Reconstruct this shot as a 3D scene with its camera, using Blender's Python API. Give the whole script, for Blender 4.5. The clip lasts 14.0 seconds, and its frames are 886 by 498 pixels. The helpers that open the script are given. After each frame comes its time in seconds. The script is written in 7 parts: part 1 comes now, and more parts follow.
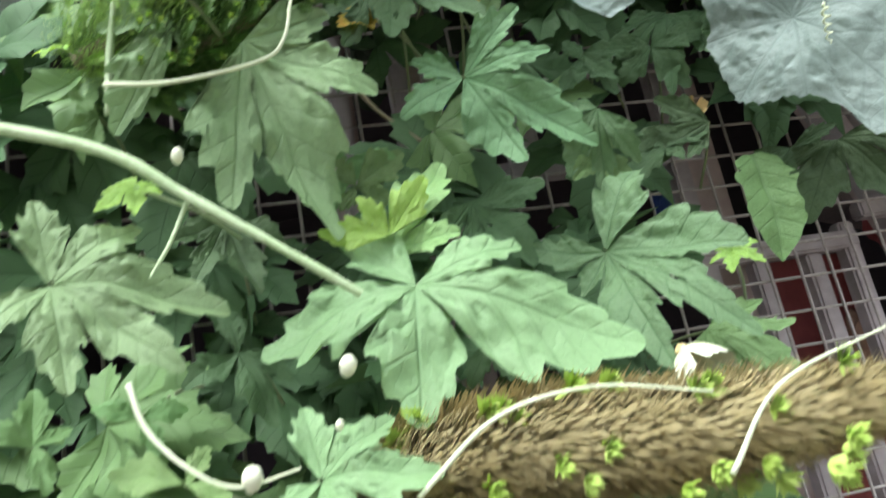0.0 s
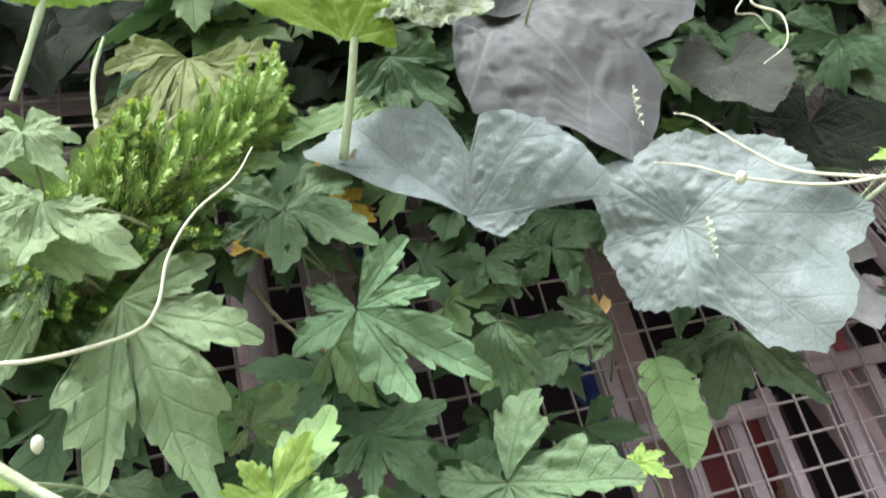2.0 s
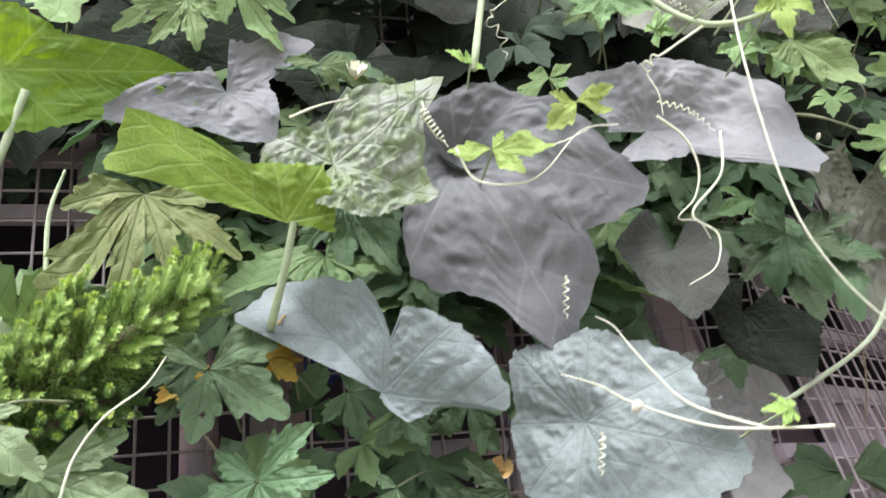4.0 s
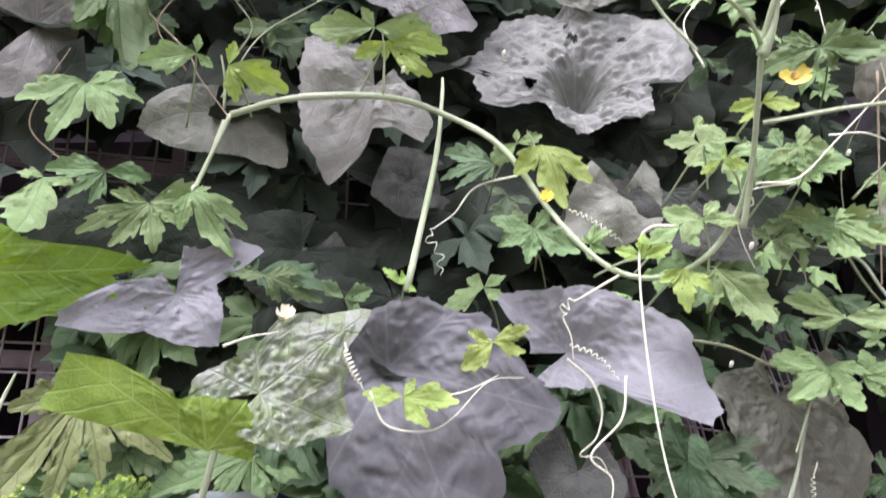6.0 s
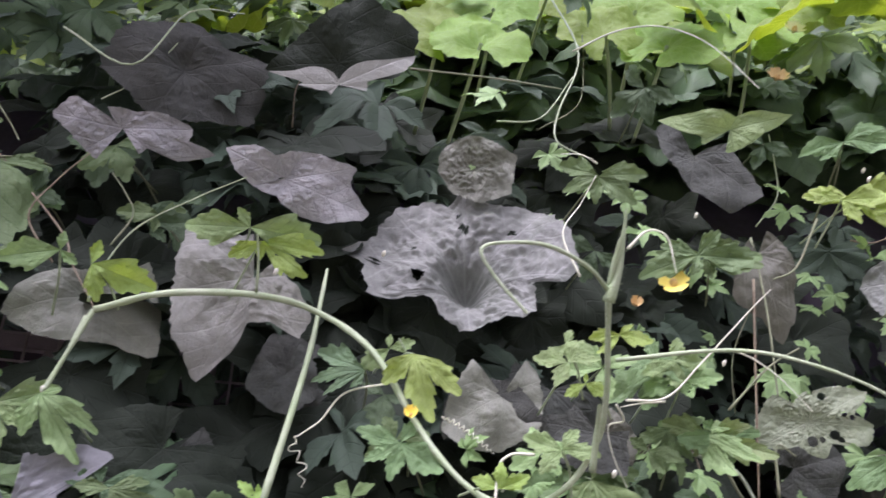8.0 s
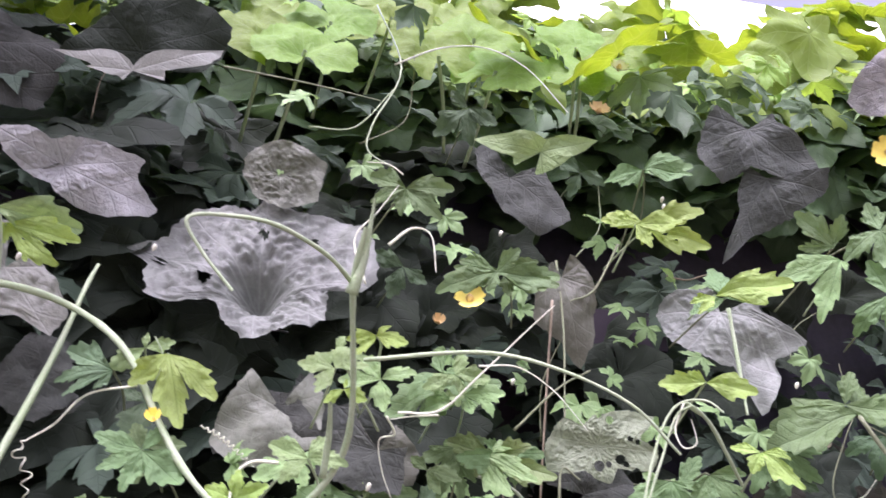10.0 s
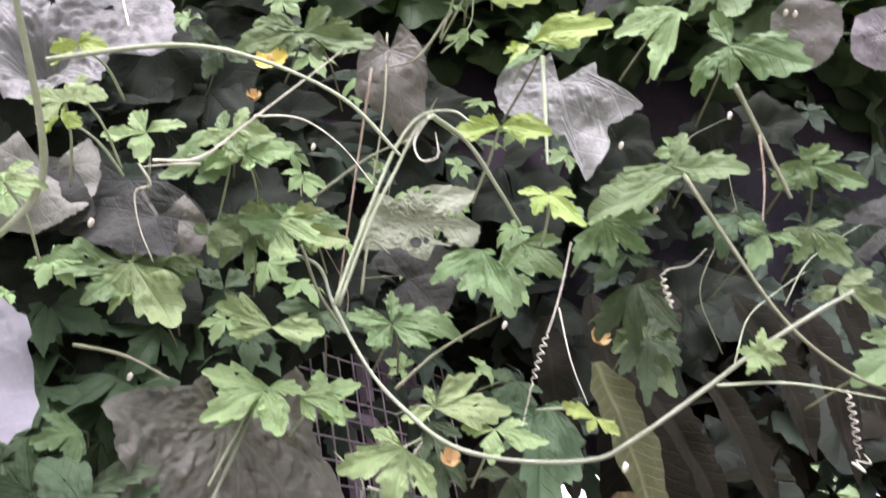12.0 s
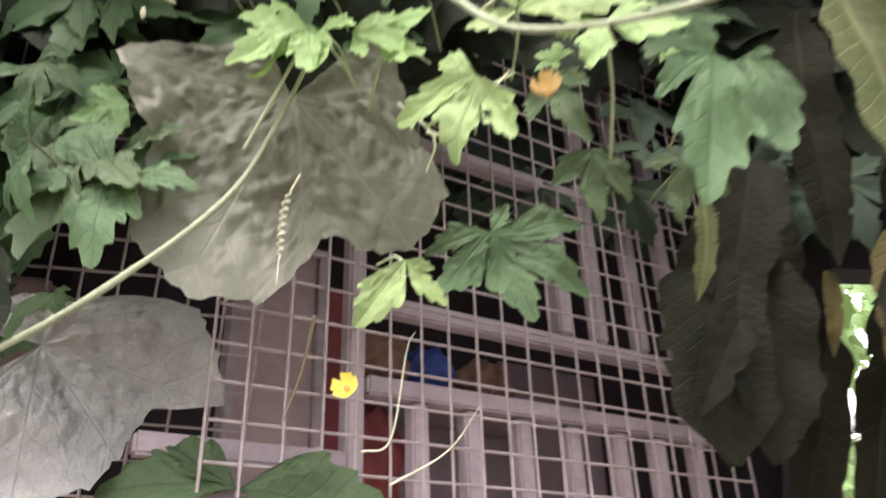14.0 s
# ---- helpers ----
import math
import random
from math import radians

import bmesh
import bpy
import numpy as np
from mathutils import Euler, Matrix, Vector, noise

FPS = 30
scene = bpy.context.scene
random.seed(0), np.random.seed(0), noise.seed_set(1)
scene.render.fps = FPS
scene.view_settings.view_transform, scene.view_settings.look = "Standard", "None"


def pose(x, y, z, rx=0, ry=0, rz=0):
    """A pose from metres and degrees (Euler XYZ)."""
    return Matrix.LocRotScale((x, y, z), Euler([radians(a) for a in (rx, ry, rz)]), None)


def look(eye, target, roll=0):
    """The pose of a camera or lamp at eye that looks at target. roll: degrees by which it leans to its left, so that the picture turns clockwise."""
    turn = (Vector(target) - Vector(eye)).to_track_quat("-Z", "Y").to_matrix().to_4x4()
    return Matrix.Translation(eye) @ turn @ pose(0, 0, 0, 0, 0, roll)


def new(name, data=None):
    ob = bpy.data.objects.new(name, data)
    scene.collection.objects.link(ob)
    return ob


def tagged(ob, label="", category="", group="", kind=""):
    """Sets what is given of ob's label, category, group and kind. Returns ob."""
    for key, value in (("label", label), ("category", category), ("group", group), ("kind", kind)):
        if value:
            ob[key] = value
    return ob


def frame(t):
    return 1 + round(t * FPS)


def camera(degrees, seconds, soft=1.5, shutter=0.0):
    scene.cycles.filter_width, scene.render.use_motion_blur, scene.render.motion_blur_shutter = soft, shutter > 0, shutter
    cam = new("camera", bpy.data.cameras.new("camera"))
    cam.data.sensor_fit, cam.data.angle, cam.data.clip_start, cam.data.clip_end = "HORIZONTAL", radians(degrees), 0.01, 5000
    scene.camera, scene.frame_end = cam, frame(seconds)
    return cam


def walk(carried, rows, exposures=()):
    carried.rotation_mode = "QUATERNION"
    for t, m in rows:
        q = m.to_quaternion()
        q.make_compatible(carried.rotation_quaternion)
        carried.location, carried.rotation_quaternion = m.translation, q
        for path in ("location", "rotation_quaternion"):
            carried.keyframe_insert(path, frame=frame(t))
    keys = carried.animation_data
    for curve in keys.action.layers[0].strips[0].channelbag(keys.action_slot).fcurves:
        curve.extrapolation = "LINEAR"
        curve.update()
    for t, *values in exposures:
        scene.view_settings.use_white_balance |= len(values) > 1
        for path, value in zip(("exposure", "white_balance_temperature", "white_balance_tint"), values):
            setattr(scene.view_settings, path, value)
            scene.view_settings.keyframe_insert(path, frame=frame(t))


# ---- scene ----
cam = camera(60.0, 14.0, shutter=0.5)
PATH = [
    (0, (0.082, -0.369, 1.482), (-0.018, 1.548, 2.044), -10.9),
    (0.5, (0.103, -0.366, 1.52), (0.048, 1.554, 2.078), -12.8),
    (1, (0.115, -0.372, 1.53), (0.107, 1.531, 2.144), -13.7),
    (1.5, (0.122, -0.38, 1.538), (0.149, 1.499, 2.222), -14.2),
    (2, (0.128, -0.383, 1.54), (0.19, 1.462, 2.308), -14.7),
    (2.5, (0.138, -0.391, 1.546), (0.226, 1.407, 2.417), -14.5),
    (2.7, (0.138, -0.392, 1.548), (0.246, 1.397, 2.437), -14.1),
    (4.8, (0.259, -0.498, 1.737), (0.168, 1.452, 2.17), -1.5),
    (5, (0.264, -0.505, 1.747), (0.183, 1.439, 2.207), -1.4),
    (5.5, (0.27, -0.522, 1.765), (0.211, 1.402, 2.31), -0.8),
    (6, (0.274, -0.531, 1.781), (0.224, 1.369, 2.402), 0.1),
    (6.5, (0.282, -0.537, 1.802), (0.243, 1.345, 2.479), 0.6),
    (7, (0.287, -0.542, 1.82), (0.28, 1.316, 2.559), 0.9),
    (7.5, (0.313, -0.546, 1.837), (0.332, 1.272, 2.67), 1.1),
    (8, (0.336, -0.55, 1.852), (0.398, 1.243, 2.737), 1.0),
    (8.5, (0.372, -0.541, 1.85), (0.485, 1.219, 2.793), 1.0),
    (8.7, (0.382, -0.538, 1.851), (0.529, 1.213, 2.806), 0.7),
    (10.8, (0.472, -0.488, 1.803), (0.85, 1.2, 2.807), 0.5),
    (11, (0.491, -0.475, 1.792), (0.879, 1.224, 2.775), 0.6),
    (11.5, (0.557, -0.446, 1.78), (0.952, 1.321, 2.63), 0.0),
    (12, (0.59, -0.451, 1.765), (0.942, 1.363, 2.532), -0.7),
    (12.5, (0.641, -0.468, 1.74), (0.903, 1.407, 2.386), 0.9),
    (13, (0.705, -0.425, 1.729), (0.625, 1.492, 2.293), 5.1),
    (13.5, (0.757, -0.327, 1.704), (0.405, 1.571, 2.226), 6.1),
    (14, (0.732, -0.238, 1.67), (0.262, 1.635, 2.191), 4.6),
]
EXPOSURES = [(0, 1.1, 6100, 0), (1, 1.22, 6200, 9), (2.7, 1.4, 6200, 13), (5, 1.14, 6050, 28), (6.5, 1.2, 5900, 36), (7, 1.33, 5850, 37), (7.5, 1.1, 5850, 37), (8, 0.74, 5850, 38), (8.5, 0.6, 5850, 38),
             (11, 1.38, 5850, 43), (12.5, 1.25, 6200, 36), (13.2, 1.33, 6450, 30), (14, 1.68, 6700, 22)]
walk(cam, [(t, look(eye, target, roll)) for t, eye, target, roll in PATH], EXPOSURES)

# ---- world and light ----
world = bpy.data.worlds.new("overcast_sky")
scene.world = world
world.use_nodes = True
wn, wl = world.node_tree.nodes, world.node_tree.links
sky = wn.new("ShaderNodeTexSky")
sky.sky_type, sky.sun_disc = "NISHITA", False
sky.sun_elevation, sky.sun_rotation = radians(58), radians(200)
sky.air_density, sky.dust_density, sky.ozone_density = 1.0, 6.0, 1.0
grey = wn.new("ShaderNodeHueSaturation")
grey.inputs["Saturation"].default_value = 0.25
wl.new(sky.outputs[0], grey.inputs["Color"])
wl.new(grey.outputs[0], wn["Background"].inputs[0])
wn["Background"].inputs[1].default_value = 0.15

sun_data = bpy.data.lights.new("sun", "SUN")
sun_data.energy, sun_data.angle, sun_data.color = 1.5, radians(25), (1.0, 0.97, 0.92)
sun = new("sun", sun_data)
sun.matrix_world = look((0, 0, 5), (0.6, 1.6, 1.0))


# ---- materials ----
def material(name):
    m = bpy.data.materials.new(name)
    m.use_nodes = True
    return m, m.node_tree.nodes, m.node_tree.links


def mix_rgb(n, l, fac, a, b):
    x = n.new("ShaderNodeMix")
    x.data_type = "RGBA"
    for sock, val in ((x.inputs["Factor"], fac), (x.inputs["A"], a), (x.inputs["B"], b)):
        if isinstance(val, (float, int)):
            sock.default_value = val
        elif isinstance(val, tuple):
            sock.default_value = (*val, 1)
        else:
            l.new(val, sock)
    return x.outputs["Result"]


def calc(n, l, op, a, b=0.0, c=0.0):
    x = n.new("ShaderNodeMath")
    x.operation = op
    for sock, val in zip(x.inputs, (a, b, c)):
        if isinstance(val, (float, int)):
            sock.default_value = val
        else:
            l.new(val, sock)
    return x.outputs[0]


def leaf_material(name, colour, vein, other, side_veins=7.0, vein_amount=0.5, rough=0.5, translucent=0.25,
                  mottle=0.6, bump=0.42, patch_scale=5.0, spec=0.4, net=0.2, groove=-0.32):
    """Leaf tissue: midribs and side veins from the lobe coordinates, mottling at two scales, light let through."""
    m, n, l = material(name)
    b = n["Principled BSDF"]
    uv = n.new("ShaderNodeUVMap")
    sep = n.new("ShaderNodeSeparateXYZ")
    l.new(uv.outputs[0], sep.inputs[0])
    along, across = sep.outputs[0], calc(n, l, "ABSOLUTE", sep.outputs[1])
    pos = n.new("ShaderNodeTexCoord").outputs["Object"]
    wob = n.new("ShaderNodeTexNoise")
    wob.inputs["Scale"].default_value = 4.0
    l.new(pos, wob.inputs["Vector"])
    thick = calc(n, l, "MULTIPLY_ADD", along, -0.010, 0.017)
    rib = n.new("ShaderNodeMapRange")
    rib.interpolation_type = "SMOOTHSTEP"
    l.new(across, rib.inputs["Value"])
    rib.inputs["From Min"].default_value = 0.0
    l.new(thick, rib.inputs["From Max"])
    rib.inputs["To Min"].default_value, rib.inputs["To Max"].default_value = 1.0, 0.0
    s = calc(n, l, "SUBTRACT", along, calc(n, l, "MULTIPLY", across, 1.15))
    s = calc(n, l, "ADD", s, calc(n, l, "MULTIPLY", wob.outputs[0], 0.08))
    s = calc(n, l, "FRACT", calc(n, l, "MULTIPLY", s, side_veins))
    s = calc(n, l, "ABSOLUTE", calc(n, l, "SUBTRACT", s, 0.5))
    side = n.new("ShaderNodeMapRange")
    side.interpolation_type = "SMOOTHSTEP"
    l.new(s, side.inputs["Value"])
    side.inputs["From Min"].default_value, side.inputs["From Max"].default_value = 0.0, 0.10
    side.inputs["To Min"].default_value, side.inputs["To Max"].default_value = 0.75, 0.0
    cells = n.new("ShaderNodeTexVoronoi")
    cells.feature = "DISTANCE_TO_EDGE"
    cells.inputs["Scale"].default_value = 17.0
    l.new(pos, cells.inputs["Vector"])
    netm = n.new("ShaderNodeMapRange")
    netm.interpolation_type = "SMOOTHSTEP"
    l.new(cells.outputs["Distance"], netm.inputs["Value"])
    netm.inputs["From Max"].default_value = 0.09
    netm.inputs["To Min"].default_value, netm.inputs["To Max"].default_value = net, 0.0
    veins = calc(n, l, "MAXIMUM", calc(n, l, "MAXIMUM", rib.outputs[0], side.outputs[0]), netm.outputs[0])
    big = n.new("ShaderNodeTexNoise")
    big.inputs["Scale"].default_value, big.inputs["Detail"].default_value = patch_scale, 4
    l.new(pos, big.inputs["Vector"])
    fine = n.new("ShaderNodeTexNoise")
    fine.inputs["Scale"].default_value, fine.inputs["Detail"].default_value = 45.0, 3
    l.new(pos, fine.inputs["Vector"])
    ramp = n.new("ShaderNodeMapRange")
    l.new(big.outputs[0], ramp.inputs["Value"])
    ramp.inputs["From Min"].default_value, ramp.inputs["From Max"].default_value = 0.36, 0.66
    ramp.inputs["To Max"].default_value = mottle
    c = mix_rgb(n, l, ramp.outputs[0], colour, other)
    c = mix_rgb(n, l, calc(n, l, "MULTIPLY", veins, vein_amount), c, vein)
    info = n.new("ShaderNodeObjectInfo")
    hsv = n.new("ShaderNodeHueSaturation")
    l.new(c, hsv.inputs["Color"])
    l.new(calc(n, l, "MULTIPLY_ADD", info.outputs["Random"], 0.03, 0.485), hsv.inputs["Hue"])
    l.new(calc(n, l, "ADD", calc(n, l, "MULTIPLY_ADD", info.outputs["Random"], 0.3, 0.70),
               calc(n, l, "MULTIPLY", fine.outputs[0], 0.32)), hsv.inputs["Value"])
    l.new(hsv.outputs[0], b.inputs["Base Color"])
    b.inputs["Specular IOR Level"].default_value = spec
    l.new(calc(n, l, "MULTIPLY_ADD", fine.outputs[0], 0.2, rough - 0.1), b.inputs["Roughness"])
    height = calc(n, l, "ADD", calc(n, l, "MULTIPLY", veins, groove), calc(n, l, "MULTIPLY", fine.outputs[0], 0.22))
    height = calc(n, l, "ADD", height, calc(n, l, "MULTIPLY", big.outputs[0], 0.5))
    bp = n.new("ShaderNodeBump")
    bp.inputs["Strength"].default_value, bp.inputs["Distance"].default_value = bump, 0.006
    l.new(height, bp.inputs["Height"])
    l.new(bp.outputs[0], b.inputs["Normal"])
    tr = n.new("ShaderNodeBsdfTranslucent")
    bright = n.new("ShaderNodeHueSaturation")
    bright.inputs["Hue"].default_value, bright.inputs["Saturation"].default_value = 0.475, 1.25
    bright.inputs["Value"].default_value = 1.5
    l.new(hsv.outputs[0], bright.inputs["Color"])
    l.new(bright.outputs[0], tr.inputs["Color"])
    mx = n.new("ShaderNodeMixShader")
    mx.inputs[0].default_value = translucent
    l.new(b.outputs[0], mx.inputs[1])
    l.new(tr.outputs[0], mx.inputs[2])
    l.new(mx.outputs[0], n["Material Output"].inputs["Surface"])
    return m


def plain_material(name, a, b_col, scale=30.0, rough=0.6, bump=0.2, metal=0.0, spec=0.4):
    """Two-tone noise surface with fine relief."""
    m, n, l = material(name)
    b = n["Principled BSDF"]
    pos = n.new("ShaderNodeTexCoord").outputs["Object"]
    t1, t2 = n.new("ShaderNodeTexNoise"), n.new("ShaderNodeTexNoise")
    t1.inputs["Scale"].default_value, t1.inputs["Detail"].default_value = scale, 5
    t2.inputs["Scale"].default_value, t2.inputs["Detail"].default_value = scale * 9, 3
    l.new(pos, t1.inputs["Vector"])
    l.new(pos, t2.inputs["Vector"])
    f = n.new("ShaderNodeMapRange")
    l.new(calc(n, l, "MULTIPLY_ADD", t2.outputs[0], 0.35, calc(n, l, "MULTIPLY", t1.outputs[0], 0.65)), f.inputs["Value"])
    f.inputs["From Min"].default_value, f.inputs["From Max"].default_value = 0.38, 0.62
    l.new(mix_rgb(n, l, f.outputs[0], a, b_col), b.inputs["Base Color"])
    b.inputs["Roughness"].default_value, b.inputs["Metallic"].default_value = rough, metal
    b.inputs["Specular IOR Level"].default_value = spec
    bp = n.new("ShaderNodeBump")
    bp.inputs["Strength"].default_value, bp.inputs["Distance"].default_value = bump, 0.002
    l.new(t2.outputs[0], bp.inputs["Height"])
    l.new(bp.outputs[0], b.inputs["Normal"])
    return m


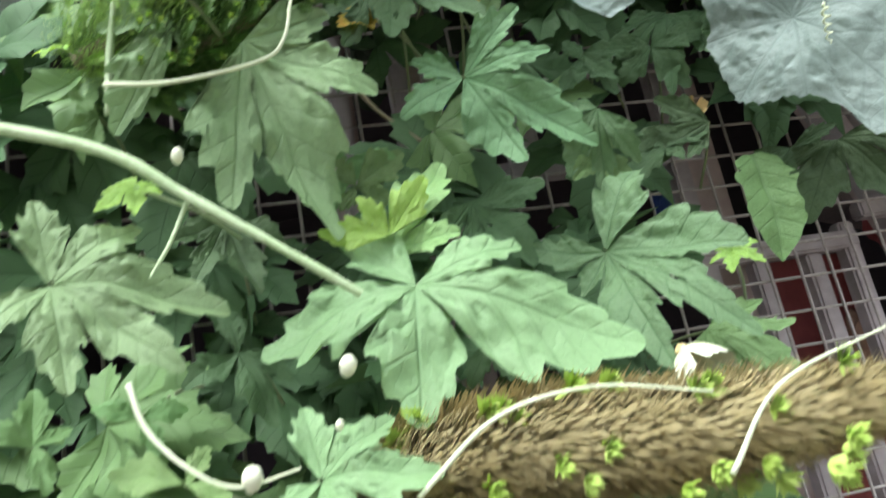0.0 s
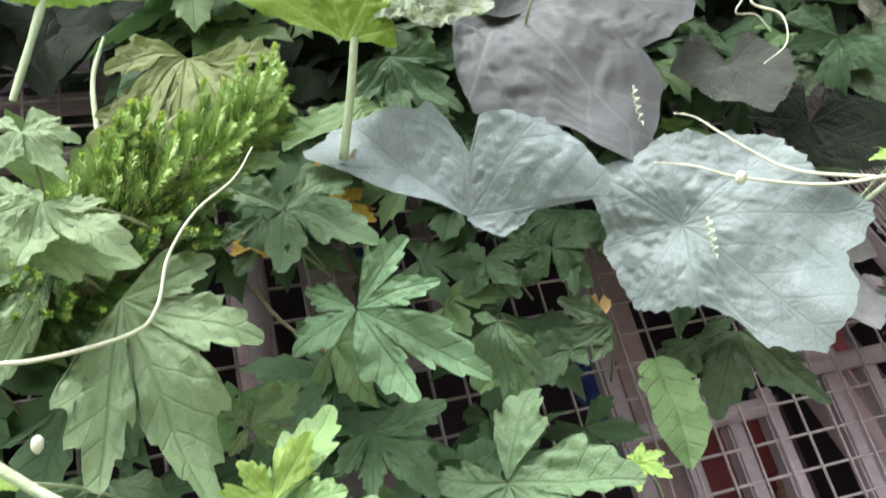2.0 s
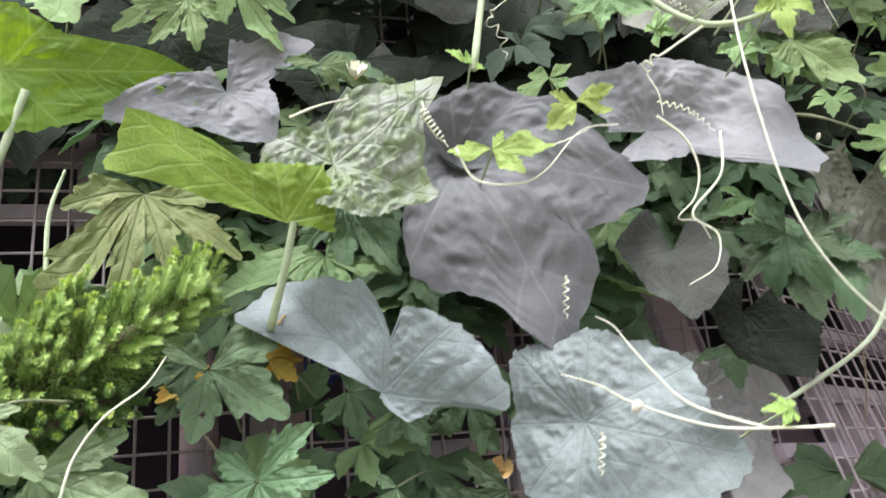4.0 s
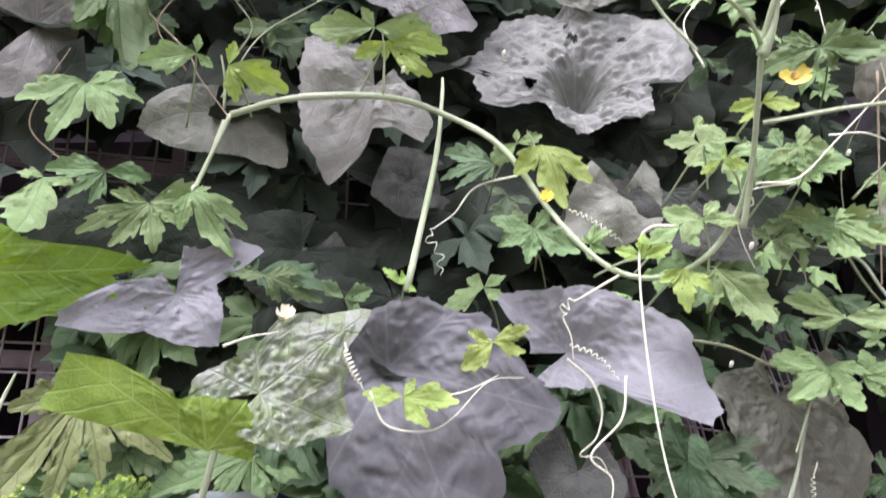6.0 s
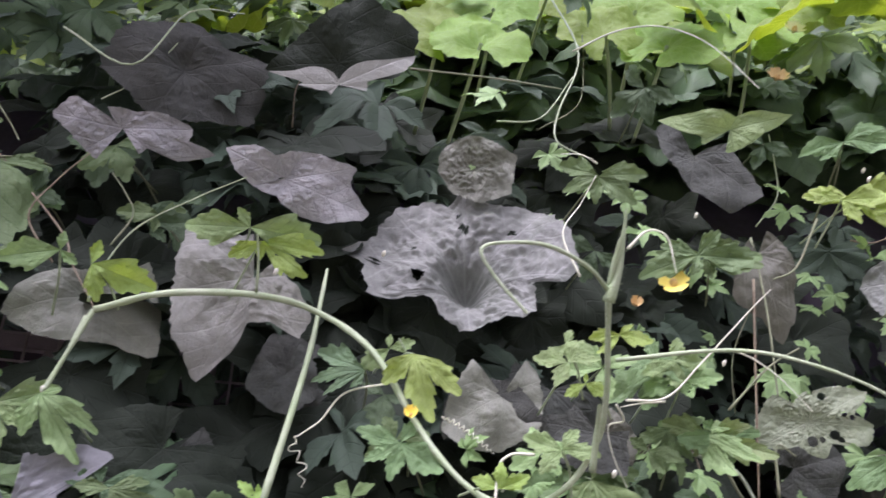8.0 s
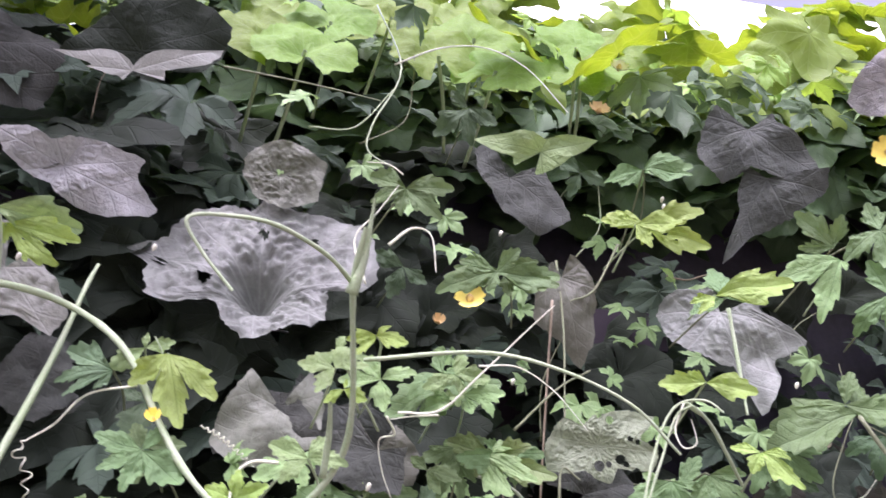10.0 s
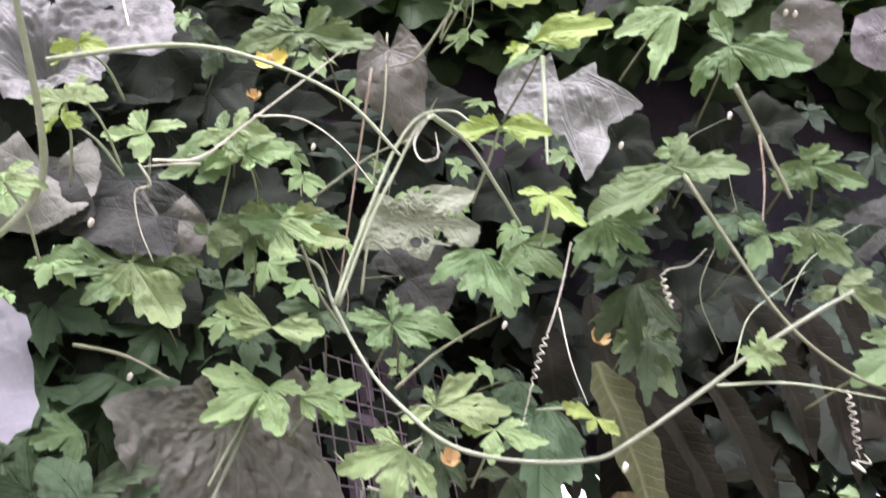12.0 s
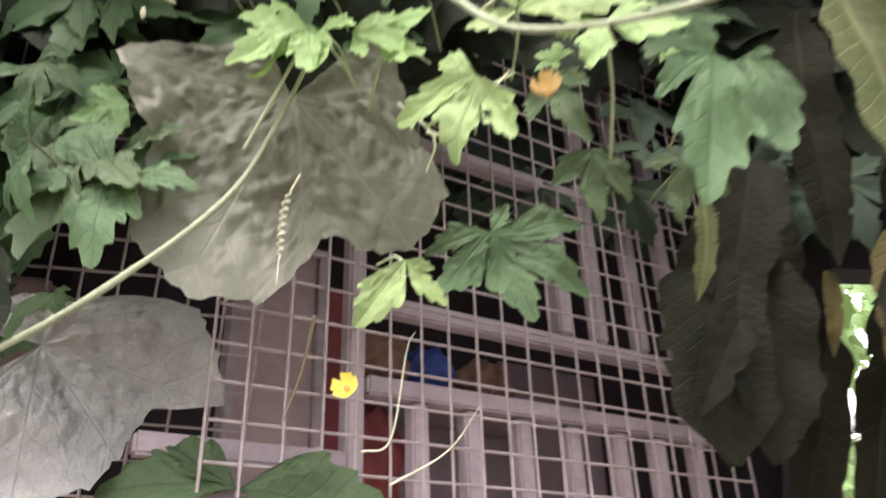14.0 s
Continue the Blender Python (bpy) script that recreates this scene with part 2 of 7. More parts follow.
MAT = {
    # bitter gourd leaves
    "mid": leaf_material("leaf_mid_green", (0.15, 0.25, 0.098), (0.095, 0.165, 0.062), (0.195, 0.305, 0.13), rough=0.55),
    "blue": leaf_material("leaf_cool_green", (0.15, 0.265, 0.13), (0.09, 0.175, 0.082), (0.195, 0.315, 0.17), rough=0.6),
    "bright": leaf_material("leaf_light_green", (0.24, 0.37, 0.14), (0.16, 0.26, 0.10), (0.30, 0.42, 0.19), rough=0.55),
    "fresh": leaf_material("leaf_fresh_green", (0.225, 0.335, 0.165), (0.165, 0.26, 0.12), (0.275, 0.385, 0.21), vein_amount=0.45, rough=0.55),
    "lime": leaf_material("leaf_young_lime", (0.31, 0.46, 0.11), (0.22, 0.35, 0.08), (0.40, 0.55, 0.18), translucent=0.35, rough=0.5),
    # dark is mid green halved and shade darker still, for leaves in shadow
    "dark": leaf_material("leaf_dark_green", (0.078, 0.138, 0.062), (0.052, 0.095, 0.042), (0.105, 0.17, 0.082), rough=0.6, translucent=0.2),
    "shade": leaf_material("leaf_shaded_green", (0.056, 0.085, 0.056), (0.04, 0.062, 0.04), (0.078, 0.112, 0.072), rough=0.65, translucent=0.15, spec=0.2),
    "dull": leaf_material("leaf_dull_green", (0.20, 0.24, 0.09), (0.11, 0.14, 0.05), (0.26, 0.28, 0.12), rough=0.65),
    "yellow": leaf_material("leaf_yellowed", (0.50, 0.32, 0.05), (0.35, 0.22, 0.05), (0.36, 0.36, 0.07), rough=0.6),
    # large gourd leaves
    "grey": leaf_material("gourd_leaf_grey", (0.168, 0.180, 0.180), (0.25, 0.27, 0.262), (0.142, 0.154, 0.151), 4.0, 0.5, 0.6, 0.08, 0.6, 0.22, 4.0, 0.3, 0.05, -0.08),
    "pale": leaf_material("gourd_leaf_pale", (0.235, 0.285, 0.272), (0.165, 0.21, 0.20), (0.18, 0.23, 0.215), 5.0, 0.55, 0.5, 0.08, 0.9, 0.26, 3.5, 0.35, 0.5, -0.2),
    "pink": leaf_material("gourd_leaf_silvery", (0.36, 0.362, 0.335), (0.27, 0.272, 0.25), (0.24, 0.242, 0.225), 5.0, 0.5, 0.5, 0.08, 0.8, 0.7, 5.0, 0.5, 0.3, -0.15),
    "silver": leaf_material("gourd_leaf_bright_silvery", (0.395, 0.41, 0.385), (0.30, 0.315, 0.295), (0.26, 0.272, 0.255), 5.0, 0.5, 0.5, 0.08, 0.8, 0.7, 5.0, 0.5, 0.3, -0.15),
    # gourd green taken nearly black, in place of the shade behind
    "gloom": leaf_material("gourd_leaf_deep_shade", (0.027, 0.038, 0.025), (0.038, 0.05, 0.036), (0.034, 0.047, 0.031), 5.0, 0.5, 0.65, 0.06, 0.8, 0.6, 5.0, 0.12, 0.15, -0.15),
    "olive": leaf_material("gourd_leaf_olive", (0.185, 0.2, 0.15), (0.22, 0.245, 0.18), (0.135, 0.15, 0.105), 5.0, 0.5, 0.5, 0.1, 0.8, 0.4, 6.0, 0.4, 0.2, -0.15),
    # gourd green darkened to stand in for shade on leaves further back
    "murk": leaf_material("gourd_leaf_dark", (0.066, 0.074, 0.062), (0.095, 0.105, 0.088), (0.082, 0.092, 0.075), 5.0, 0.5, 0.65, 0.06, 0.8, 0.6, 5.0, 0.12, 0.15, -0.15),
    "smooth": leaf_material("gourd_leaf_smooth", (0.23, 0.243, 0.243), (0.28, 0.30, 0.29), (0.196, 0.21, 0.21), 4.0, 0.4, 0.55, 0.08, 0.6, 0.2, 4.0, 0.35, 0.05, -0.08),
    # daylight through the blade is put into this lighter lime green
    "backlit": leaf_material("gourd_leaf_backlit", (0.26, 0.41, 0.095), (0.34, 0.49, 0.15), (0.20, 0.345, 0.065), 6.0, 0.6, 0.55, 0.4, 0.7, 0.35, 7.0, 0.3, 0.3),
    "dusty": leaf_material("gourd_leaf_dusty", (0.27, 0.285, 0.24), (0.32, 0.34, 0.285), (0.205, 0.22, 0.175), 5.0, 0.5, 0.5, 0.1, 0.8, 0.4, 6.0, 0.4, 0.3, -0.15),
    "ash": leaf_material("gourd_leaf_ashen", (0.185, 0.205, 0.172), (0.25, 0.27, 0.235), (0.12, 0.132, 0.11), 5.0, 0.5, 0.5, 0.1, 0.8, 0.4, 6.0, 0.4, 0.3, -0.15),
    "powdery": leaf_material("gourd_leaf_powdery", (0.34, 0.43, 0.27), (0.40, 0.48, 0.33), (0.25, 0.32, 0.20), 5.0, 0.5, 0.5, 0.1, 0.8, 0.4, 6.0, 0.4, 0.3, -0.15),
    "mottled": leaf_material("gourd_leaf_mottled", (0.26, 0.30, 0.235), (0.21, 0.26, 0.15), (0.16, 0.225, 0.09), 6.0, 0.5, 0.45, 0.12, 1.0, 0.5, 9.0, 0.5, 0.25),
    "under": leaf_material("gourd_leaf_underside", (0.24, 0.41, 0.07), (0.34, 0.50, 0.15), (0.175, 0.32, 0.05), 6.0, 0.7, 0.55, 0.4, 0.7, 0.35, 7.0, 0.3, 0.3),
    # dry and long leaves
    "long": leaf_material("long_leaf_green", (0.095, 0.125, 0.045), (0.24, 0.27, 0.13), (0.13, 0.145, 0.06), 16.0, 0.7, 0.5, 0.15, 0.7, 0.4),
    # dry leaf colour with deep shade put in, hence nearly black
    "withered": leaf_material("long_leaf_withered_shaded", (0.013, 0.014, 0.007), (0.024, 0.024, 0.013), (0.019, 0.018, 0.01), 16.0, 0.6, 0.65, 0.1, 0.8, 0.4, 5.0, 0.15),
    "dim": leaf_material("long_leaf_dim_olive", (0.10, 0.085, 0.035), (0.14, 0.12, 0.055), (0.125, 0.10, 0.045), 16.0, 0.6, 0.6, 0.15, 0.8, 0.4, 5.0, 0.2),
    # long leaf green cut to near-black, in place of shade
    "dusk": leaf_material("long_leaf_shaded_olive", (0.016, 0.018, 0.011), (0.026, 0.028, 0.017), (0.022, 0.024, 0.014), 16.0, 0.6, 0.65, 0.1, 0.8, 0.4, 5.0, 0.15),
    "stem": plain_material("stem_pale_green", (0.35, 0.46, 0.25), (0.46, 0.55, 0.36), 60, 0.6, 0.4),
    "stem_grey": plain_material("stem_grey_green", (0.26, 0.32, 0.20), (0.33, 0.38, 0.26), 60, 0.65, 0.4),
    "stem_dark": plain_material("stem_dull_green", (0.17, 0.21, 0.11), (0.25, 0.27, 0.16), 60, 0.65, 0.4),
    "stem_dry": plain_material("stem_dry_brown", (0.20, 0.16, 0.10), (0.32, 0.28, 0.19), 60, 0.7, 0.5),
    "tendril": plain_material("tendril_pale", (0.64, 0.69, 0.48), (0.74, 0.77, 0.60), 80, 0.5, 0.2),
    "petal": plain_material("petal_yellow", (0.94, 0.78, 0.10), (0.96, 0.86, 0.24), 90, 0.55, 0.2),
    "petal_old": plain_material("petal_faded_orange", (0.60, 0.44, 0.19), (0.70, 0.54, 0.27), 90, 0.65, 0.3),
    "bud": plain_material("bud_white", (0.80, 0.80, 0.68), (0.70, 0.74, 0.52), 90, 0.6, 0.2),
    "needle": plain_material("needle_green", (0.28, 0.44, 0.10), (0.37, 0.53, 0.16), 40, 0.5, 0.1),
    "needle_deep": plain_material("needle_deep_green", (0.10, 0.20, 0.045), (0.15, 0.26, 0.07), 40, 0.5, 0.1),
    "needle_olive": plain_material("needle_olive", (0.24, 0.23, 0.08), (0.32, 0.30, 0.12), 40, 0.6, 0.1),
    "needle_tip": plain_material("needle_young", (0.42, 0.58, 0.10), (0.55, 0.68, 0.20), 40, 0.5, 0.1),
    "needle_brown": plain_material("needle_brown", (0.42, 0.34, 0.17), (0.53, 0.45, 0.26), 40, 0.65, 0.1),
    "steel": plain_material("painted_steel", (0.45, 0.39, 0.42), (0.34, 0.29, 0.31), 14, 0.5, 0.25),
    "wire": plain_material("mesh_wire", (0.47, 0.42, 0.42), (0.33, 0.28, 0.28), 25, 0.5, 0.3),
    # interior shade put into the wall colour, nearly black
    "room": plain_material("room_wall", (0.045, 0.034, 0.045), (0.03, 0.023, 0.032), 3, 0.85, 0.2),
    # dark blue-grey of the added backing, standing in for shade between leaves
    "backing": plain_material("dark_backing", (0.09, 0.086, 0.11), (0.065, 0.062, 0.08), 8, 0.9, 0.3, 0.0, 0.1),
    "soil": plain_material("ground_soil", (0.10, 0.085, 0.065), (0.16, 0.14, 0.11), 2.5, 0.9, 0.6),
    "red": plain_material("red_board", (0.17, 0.03, 0.035), (0.24, 0.05, 0.05), 9, 0.6, 0.1),
    "rose": plain_material("rose_wood", (0.50, 0.40, 0.40), (0.40, 0.30, 0.30), 12, 0.7, 0.2),
    "bluecloth": plain_material("blue_cloth", (0.03, 0.06, 0.22), (0.05, 0.09, 0.30), 20, 0.8, 0.3),
    "skin_box": plain_material("tan_carton", (0.30, 0.17, 0.12), (0.22, 0.12, 0.09), 14, 0.7, 0.2),
    "sheet": plain_material("plastic_sheet", (0.16, 0.125, 0.145), (0.21, 0.165, 0.185), 6, 0.5, 0.2),
    "dark_metal": plain_material("dark_iron", (0.11, 0.09, 0.10), (0.17, 0.14, 0.15), 30, 0.55, 0.3),
}

cloud, cn, cl = material("overcast_cloud")
glow = cn.new("ShaderNodeEmission")
glow.inputs["Color"].default_value, glow.inputs["Strength"].default_value = (1.0, 1.0, 0.97, 1), 1.6
cl.new(glow.outputs[0], cn["Material Output"].inputs["Surface"])
MAT["cloud"] = cloud


# ---- building helpers ----
def part(name, mesh, mat, parent=None, label=""):
    """Links a mesh as one object, as a part under parent if that is given."""
    ob = new(name, mesh)
    if mat is not None and not mesh.materials:
        mesh.materials.append(MAT[mat])
    ob.parent = parent
    if label:
        ob["label"] = label
    return ob


def thing(name, label, category, group="", kind=""):
    return tagged(new(name), label, category, group, kind)


def mesh_of(name, verts, faces, smooth=True):
    me = bpy.data.meshes.new(name)
    me.from_pydata(verts, [], faces)
    if smooth:
        me.polygons.foreach_set("use_smooth", [True] * len(me.polygons))
    me.update()
    return me


def spline(points, steps=6):
    """A smooth line through the points (Catmull-Rom)."""
    p = [Vector(q) for q in points]
    if len(p) == 2:
        p.insert(1, (p[0] + p[1]) / 2 + Vector((0.002, 0, -0.002)))
    p = [2 * p[0] - p[1], *p, 2 * p[-1] - p[-2]]
    out = []
    for i in range(1, len(p) - 2):
        a, b, c, d = p[i - 1:i + 3]
        for k in range(steps):
            t = k / steps
            out.append(0.5 * (2 * b + (c - a) * t + (2 * a - 5 * b + 4 * c - d) * t * t + (3 * b - a - 3 * c + d) * t ** 3))
    out.append(p[-2])
    return out


def tube_mesh(name, line, radius, taper=1.0, sides=7, hairs=0.0, knots=0.0, rnd=None):
    """A round stem along a line; hairs: length of the fine hairs on it; knots: swelling now and then."""
    rnd = rnd or random.Random(len(line))
    verts, faces, fuzz = [], [], []
    side = Vector((0.3, 0.5, 0.8)).normalized()
    n = len(line)
    for i, p in enumerate(line):
        d = (line[min(i + 1, n - 1)] - line[max(i - 1, 0)]).normalized()
        u = (side - d * side.dot(d))
        u = u.normalized() if u.length > 1e-4 else d.orthogonal().normalized()
        side = u
        v = d.cross(u)
        r = radius * (1 + (taper - 1) * i / max(n - 1, 1)) * (1 + knots * noise.noise(p * 60))
        for k in range(sides):
            a = 2 * math.pi * k / sides
            verts.append(p + (u * math.cos(a) + v * math.sin(a)) * r)
        if i:
            for k in range(sides):
                a, b = (i - 1) * sides + k, (i - 1) * sides + (k + 1) % sides
                faces.append((a, b, b + sides, a + sides))
        if hairs and i:
            for _ in range(9):
                a = rnd.random() * 6.28
                w = u * math.cos(a) + v * math.sin(a)
                q = p.lerp(line[i - 1], rnd.random()) + w * r * 0.9
                e = d * hairs * 0.07
                fuzz.append((q - e, q + e, q + w * hairs + d * hairs * rnd.uniform(-0.4, 0.4)))
    faces.append(tuple(range(sides - 1, -1, -1)))
    for tri in fuzz:
        faces.append((len(verts), len(verts) + 1, len(verts) + 2))
        verts += tri
    return mesh_of(name, verts, faces)


def placed(base, tip, facing, scale=None):
    """The matrix that lays a unit leaf from base (its stalk's end) to tip, its upper face towards facing."""
    b, y = Vector(base), Vector(tip) - Vector(base)
    s = scale or y.length
    y.normalize()
    z = Vector(facing)
    z = (z - y * z.dot(y)).normalized()
    x = y.cross(z)
    m = Matrix((x, y, z)).transposed().to_4x4()
    return Matrix.Translation(b) @ m @ Matrix.Diagonal((s, s, s, 1))


def blade(name, lobes, outer, rows, cols, seed, droop=0.2, cup=0.0, fold=0.0, rib=0.03, blister=0.0,
          ruffle=0.0, wave=0.06, funnel=0.0, holes=0, hole=1.0, mats=("mid",), toothed=None):
    """A palmate leaf blade of unit length, stalk at the origin, middle lobe along +y. lobes: (angle, length) from one side to
    the other; toothed: the steps across a deeply cut lobe, or None for an undivided blade with those points on its margin."""
    rnd = random.Random(seed)
    off = Vector((rnd.uniform(-50, 50), rnd.uniform(-50, 50), rnd.uniform(-50, 50)))
    ph = rnd.uniform(0, 6.28)
    spots = []
    for _ in range(holes):
        a, r = rnd.uniform(-2.0, 2.0), rnd.uniform(0.25, 0.85)
        spots.append((r * math.sin(a), r * math.cos(a), rnd.uniform(0.012, 0.032) * hole))

    def reach(th):
        """Distance from the stalk to the margin of an undivided blade: straight runs from point to point, with fine teeth."""
        k = max([0] + [j for j, lobe in enumerate(lobes) if lobe[0] <= th])
        k = min(k, len(lobes) - 2)
        (a0, r0), (a1, r1) = lobes[k], lobes[k + 1]
        f = min(max((th - a0) / (a1 - a0), 0), 1)
        r = r0 + (r1 - r0) * f * f * (3 - 2 * f)
        if a1 - a0 < 100:
            straight = r0 * r1 * math.sin(radians(a1 - a0)) / (r0 * math.sin(radians(f * (a1 - a0))) + r1 * math.sin(radians((1 - f) * (a1 - a0))))
            r = 0.4 * r + 0.6 * straight
        teeth = ((th / 7.3 + ph) % 1 - 0.5) * (0.6 + 0.8 * noise.noise(Vector((th / 17, ph, 4))))
        return r * (1 + 0.05 * teeth + 0.05 * noise.noise(Vector((th / 11, ph, 0))) + 0.025 * noise.noise(Vector((th / 3.1, ph, 9))))

    steps = [2 * c / cols - 1 for c in range(cols + 1)]
    if toothed:
        steps = [-v for v in reversed(toothed[1:])] + list(toothed)
        cols = len(steps) - 1

    def lobe_edge(v, length, sinus, jit):
        """Margin of a deeply cut lobe across its half angle (v from 0, its point, to 1, the sinus): forward teeth with notches."""
        j, k = (jit * 7.3) % 1, (jit * 3.7) % 1
        knots = ((0.0, 1.0), (0.07, 0.99), (0.15, 0.965), (0.21, 0.91 - 0.03 * j), (0.27, 0.85 - 0.04 * j), (0.35, 0.85 - 0.04 * j),
                 (0.44, 0.85 - 0.05 * k), (0.50, 0.80 - 0.05 * k), (0.54, 0.715 - 0.03 * j), (0.60, 0.655), (0.68, 0.67 - 0.03 * j),
                 (0.80, 0.70 - 0.06 * k), (0.88, 0.665 - 0.06 * k), (0.93, 0.56), (0.97, 0.43), (1.0, 0.0))
        for (v0, a0), (v1, a1) in zip(knots, knots[1:]):
            if v <= v1:
                b0, b1 = max(a0 * length, sinus), max(a1 * length, sinus)
                return b0 + (b1 - b0) * (v - v0) / (v1 - v0)
        return sinus

    verts, faces, uvs, slots = [], [], [], []
    sectors = lobes
    lo, hi = lobes[0][0] - outer, lobes[-1][0] + outer
    if not toothed:
        # one main vein to each point of the margin, others where the points stand far apart
        ends = [lobes[j][0] for j in range(1, len(lobes) - 1) if lobes[j][1] > lobes[j - 1][1] and lobes[j][1] >= lobes[j + 1][1]]
        veins = []
        for ang in ends or [0.0]:
            if not veins or ang - veins[-1] > 22:
                veins.append(ang)
        edges = [lo - 25, *veins, hi + 25]
        for p, q in zip(edges, edges[1:]):
            extra = int((q - p) / 62)
            veins += [p + (q - p) * (e + 1) / (extra + 1) for e in range(extra)]
        sectors = [(v, 1.0) for v in sorted(veins)]
    for i, (ang, length) in enumerate(sectors):
        left = (ang - sectors[i - 1][0]) / 2 if i else ang - lo
        right = (sectors[i + 1][0] - ang) / 2 if i + 1 < len(sectors) else hi - ang
        cut_left = cut_right = 0.2 * length
        if toothed:
            left, right = min(left, 34), min(right, 34)
            if i and left < 34:
                cut_left = 0.33 * min(length, sectors[i - 1][1])
            if i + 1 < len(sectors) and right < 34:
                cut_right = 0.33 * min(length, sectors[i + 1][1])
        ca, sa = math.cos(radians(ang)), math.sin(radians(ang))
        start = len(verts)
        jit = rnd.random()
        for a in range(rows + 1):
            u = a / rows
            for v in steps:
                th = ang + v * (right if v > 0 else left)
                r = u * (lobe_edge(abs(v), length, cut_right if v > 0 else cut_left, jit + (0.37 if v > 0 else 0)) if toothed else reach(th))
                px, py = r * math.sin(radians(th - ang)), r * math.cos(radians(th - ang))
                x, y = px * ca + py * sa, py * ca - px * sa
                r = math.hypot(x, y)
                th = math.atan2(x, y)
                q = Vector((x, y, 0))
                z = cup * r - droop * r * r + fold * abs(x) - funnel * math.exp(-(r / 0.16) ** 2)
                z += rib * min(abs(px), 0.12) * 2 + wave * noise.noise(q * 2.2 + off)
                if blister:
                    calm = max(0.0, 1 - (r / 0.92) ** 3)
                    z += blister * 0.8 * noise.noise(q * 12 + off) * min(1, abs(px) * 14) * calm
                    z += blister * 0.8 * (noise.noise(q * 27 + off) * 0.7 - 0.6 * abs(noise.noise(q * 19 - off))) * min(1, abs(px) * 20) * (0.12 + 0.88 * calm)
                z += ruffle * r ** 3 * math.sin(5 * th + ph + 2 * noise.noise(q * 3 + off))
                verts.append((x, y, z))
                uvs.append((r, px))
        for a in range(rows):
            for c in range(cols):
                k = start + a * (cols + 1) + c
                cx, cy = verts[k][0], verts[k][1]
                if any((cx - sx) ** 2 + (cy - sy) ** 2 < sr * sr for sx, sy, sr in spots):
                    continue
                faces.append((k, k + 1, k + cols + 2, k + cols + 1))
                slots.append(1 if ang < 0 or (ang == 0 and c < cols / 2) else 0)
    me = mesh_of(name, verts, faces)
    lay = me.uv_layers.new(name="UVMap")
    for lp in me.loops:
        lay.data[lp.index].uv = uvs[lp.vertex_index]
    for m in mats:
        me.materials.append(MAT[m])
    if len(mats) > 1:
        me.polygons.foreach_set("material_index", slots)
    return me


TEETH = (0.0, 0.035, 0.07, 0.15, 0.21, 0.27, 0.35, 0.44, 0.50, 0.54, 0.60, 0.68, 0.74, 0.80, 0.88, 0.93, 0.97, 1.0)
TEETH_FAR = (0.0, 0.27, 0.44, 0.58, 0.86, 1.0)
BLADES = {}


def bitter_blade(variant, mat, own=None):
    """One of several bitter gourd leaf shapes, shared between alike leaves."""
    key = (variant, mat, own)
    if key not in BLADES:
        rnd = random.Random(variant + 11)
        lobes = []
        full = ((-158, 0.42), (-112, 0.72), (-57, 0.9), (0, 1.0), (57, 0.9), (112, 0.72), (158, 0.42))
        for a, ln in own or (full if variant < 9 else ((-98, 0.45), (-52, 0.78), (0, 1.0), (52, 0.78), (98, 0.45))):
            lobes.append((a, ln) if own else (a + (rnd.uniform(-6, 6) if a else 0), ln * rnd.uniform(0.88, 1.1) if a else 1.0))
        BLADES[key] = blade("bitter_gourd_leaf", lobes, 28, 18, 8, variant, toothed=TEETH, droop=rnd.uniform(0.08, 0.35),
                            cup=rnd.uniform(0.02, 0.16), rib=rnd.uniform(0.07, 0.18), wave=0.16, ruffle=rnd.uniform(0.0, 0.08),
                            fold=rnd.uniform(-0.05, 0.2), blister=0.045, holes=rnd.choice((0, 0, 2, 3)), mats=(mat,))
    return BLADES[key]


STALK = {"lime": "stem", "bright": "stem", "dark": "stem_dark", "dull": "stem_dry"}


def bitter_leaf(vine, mat, base, tip, facing=(0, -0.85, 0.5), variant=0, stalk=None, label="", lobes=None):
    """A bitter gourd leaf as a part of a vine, with its stalk where that shows."""
    ob = part("leaf", bitter_blade(variant, mat, lobes), None, vine, label)
    ob.matrix_basis = placed(base, tip, facing)
    if stalk is None:
        r = random.Random(int(base[0] * 7919) + int(base[2] * 104729) + variant)
        stalk = (base[0] + r.uniform(-0.03, 0.03), base[1] + r.uniform(0.04, 0.09), base[2] + r.uniform(-0.035, 0.02))
    if stalk:
        petiole(vine, stalk, base, 0.0009, STALK.get(mat, "stem_dark"))
    return ob


def petiole(vine, a, b, radius=0.0022, mat="stem", sag=0.006):
    a, b = Vector(a), Vector(b)
    mid = (a + b) / 2 + Vector((0.002, -0.002, sag * 0.5))
    return part("leaf_stalk", tube_mesh("leaf_stalk", spline((a, mid, b)), radius, 0.85, 8, radius * 0.5), mat, vine)


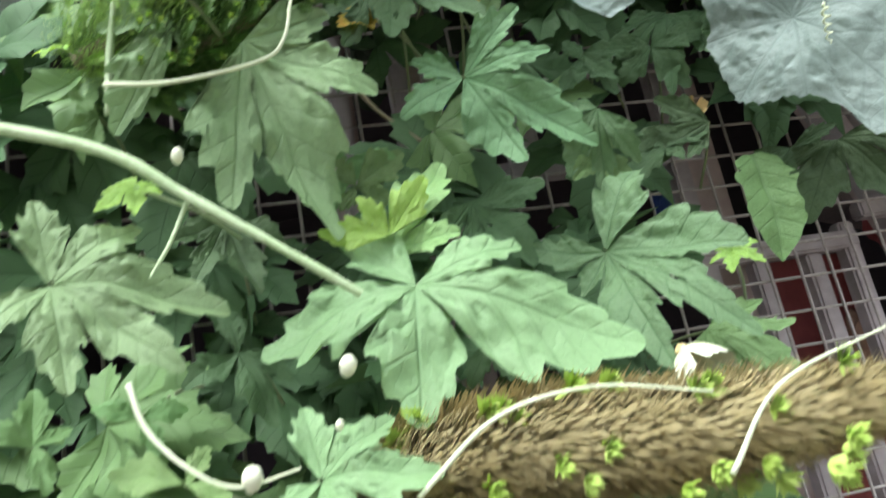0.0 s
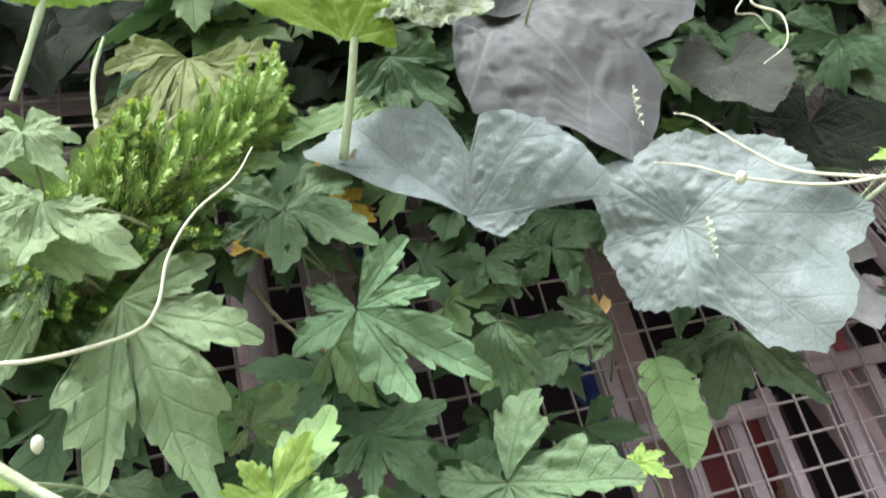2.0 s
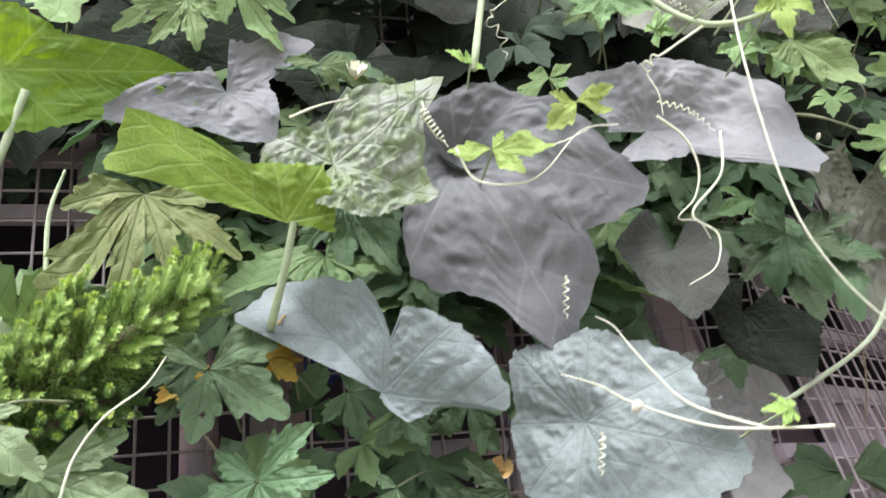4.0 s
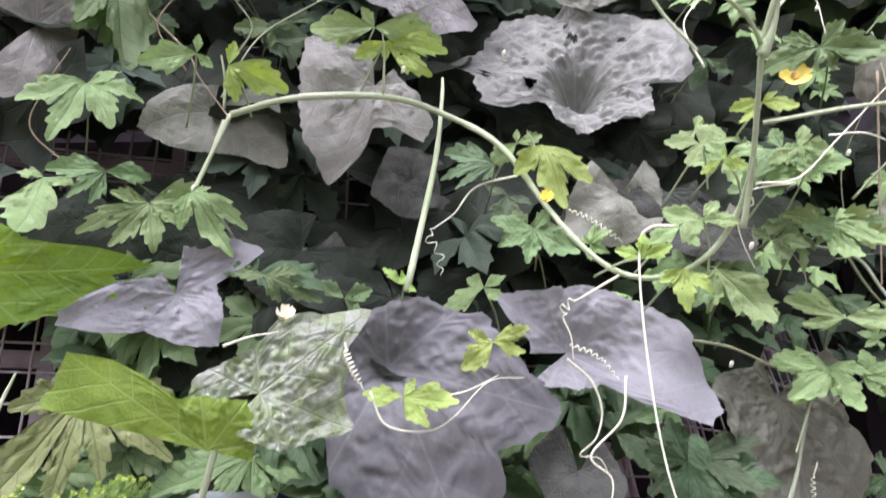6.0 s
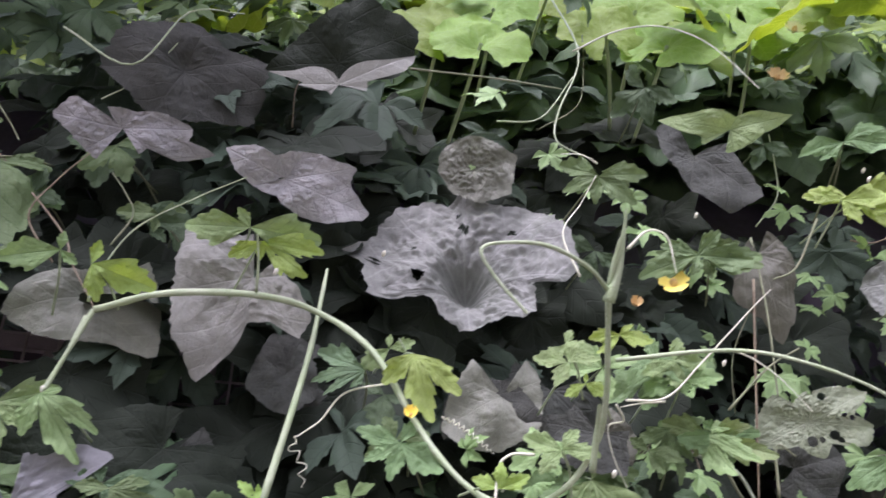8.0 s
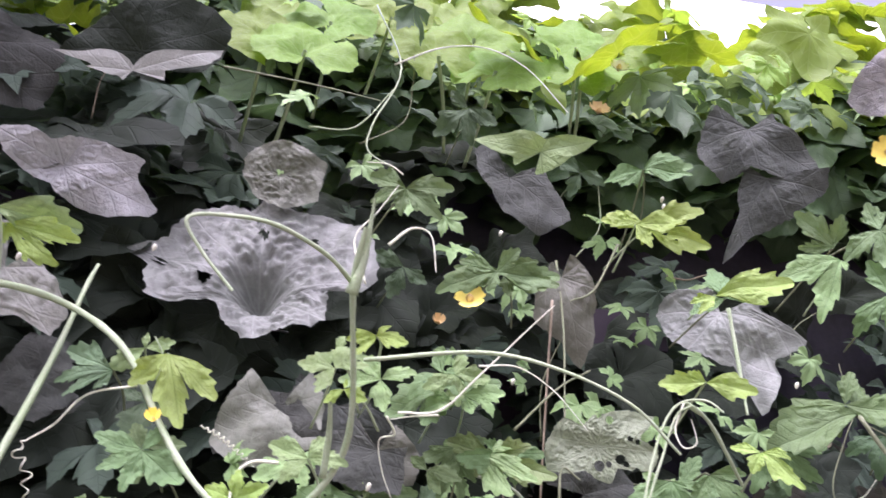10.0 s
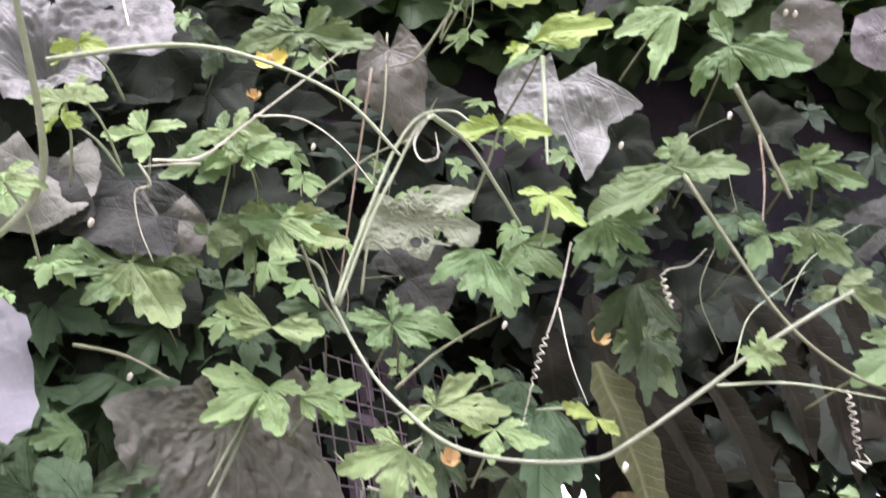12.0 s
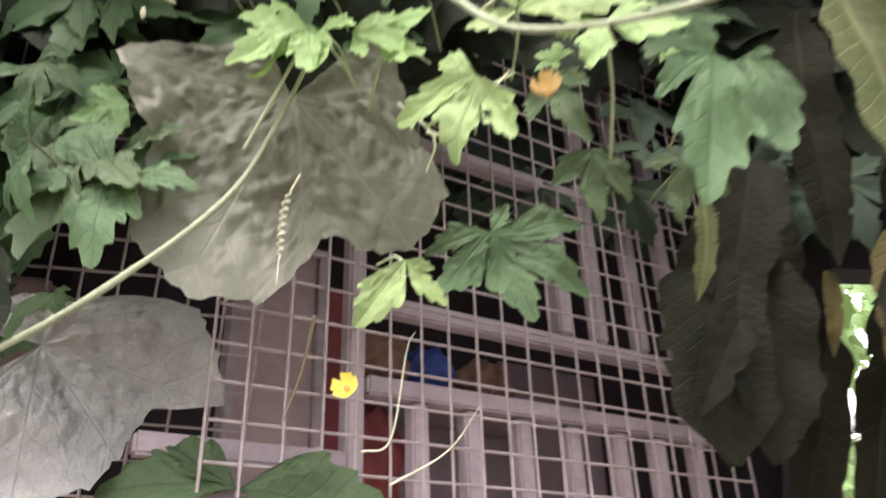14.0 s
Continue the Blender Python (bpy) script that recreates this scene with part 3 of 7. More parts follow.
def gourd_leaf(vine, mat, base, tip, facing=(0, -0.85, 0.5), seed=1, size=None, stalk=None, label="",
               rows=32, cols=16, back=None, lobes=None, outer=22, **relief):
    """A large gourd leaf, each with a shape of its own."""
    rnd = random.Random(seed * 7 + 3)
    lobes = lobes or [(a + (rnd.uniform(-5, 5) if a else 0), ln * rnd.uniform(0.92, 1.08) if a else 1.0) for a, ln in
                      ((-146, 0.68), (-96, 0.84), (-47, 0.92), (0, 1.0), (47, 0.92), (96, 0.84), (146, 0.68))]
    opts = dict(droop=0.15, cup=0.08, rib=0.05, blister=0.02, ruffle=0.06, wave=0.12, funnel=0.05, holes=0)
    opts.update(relief)
    me = blade("gourd_leaf", lobes, outer, rows, cols, seed,
               mats=(mat, back) if back else (mat,), **opts)
    ob = part("leaf", me, None, vine, label)
    ob.matrix_basis = placed(base, tip, facing, size)
    if stalk is None:
        stalk = (base[0] + 0.03 * math.sin(seed * 2.3), base[1] + 0.12, base[2] - 0.05)
    if stalk:
        petiole(vine, stalk, base, 0.0024, "stem_dark" if mat in ("murk", "olive") else "stem")
    return ob


def stem(vine, points, radius=0.002, mat="stem", taper=0.6, hairs=0.0, name="stem"):
    return part(name, tube_mesh(name, spline(points), radius, taper, 8, hairs, 0.25), mat, vine)


def tendril(vine, points, radius=0.0008, coil=None, mat="tendril", turns=11, width=0.0022):
    """A thin tendril; coil=(from, to), shares of its length over which it winds like a spring."""
    line = spline(points, 10)
    if coil:
        total = [0.0]
        for a, b in zip(line, line[1:]):
            total.append(total[-1] + (b - a).length)
        out, n = [], 260
        for k in range(n + 1):
            s = k / n
            d = s * total[-1]
            i = max(j for j in range(len(total)) if total[j] <= d + 1e-9)
            i = min(i, len(line) - 2)
            f = (d - total[i]) / max(total[i + 1] - total[i], 1e-6)
            p = line[i].lerp(line[i + 1], f)
            e = min(max((s - coil[0]) / (coil[1] - coil[0]), 0), 1)
            w = width * min(1, 6 * e, 6 * (1 - e))
            a = e * turns * 2 * math.pi
            ax = (line[i + 1] - line[i]).normalized()
            u = ax.orthogonal().normalized()
            out.append(p + (u * math.cos(a) + ax.cross(u) * math.sin(a)) * w)
        line = out
    return part("tendril", tube_mesh("tendril", line, radius, 0.35, 6), mat, vine)


def flower(vine, at, size, facing=(0, -0.9, 0.3), mat="petal", closed=0.25, seed=0, stalk=None):
    """A five-petalled gourd flower on a short neck."""
    rnd = random.Random(seed)
    verts, faces = [], []
    for k in range(5):
        a0 = k * 2 * math.pi / 5 + rnd.uniform(-0.12, 0.12)
        m = len(verts)
        nu, nv = 7, 6
        for i in range(nu + 1):
            u = i / nu
            for j in range(nv + 1):
                v = 2 * j / nv - 1
                w = 0.60 * math.sin(min(u * 1.9 + 0.12, 2.35)) * (1 - 0.12 * (1 - abs(v)) * (u > 0.95))
                r = u * (1 - 0.06 * abs(math.sin(v * 5)))
                x, y = v * w * 0.8, r
                z = closed * r * r + 0.12 * v * v * u + 0.06 * noise.noise(Vector((x * 4 + seed, y * 4, k)))
                verts.append((x * math.cos(a0) - y * math.sin(a0), x * math.sin(a0) + y * math.cos(a0), z))
        for i in range(nu):
            for j in range(nv):
                q = m + i * (nv + 1) + j
                faces.append((q, q + 1, q + nv + 2, q + nv + 1))
    fac = Vector(facing).normalized()
    ob = part("flower", mesh_of("flower", verts, faces), mat, vine)
    z = fac
    x = z.orthogonal().normalized()
    rot = Matrix((x, z.cross(x), z)).transposed().to_4x4()
    ob.matrix_basis = Matrix.Translation(at) @ rot @ Matrix.Diagonal((size, size, size, 1))
    bm = bmesh.new()
    bmesh.ops.create_uvsphere(bm, u_segments=10, v_segments=7, radius=0.26)
    for v in bm.verts:
        v.co.z = v.co.z * 1.5 + 0.12
        v.co *= 1 + 0.2 * noise.noise(v.co * 9)
    me = bpy.data.meshes.new("flower_centre")
    bm.to_mesh(me)
    bm.free()
    part("flower_centre", me, "petal_old", ob)
    if stalk:
        petiole(vine, stalk, Vector(at) - fac * size * 0.05, 0.0008, "stem")
    return ob


def bud(vine, at, size, mat="bud", stretch=1.3, stalk=None):
    """A small hairy bud."""
    bm = bmesh.new()
    bmesh.ops.create_uvsphere(bm, u_segments=10, v_segments=8, radius=1.0)
    for v in bm.verts:
        v.co *= 1 + 0.16 * noise.noise(v.co * 2.5 + Vector(at) * 40)
        v.co.z *= stretch * (1 - 0.15 * v.co.z)
    me = bpy.data.meshes.new("bud")
    bm.to_mesh(me)
    bm.free()
    me.polygons.foreach_set("use_smooth", [True] * len(me.polygons))
    ob = part("bud", me, mat, vine)
    ob.matrix_basis = Matrix.Translation(at) @ pose(0, 0, 0, 25, 20, 0) @ Matrix.Diagonal((size, size, size, 1))
    if stalk:
        petiole(vine, stalk, at, 0.0007, "stem")
    return ob


def long_leaf(vine, mat, base, tip, width, facing=(0, -1, 0.1), seed=0, label=""):
    """A long drooping leaf with a strong midrib and torn, wavy edges."""
    rnd = random.Random(seed)
    off = Vector((rnd.uniform(-20, 20), 3, seed))
    verts, faces, uvs = [], [], []
    rows, cols = 44, 10
    for i in range(rows + 1):
        u = i / rows
        w = width * min(1, (u * 5 + 0.12)) ** 0.6 * (1 - u ** 5) * (1 + 0.25 * noise.noise(Vector((0, u * 9, seed)) + off))
        for j in range(cols + 1):
            v = 2 * j / cols - 1
            tear = 1 + 0.16 * noise.noise(Vector((v * 2, u * 8, seed)))
            x = v * w * (tear if abs(v) > 0.85 else 1)
            z = 0.5 * abs(x) + 0.03 * noise.noise(Vector((x * 8, u * 5, seed))) - 0.10 * (u - 0.4) ** 2 + 0.004 * math.sin(u * 110) * abs(v)
            verts.append((x + 0.05 * math.sin(u * 3 + seed), u, z))
            uvs.append((u, x * 0.6))
    for i in range(rows):
        for j in range(cols):
            k = i * (cols + 1) + j
            if abs(2 * j / cols - 0.9) > 0.75 and rnd.random() < 0.05:
                continue
            faces.append((k, k + 1, k + cols + 2, k + cols + 1))
    me = mesh_of("long_leaf", verts, faces)
    lay = me.uv_layers.new(name="UVMap")
    for lp in me.loops:
        lay.data[lp.index].uv = uvs[lp.vertex_index]
    me.materials.append(MAT[mat])
    ob = part("leaf", me, None, vine, label)
    ob.matrix_basis = placed(base, tip, facing)
    return ob


def conifer(name, label, line_points, spread, count, length, tips, mats, seed, up=(0, -0.4, 0.9), twigs=0):
    """A conifer branch: woody stem, a dense coat of curved needles, and pale young shoot tips."""
    rnd = random.Random(seed)
    top = thing(name, label, "conifer branch")
    line = spline(line_points, 14)
    part("stem", tube_mesh("conifer_stem", line, spread * 0.22, 0.5, 8, 0, 0.3), "stem_dry", top)
    n = len(line)

    def coat(where, amount, radius, ln, flat):
        verts, faces = [], []
        for _ in range(amount):
            f = where(rnd) * (n - 1)
            i = min(int(f), n - 2)
            p = line[i].lerp(line[i + 1], f - i)
            d = (line[i + 1] - line[i]).normalized()
            u = d.orthogonal().normalized()
            a = rnd.uniform(0, 6.283)
            out = u * math.cos(a) + d.cross(u) * math.sin(a)
            taper = 1 - 0.8 * (f / (n - 1)) ** 5
            q = p + out * radius * taper * rnd.uniform(0.25, 1.0)
            g = (out * 1.0 + d * rnd.uniform(0.2, 0.8) + Vector(up) * 0.25).normalized()
            s = g.cross(out)
            s = s.normalized() * ln * flat if s.length > 1e-3 else u * ln * flat
            e = ln * rnd.uniform(0.7, 1.25)
            m = len(verts)
            bend = d * e * 0.22
            verts += [q - s, q + s, q + g * e * 0.55 + s * 0.8, q + g * e * 0.55 - s * 0.8, q + g * e + bend, q + out * ln * flat * 0.8 + g * e * 0.3]
            faces += [(m, m + 1, m + 2, m + 3), (m + 3, m + 2, m + 4), (m, m + 5, m + 3), (m + 1, m + 2, m + 5)]
        return mesh_of("needles", verts, faces)

    tagged(part("needles", coat(lambda r: r.random(), count, spread, length, 0.075), mats[0], top, "curved needles"), kind="stuff")
    tagged(part("inner_needles", coat(lambda r: r.random(), count // 2, spread * 0.7, length * 0.8, 0.08), mats[1], top), kind="stuff")
    if twigs:
        # short side shoots in a herringbone of needles, each with its pale end
        verts, faces = [], []

        def needle(q, g, s, e):
            m = len(verts)
            verts.extend((q - s, q + s, q + g * e * 0.6 + s * 0.8, q + g * e * 0.6 - s * 0.8, q + g * e))
            faces.extend(((m, m + 1, m + 2, m + 3), (m + 3, m + 2, m + 4)))

        ends = []
        for k in range(twigs):
            f = (k + rnd.random()) / twigs * (n - 1)
            i = min(int(f), n - 2)
            d = (line[i + 1] - line[i]).normalized()
            w = Vector(up).normalized()
            sd = d.cross(w).normalized()
            a = rnd.uniform(-2.6, 2.6)
            out = (w * math.cos(a) + sd * math.sin(a)).normalized()
            g = (out * 0.8 + d * 0.75 + w * 0.3).normalized()
            size = spread * rnd.uniform(0.7, 1.25) * (1 - 0.35 * (f / (n - 1)) ** 3)
            o = line[i] + out * spread * 0.35
            u = g.orthogonal().normalized()
            for j in range(110):
                t = j / 110
                b = rnd.uniform(0, 6.283)
                r = u * math.cos(b) + g.cross(u) * math.sin(b)
                h = (r * 0.85 + g * 0.7).normalized()
                needle(o + g * size * t + r * 0.0004, h, h.cross(r).normalized() * length * 0.085, length * rnd.uniform(0.8, 1.15) * (1 - 0.35 * t))
            if abs(a) < 1.1:
                ends.append((o + g * size * 0.97, g))
        tagged(part("shoot_needles", mesh_of("shoot_needles", verts, faces), mats[0], top, "short green needles on side twigs"), kind="stuff")
        for c, g in ends:
            verts, faces = [], []
            for _ in range(34):
                h = (g + Vector((rnd.uniform(-1, 1), rnd.uniform(-1, 1), rnd.uniform(-1, 1))) * 0.75).normalized()
                needle(c, h, h.orthogonal().normalized() * length * 0.09, length * rnd.uniform(0.5, 0.9))
            part("shoot_tip", mesh_of("shoot_tip", verts, faces), "needle_tip", top, "pale young shoot tip")
        tips = 0
    for k in range(tips):
        f = rnd.uniform(0.05, 0.99) * (n - 1)
        i = min(int(f), n - 2)
        d = (line[i + 1] - line[i]).normalized()
        u = Vector(up).normalized()
        sd = d.cross(u).normalized()
        a = rnd.uniform(-1.35, 1.35)
        out = (u * math.cos(a) + sd * math.sin(a)).normalized()
        c = line[i] + out * spread * rnd.uniform(0.85, 1.15)
        verts, faces = [], []
        for _ in range(46):
            w = (out * rnd.uniform(0.5, 1.2) + d * rnd.uniform(-0.2, 0.9) + sd * rnd.uniform(-0.7, 0.7)).normalized()
            s = w.orthogonal().normalized() * length * 0.10
            e = length * rnd.uniform(0.6, 1.05)
            q = c + w * length * 0.12
            m = len(verts)
            verts += [q - s, q + s, q + w * e * 0.6 + s, q + w * e * 0.6 - s, q + w * e]
            faces += [(m, m + 1, m + 2, m + 3), (m + 3, m + 2, m + 4)]
        part("shoot_tip", mesh_of("shoot_tip", verts, faces), "needle_tip", top, "pale young shoot tip")
    return top


def box_mesh(name, size, bevel=0.0):
    bm = bmesh.new()
    bmesh.ops.create_cube(bm, size=1.0)
    for v in bm.verts:
        v.co = Vector((v.co.x * size[0], v.co.y * size[1], v.co.z * size[2]))
    if bevel:
        bmesh.ops.bevel(bm, geom=bm.edges[:], offset=bevel, segments=2, affect="EDGES")
    me = bpy.data.meshes.new(name)
    bm.to_mesh(me)
    bm.free()
    return me


def box(name, centre, size, mat, parent=None, label="", bevel=0.0):
    ob = part(name, box_mesh(name, size, bevel), mat, parent, label)
    ob.location = centre
    return ob


# ---- setting ----
ground_mesh = mesh_of("ground", [(-60, -60, 0), (60, -60, 0), (60, 60, 0), (-60, 60, 0)], [(0, 1, 2, 3)])
tagged(part("ground", ground_mesh, "soil"), "bare brown soil with stones", "ground", kind="structure")

sky_mesh = mesh_of("sky_backdrop", [(-110, 70, -5), (110, 70, -5), (110, 70, 90), (-110, 70, 90)], [(0, 3, 2, 1)], False)
tagged(part("sky_backdrop", sky_mesh, "cloud"), "plain white overcast sky", "sky", kind="structure")


def wall(name, centre, size, mat="room", label="wall of the room behind, its shade put into a near-black colour"):
    return tagged(box(name, centre, size, mat), label, "wall", kind="structure")


# the room behind the mesh, its shade put into a near-black colour
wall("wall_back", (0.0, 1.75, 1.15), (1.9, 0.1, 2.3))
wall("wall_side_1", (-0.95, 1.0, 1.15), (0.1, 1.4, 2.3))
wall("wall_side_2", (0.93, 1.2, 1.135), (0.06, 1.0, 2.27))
# two backings added where only deep shade shows above and beside the opening
wall("backing_top", (0.85, 0.80, 2.63), (3.7, 0.08, 0.6), "backing", label="dark backing added above the roof slab, in place of deep shade")
wall("backing_side", (1.83, 0.80, 2.13), (1.74, 0.08, 0.4), "backing", label="dark backing added beside the opening, in place of deep shade")
tagged(box("ceiling", (0.02, 1.08, 2.30), (1.86, 1.24, 0.06), "room"), "underside of the roof slab, shade put into its colour", "ceiling", kind="structure")
tagged(box("floor", (0.02, 1.0, 0.02), (1.8, 1.36, 0.04), "room"), "unseen concrete floor in the same shade-dark colour", "floor", kind="structure")

# welded wire mesh over the opening, in two bays
PITCH, WIRE, TUBE = 0.0254, 0.0012, 0.0145
BAYS = {"left": (0.382, 0.226, 1.600, 0, 0, 16), "right": (0.566, 0.289, 1.752, -13.6, 1.3, 45)}


def screen(m, columns, rows):
    """A bay of welded mesh: upright wires, cross wires behind them."""
    top = thing("wire_mesh_screen", "pale painted welded wire mesh screen over the opening", "wire screen", "mesh bays")
    top.matrix_basis = m
    z0, z1, x0, x1 = rows[0] * PITCH, rows[1] * PITCH, columns[0] * PITCH, columns[1] * PITCH
    up = tube_mesh("upright_wire", [Vector((0, 0, z0 + (z1 - z0) * k / 6)) for k in range(7)], WIRE, 1, 6)
    across = tube_mesh("cross_wire", [Vector((x0 + (x1 - x0) * k / 8, 0, 0)) for k in range(9)], WIRE, 1, 6)
    up.materials.append(MAT["wire"])
    across.materials.append(MAT["wire"])
    for k in range(columns[0], columns[1] + 1):
        w = part("upright_wire", up, None, top)
        w.location = (k * PITCH + 0.0008 * math.sin(k * 2.1), 0, 0)
        w.rotation_euler = (0, radians(0.12 * math.sin(k * 1.7)), 0)
    for k in range(rows[0], rows[1] + 1):
        w = part("cross_wire", across, None, top)
        w.location = (0, 1.7 * WIRE, k * PITCH + 0.0008 * math.sin(k * 1.3))
    return top


def gate(m, label, bars):
    """A gate of square steel tubes; bars: (x0, z0, x1, z1)."""
    top = thing("steel_gate", label, "gate", "steel gates")
    top.matrix_basis = m @ pose(0, 0.032, 0)
    for x0, z0, x1, z1 in bars:
        lx, lz = abs(x1 - x0), abs(z1 - z0)
        upright = lz > lx
        box("upright" if upright else "rail", ((x0 + x1) / 2, 0 if upright else -0.0025, (z0 + z1) / 2),
            (max(lx, TUBE), TUBE, max(lz, TUBE)), "steel", top, "", 0.002)
    return top


bay_left, bay_right = (pose(*BAYS[k]) for k in ("left", "right"))
screen(bay_left, (-34, 4), (-14, 22))
screen(bay_right, (-5, 15), (-12, 15))
gate(bay_left, "pale pinkish painted steel tube gate behind the mesh", (
    (-0.14, 0.003, 0.002, 0.003), (0.012, 0.026, 0.14, 0.026), (-0.041, -0.34, -0.041, -0.004), (-0.004, -0.34, -0.004, 0.018),
    (-0.088, -0.34, -0.088, -0.004), (0.062, -0.34, 0.062, 0.018), (0.105, -0.34, 0.105, 0.018), (-0.131, -0.34, -0.131, 0.2),
    (-0.39, -0.34, -0.39, 0.52), (-0.343, -0.1, -0.343, 0.30), (-0.80, 0.482, -0.36, 0.482), (-0.30, 0.09, -0.14, 0.09),
    (-0.70, 0.345, -0.40, 0.345), (-0.70, 0.295, -0.40, 0.295), (-0.25, 0.10, -0.25, 0.52), (-0.478, 0.1, -0.478, 0.475)))
gate(bay_right, "pale pinkish painted steel tube gate with close uprights", (
    (-0.006, 0.033, 0.37, 0.036), (-0.006, -0.031, 0.37, -0.031), (-0.014, -0.30, -0.014, 0.36), (-0.16, -0.088, -0.022, -0.088),
    (0.040, -0.30, 0.040, -0.039), (0.087, -0.30, 0.087, -0.039), (0.138, -0.30, 0.138, -0.039), (0.191, -0.30, 0.191, -0.039),
    (0.245, -0.30, 0.245, -0.039), (0.294, -0.30, 0.294, -0.039), (0.195, 0.044, 0.195, 0.20), (0.294, 0.044, 0.294, 0.36),
    (0.240, 0.044, 0.240, 0.36), (-0.006, 0.197, 0.30, 0.197), (0.345, -0.30, 0.345, 0.36)))

# things kept in the room, seen through the mesh
def slab(name, label, category, m, x0, z0, x1, z1, off, depth, mat, trim=None):
    """A board or carton standing behind the mesh, in a bay's own axes, with its rim."""
    top = thing(name, label, category)
    top.matrix_basis = m @ pose((x0 + x1) / 2, off, z0)
    w, h = x1 - x0, z1 - z0
    box("panel", (0, 0, h / 2), (w, depth, h), mat, top, "", min(0.004, depth / 4))
    if trim:
        for sx in (-1, 1):
            box("rim", (sx * w / 2, -depth * 0.3, h / 2), (0.008, depth, h), trim, top, "", 0.001)
        box("rim", (0, -depth * 0.3, h), (w + 0.008, depth, 0.008), trim, top, "", 0.001)
    return top


def bundle(name, label, category, m, x, z, off, size, mat, seed):
    """A crumpled soft bundle."""
    bm = bmesh.new()
    bmesh.ops.create_icosphere(bm, subdivisions=4, radius=1.0)
    for v in bm.verts:
        k = 1 + 0.35 * noise.noise(v.co * 2.2 + Vector((seed, 0, 0))) + 0.12 * noise.noise(v.co * 7 + Vector((seed, 3, 0)))
        v.co = Vector((v.co.x * size[0], v.co.y * size[1], v.co.z * size[2])) * k
    me = bpy.data.meshes.new(name)
    bm.to_mesh(me)
    bm.free()
    me.polygons.foreach_set("use_smooth", [True] * len(me.polygons))
    ob = tagged(part(name, me, mat), label, category)
    ob.matrix_basis = m @ pose(x, off, z)
    return ob


slab("red_poster_board", "dark red printed board standing behind the gate", "board", bay_left, -0.02, -0.45, 0.085, 0.02, 0.14, 0.012, "red", "dark_metal")
# tan lump added in place of the face printed on the board
bundle("tan_bundle", "tan lump standing in for a face on the red board", "sack", bay_left, 0.042, -0.085, 0.10, (0.02, 0.012, 0.035), "skin_box", 2)
slab("pink_plank", "faded pink wooden plank leaning behind the mesh", "plank", bay_left, -0.335, -1.6, -0.305, 0.30, 0.06, 0.02, "rose")
slab("pink_plank", "faded pink wooden plank leaning behind the mesh", "plank", bay_left, -0.405, -1.6, -0.375, 0.24, 0.065, 0.02, "rose")
slab("pink_plank", "faded pink wooden plank leaning behind the mesh", "plank", bay_left, -0.11, -1.56, -0.075, 0.18, 0.065, 0.02, "rose")
bundle("blue_sack", "deep blue cloth bundle in the shaded room", "cloth", bay_left, -0.29, 0.19, 0.085, (0.025, 0.02, 0.035), "bluecloth", 5)
bundle("blue_sack", "deep blue cloth bundle in the shaded room", "cloth", bay_left, -0.10, 0.055, 0.088, (0.03, 0.02, 0.035), "bluecloth", 6)
slab("rose_cupboard_door", "worn rose-coloured wooden cupboard door", "door panel", bay_right, -0.075, -0.30, 0.0, 0.12, 0.14, 0.02, "rose", "steel")
slab("red_strip_board", "narrow dark red board behind the mesh", "board", bay_right, 0.004, -0.30, 0.034, 0.10, 0.15, 0.014, "red")
bundle("blue_sack", "deep blue cloth bundle on the shelf", "cloth", bay_right, 0.135, 0.04, 0.17, (0.028, 0.024, 0.024), "bluecloth", 9)
bundle("tan_bundle", "tan crumpled sack on the shelf", "sack", bay_right, 0.075, 0.045, 0.17, (0.035, 0.03, 0.025), "skin_box", 11)
bundle("tan_bundle", "tan crumpled sack on the shelf", "sack", bay_right, 0.21, 0.04, 0.18, (0.035, 0.03, 0.025), "skin_box", 12)
bundle("red_bag", "dark red cloth bag", "bag", bay_right, 0.065, -0.06, 0.16, (0.03, 0.03, 0.06), "red", 13)
slab("grey_plastic_sheet", "greyish purple plastic sheet hung in the room", "sheet", bay_right, 0.11, -1.72, 0.26, -0.005, 0.20, 0.008, "sheet")
slab("grey_plastic_sheet", "greyish purple plastic sheet hung in the room", "sheet", bay_right, 0.255, -1.72, 0.40, 0.085, 0.21, 0.008, "sheet")
for z in (-0.005,):
    slab("shelf_board", "dark wooden shelf board behind the mesh", "shelf", bay_right, 0.03, z, 0.26, z + 0.016, 0.19, 0.12, "dark_metal")


# ---- vines and plants ----
v1 = thing("bitter_gourd_vine", "bitter gourd vine with deeply lobed green leaves on the mesh", "vine", "bitter gourd vines")
bitter_leaf(v1, "fresh", (0.052, -0.06, 1.559), (0.139, -0.067, 1.521), (0.09, -0.93, 0.36), 5, lobes=((-151, 0.52), (-41, 0.52), (0, 1), (71, 0.65), (141, 0.73)))
bitter_leaf(v1, "bright", (0.042, -0.045, 1.584), (0.071, -0.026, 1.625), (0.1, -0.93, 0.36), 3, lobes=((-56, 0.45), (0, 1), (60, 0.6)))
bitter_leaf(v1, "lime", (0.044, -0.052, 1.586), (0.014, -0.06, 1.591), (0.26, -0.96, 0.03), 3, lobes=((0, 1), (46, 0.7), (120, 1)))
bitter_leaf(v1, "blue", (0.142, 0.011, 1.576), (0.188, -0.04, 1.521), (-0.34, -0.82, 0.47), 1, lobes=((-113, 0.63), (-30, 0.79), (0, 1), (26, 0.87), (77, 0.31), (148, 0.46)))
